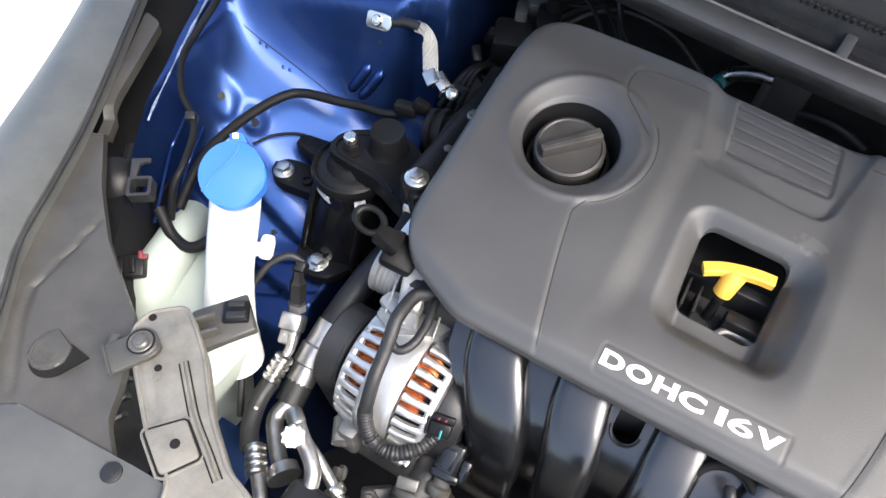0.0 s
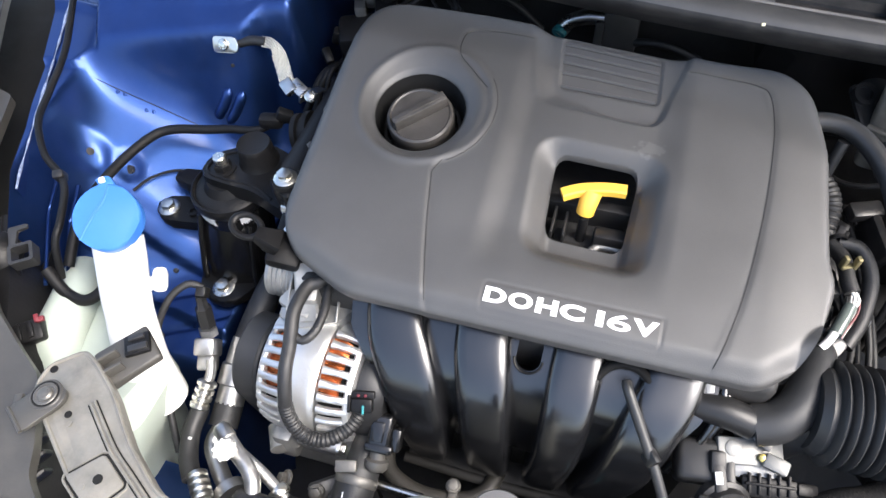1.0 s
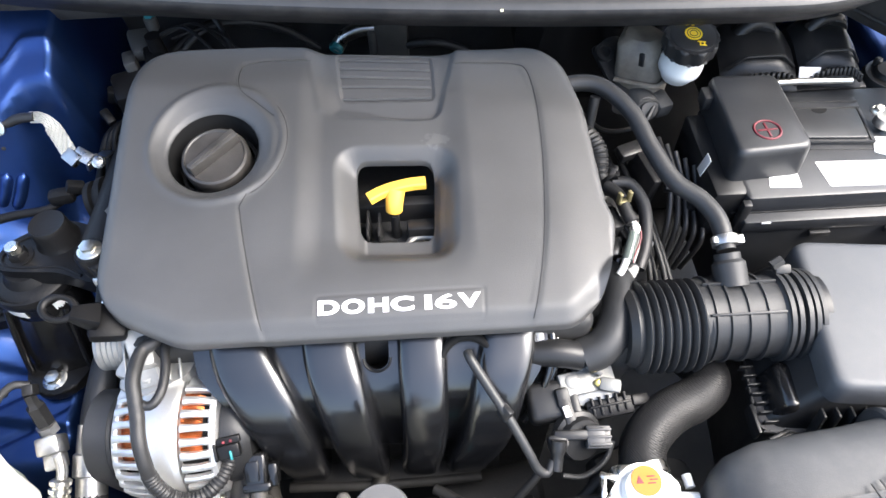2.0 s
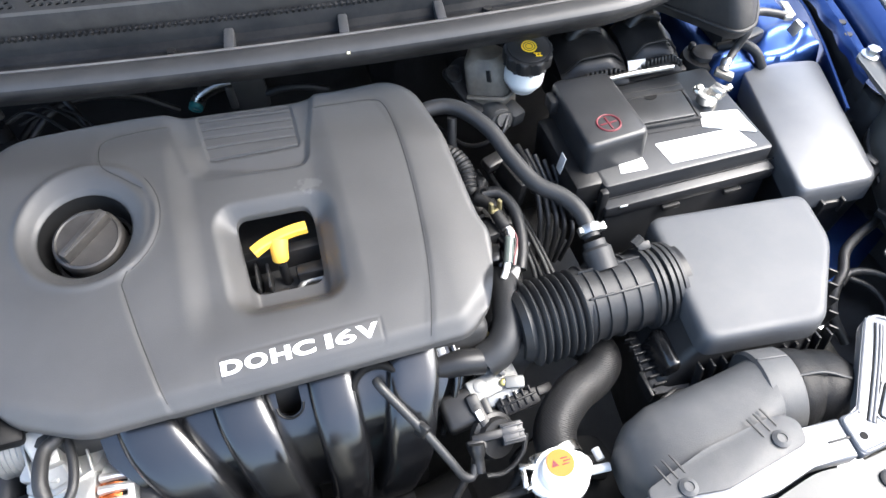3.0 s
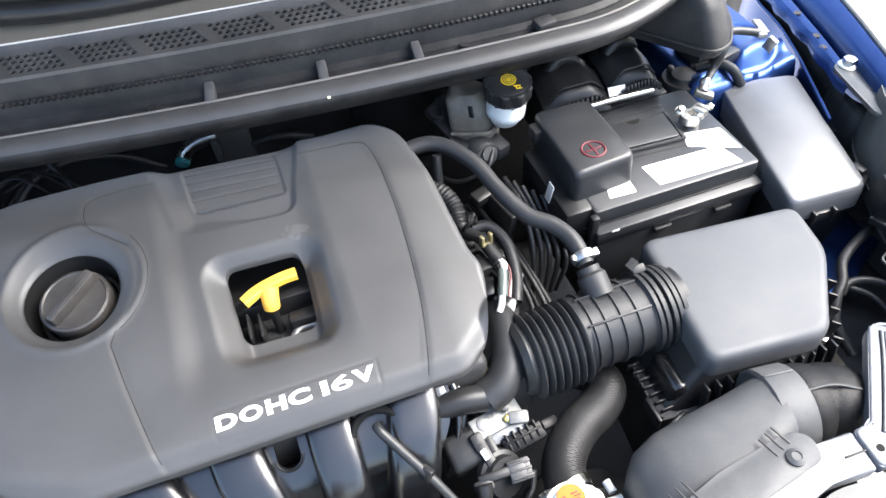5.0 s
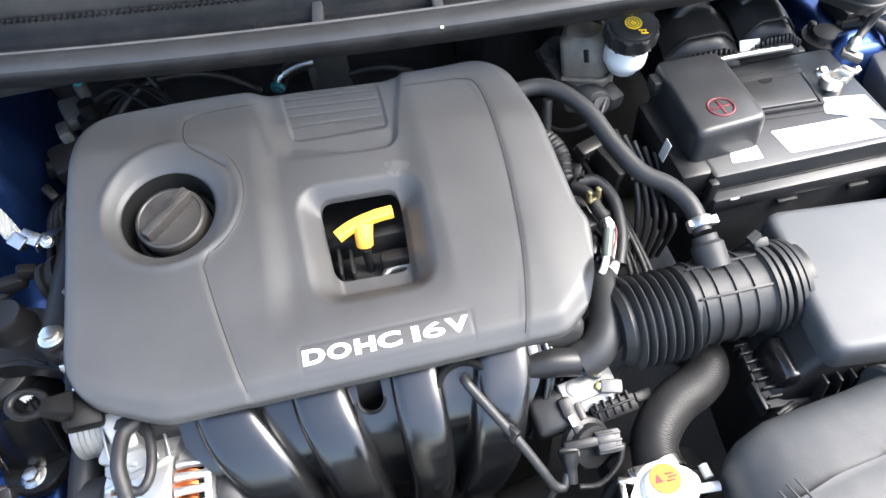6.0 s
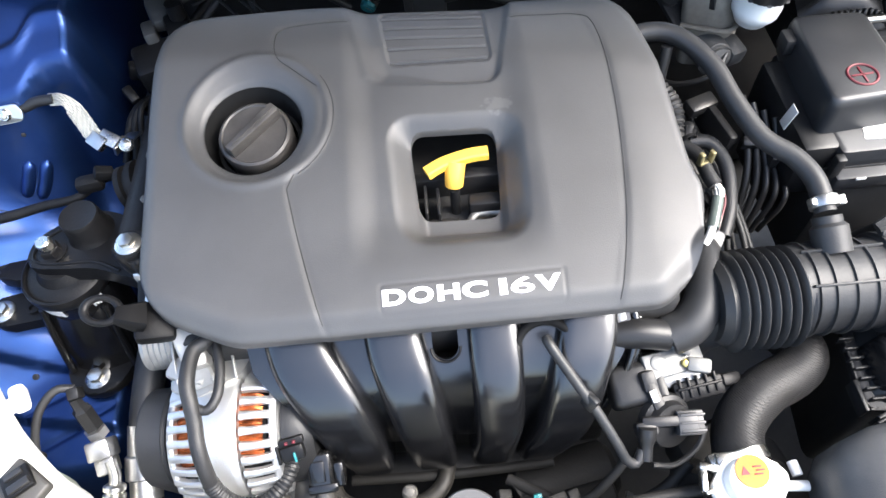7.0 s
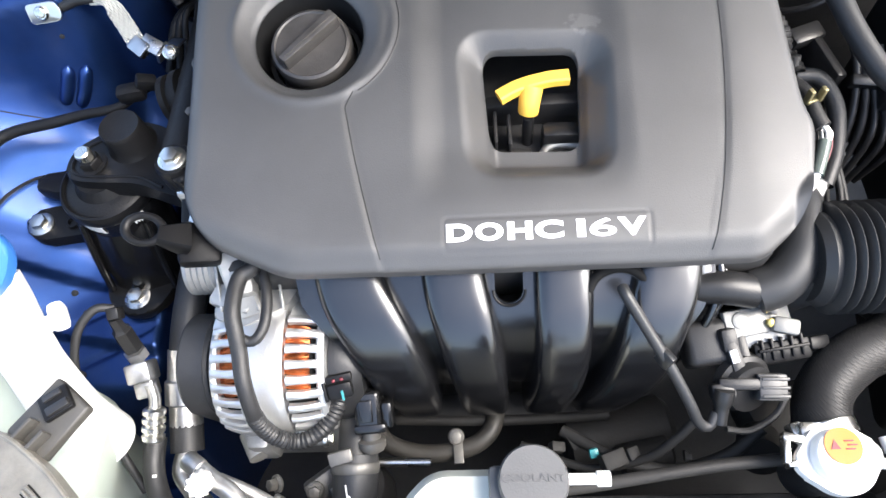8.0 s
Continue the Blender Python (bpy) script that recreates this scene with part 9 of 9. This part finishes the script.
def build_vents():
    root = thing("scuttle_vents", (0.0, 0.32, 0.97), "row of perforated vent panels at the windscreen's foot", "vent", kind="structure")
    wide, deep, rows, columns = 0.0086, 0.0085, 4, 7
    square = [(-0.5, -0.5), (0.0, -0.5), (0.5, -0.5), (0.5, 0.0), (0.5, 0.5), (0.0, 0.5), (-0.5, 0.5), (-0.5, 0.0)]
    for k in range(13):
        x0 = -0.5010 + 0.0755 * k

        def at(u, v, lift=0.0):
            # cells lean half a pitch to the left from row to row
            x = x0 + wide * (u - 0.5 * v)
            dy = 0.0815 + deep * v
            return x, scuttle_y(x) + dy, 0.9806 + 0.12 * (dy - 0.08) + lift

        bm = bmesh.new()
        for j in range(rows):
            for i in range(columns):
                mid = (i + 0.5, j + 0.5)
                outer = [bm.verts.new(at(mid[0] + u, mid[1] + v)) for u, v in square]
                turn = [math.atan2(v, u) for u, v in square]
                c = Vector(at(*mid))
                inner = [bm.verts.new(c + Vector((0.0034 * math.cos(a), 0.0034 * math.sin(a), 0.0004 * math.sin(a) - 0.0002))) for a in turn]
                low = [bm.verts.new(v.co * 1.0 + Vector((0, 0, -0.0022))) for v in inner]
                for q in range(8):
                    w = (q + 1) % 8
                    bm.faces.new((outer[q], outer[w], inner[w], inner[q]))
                    bm.faces.new((inner[q], inner[w], low[w], low[q]))
        bmesh.ops.remove_doubles(bm, verts=bm.verts[:], dist=0.0001)
        part("grille", bm, VENTGREY, root, angle=30)
        bridge = [[at(u, v, z) for u, z in ((columns, -0.002), (columns, 0.0008), (8.779, 0.0008), (8.779, -0.002))] for v in (-0.05, 1.0, 2.0, 3.0, 4.05)]
        part("bridge", loft(bridge, caps=False, closed=False), VENTGREY, root)
    part("front_lip", strip([(0.0742, 0.9765), (0.0752, 0.9805), (0.0818, 0.9812)]), VENTGREY, root)
    # black sheet that supplies the shade seen through the vent holes
    part("shade_back", strip([(0.0755, 0.9705), (0.122, 0.9740)]), VOID, root)
    part("rear_lip", strip([(0.1150, 0.9848), (0.121, 0.988), (0.124, 0.993)]), VENTGREY, root)
    part("screen_edge", strip([(0.1238, 0.9927), (0.1258, 0.9940)]), SCREENEDGE, root, "bright lower glass edge")
    solo("windscreen", strip([(0.126, 0.994), (0.24, 1.036), (0.70, 1.29)]), SCREEN, "slanted windscreen glass at its lower edge", "windscreen", kind="structure")
    part("wiper_arm", tube([(-0.62, 0.500, 1.055), (-0.40, 0.415, 1.036), (-0.25, 0.372, 1.022), (-0.137, 0.343, 1.014), (-0.02, 0.330, 1.011), (0.12, 0.326, 1.010), (0.22, 0.318, 1.008)], lambda s, t: lerp(0.018, 0.0085, t), 10), BLACK, root, "black wiper arm")


VENTGREY = surface("vent_grey", (0.052, 0.051, 0.051), 0.5, vary=0.12, grain=700, bump=0.25, dust=0.1)
SCREENEDGE = surface("ground_glass_edge", (0.50, 0.48, 0.45), 0.4, vary=0.2, grain=200, bump=0.05)
SCREEN = surface("screen_glass", (0.13, 0.118, 0.10), 0.12, vary=0.1, grain=40, bump=0.0, blotch=4, coat=1.0)
build_vents()


def build_bulkhead():
    root = thing("bulkhead", (0.0, 0.45, 0.3), "dark bulkhead and sound deadening behind the engine", "bulkhead", kind="structure")
    part("wall", box(-0.62, 0.66, 0.44, 0.47, 0.25, 0.93, 0.01), DARK, root)
    part("shelf", box(-0.62, 0.66, 0.30, 0.46, 0.86, 0.90, 0.008), DARK, root)
    part("floor_pan", box(-0.70, 0.78, -0.62, 0.46, 0.22, 0.25, 0.01), DARK, root)
    part("left_wall", box(-0.80, -0.77, -0.60, 0.46, 0.22, 0.66, 0.01), DARK, root)
    part("right_wall", box(0.84, 0.86, -0.60, 0.46, 0.22, 0.62, 0.01), DARK, root)
    part("front_wall", box(-0.75, 0.80, -0.64, -0.60, 0.22, 0.72, 0.01), DARK, root)
    root = thing("heater_pipe", (-0.09, 0.4, 0.70), "silver bent heater pipe with a teal cap", "pipe")
    part("pipe", tube([(-0.095, 0.398, 0.730), (-0.083, 0.401, 0.746), (-0.060, 0.402, 0.757), (-0.035, 0.402, 0.760), (0.0, 0.41, 0.76)], 0.0105, 16), STEEL, root)
    part("cap", lathe([(0.0095, 0), (0.0105, 0.003), (0.0105, 0.008), (0.0095, 0.010)], 20, aim((-0.093, 0.398, 0.736), (-0.3, -0.85, -0.35))), TEAL, root, "teal plastic cap")
    part("clip", merge(block(0.048, 0.02, 0.066, 0.004, pose(-0.012, 0.397, 0.745, 0, 0, 0)), block(0.012, 0.024, 0.04, 0.003, pose(-0.040, 0.396, 0.742, 0, 0, 0))), DULLD, root, "dark steel bracket")
    part("side_hose", tube([(0.01, 0.39, 0.735), (0.035, 0.385, 0.742), (0.065, 0.385, 0.738), (0.10, 0.39, 0.720)], 0.006, 10), RUBBER, root)
    root = thing("firewall_hoses", (-0.25, 0.33, 0.74), "dark pipes and brackets in the shade behind the engine", "hose")
    part("pipe", tube([(-0.33, 0.30, 0.76), (-0.26, 0.36, 0.80), (-0.18, 0.39, 0.78), (-0.12, 0.40, 0.73)], 0.005, 10), RUBBER, root)
    part("pipe", tube([(-0.36, 0.33, 0.74), (-0.27, 0.40, 0.78), (-0.16, 0.42, 0.75)], 0.006, 10), RUBBER, root)
    part("bracket", merge(block(0.06, 0.05, 0.05, 0.008, pose(-0.345, 0.275, 0.765, 10, 0, 20)), block(0.03, 0.04, 0.03, 0.005, pose(-0.315, 0.300, 0.795, 10, 0, 20)), lathe([(0.010, 0), (0.010, 0.02)], 16, aim((-0.312, 0.305, 0.812), (0, 0, 1)))), JET, root)
    part("upper_bracket", merge(block(0.036, 0.044, 0.020, 0.005, pose(-0.338, 0.330, 0.802, 12, 10, 24)), block(0.016, 0.030, 0.036, 0.004, pose(-0.352, 0.300, 0.788, 0, 0, 20)), lathe([(0.0085, 0), (0.0085, 0.016), (0.006, 0.018)], 14, aim((-0.326, 0.350, 0.812), (0, 0, 1)))), DULLD, root, "dusty grey bracket")
    part("bracket_bolt", lathe([(0.0075, 0), (0.0075, 0.004), (0.0050, 0.0045), (0.0050, 0.012)], 6, aim((-0.326, 0.352, 0.828), (0, -0.2, 1))), TEAL, root, "blue-tipped stud")
    for k, (dx, dy) in enumerate(((0.0, 0.0), (0.014, 0.012), (0.030, 0.006))):
        part("wire", tube([(-0.335 + dx, 0.335 + dy, 0.800), (-0.292 + dx, 0.350 + dy, 0.812 - 0.004 * k), (-0.255 + dx, 0.325 + dy, 0.800), (-0.220 + dx, 0.290 + dy, 0.770), (-0.205 + dx, 0.27, 0.73)], 0.0024 - 0.0004 * k, 8), SATIN, root)
    part("vacuum_pipe", tube([(-0.29, 0.42, 0.86), (-0.262, 0.385, 0.83), (-0.232, 0.345, 0.79), (-0.212, 0.30, 0.75)], 0.0042, 10), SATIN, root)
    part("clip_block", merge(block(0.018, 0.014, 0.022, 0.003, pose(-0.372, 0.262, 0.775, 10, 20, 15)), block(0.012, 0.022, 0.012, 0.003, pose(-0.380, 0.235, 0.762, 30, 0, 40)), block(0.030, 0.010, 0.010, 0.003, pose(-0.366, 0.225, 0.742, 0, 20, -20))), JET, root)
    for k in range(3):
        part("loom_loop", tube([(-0.395 + 0.012 * k, 0.170, 0.715), (-0.378 + 0.008 * k, 0.205, 0.752 + 0.006 * k), (-0.362 + 0.006 * k, 0.240, 0.748), (-0.350, 0.270, 0.71)], 0.0052 - 0.0008 * k, 10), JETTAPE, root)
    part("taped_pipe", tube([(-0.38, 0.20, 0.70), (-0.36, 0.26, 0.74), (-0.345, 0.28, 0.72)], 0.012, 12), TAPE, root)


build_bulkhead()


def build_corner_covers():
    for s, label in ((-1, "black moulded plastic cover at the windscreen corner"), (1, "grey-black moulded plastic corner cover over the strut")):
        root = thing("corner_cover", (MIDDLE + s * 0.52, 0.25, 0.85), label, "cover", "corner covers")
        far = 0.0 if s > 0 else 0.07
        shape = rounded(side(s, [(u + far, v + far * 1.25) for u, v in ((0.40, 0.33), (0.470, 0.250), (0.500, 0.205), (0.535, 0.150), (0.565, 0.158), (0.600, 0.205), (0.625, 0.27), (0.64, 0.42), (0.40, 0.42))]), 0.025, 5)
        c = Vector((MIDDLE + s * (0.51 + far), 0.30 + far * 0.4))
        rows = [[(*(Vector(p) + (c - Vector(p)) * k), z) for p in shape] for k, z in ((0.03, 0.850), (0.0, 0.862), (0.012, 0.868), (0.06, 0.880), (0.14, 0.905), (0.24, 0.922), (0.36, 0.928))]
        part("shell", loft(rows), DARKCOWL, root, angle=60)
        part("lip", tube([(x, y, 0.863) for x, y in shape[: len(shape) * 4 // 5 : 2]], 0.003, 8), DARKCOWL, root)


build_corner_covers()


# ---------------------------------------------------------------- raised bonnet, out of view, added to shade the engine bay
def build_unseen_bonnet():
    root = thing("bonnet", (0.075, 0.46, 1.0), "unseen raised blue bonnet, dark underneath, added to shade the bay", "bonnet", kind="structure")
    m = pose(0.075, 0.47, 1.02, -54, 0, 0)
    outline = rounded([(-0.72, 0.0), (0.72, 0.0), (0.70, -0.55), (0.58, -0.88), (0.30, -1.0), (-0.30, -1.0), (-0.58, -0.88), (-0.70, -0.55)], 0.06, 5)
    part("skin", moved(prism(outline, 0.02, 0.035, 0.004), m), BLUE, root)
    part("lining", moved(prism([(x * 0.9, -0.05 + y * 0.9) for x, y in outline], 0.0, 0.021, 0.006), m), DARK, root, "unseen dark lining")


build_unseen_bonnet()
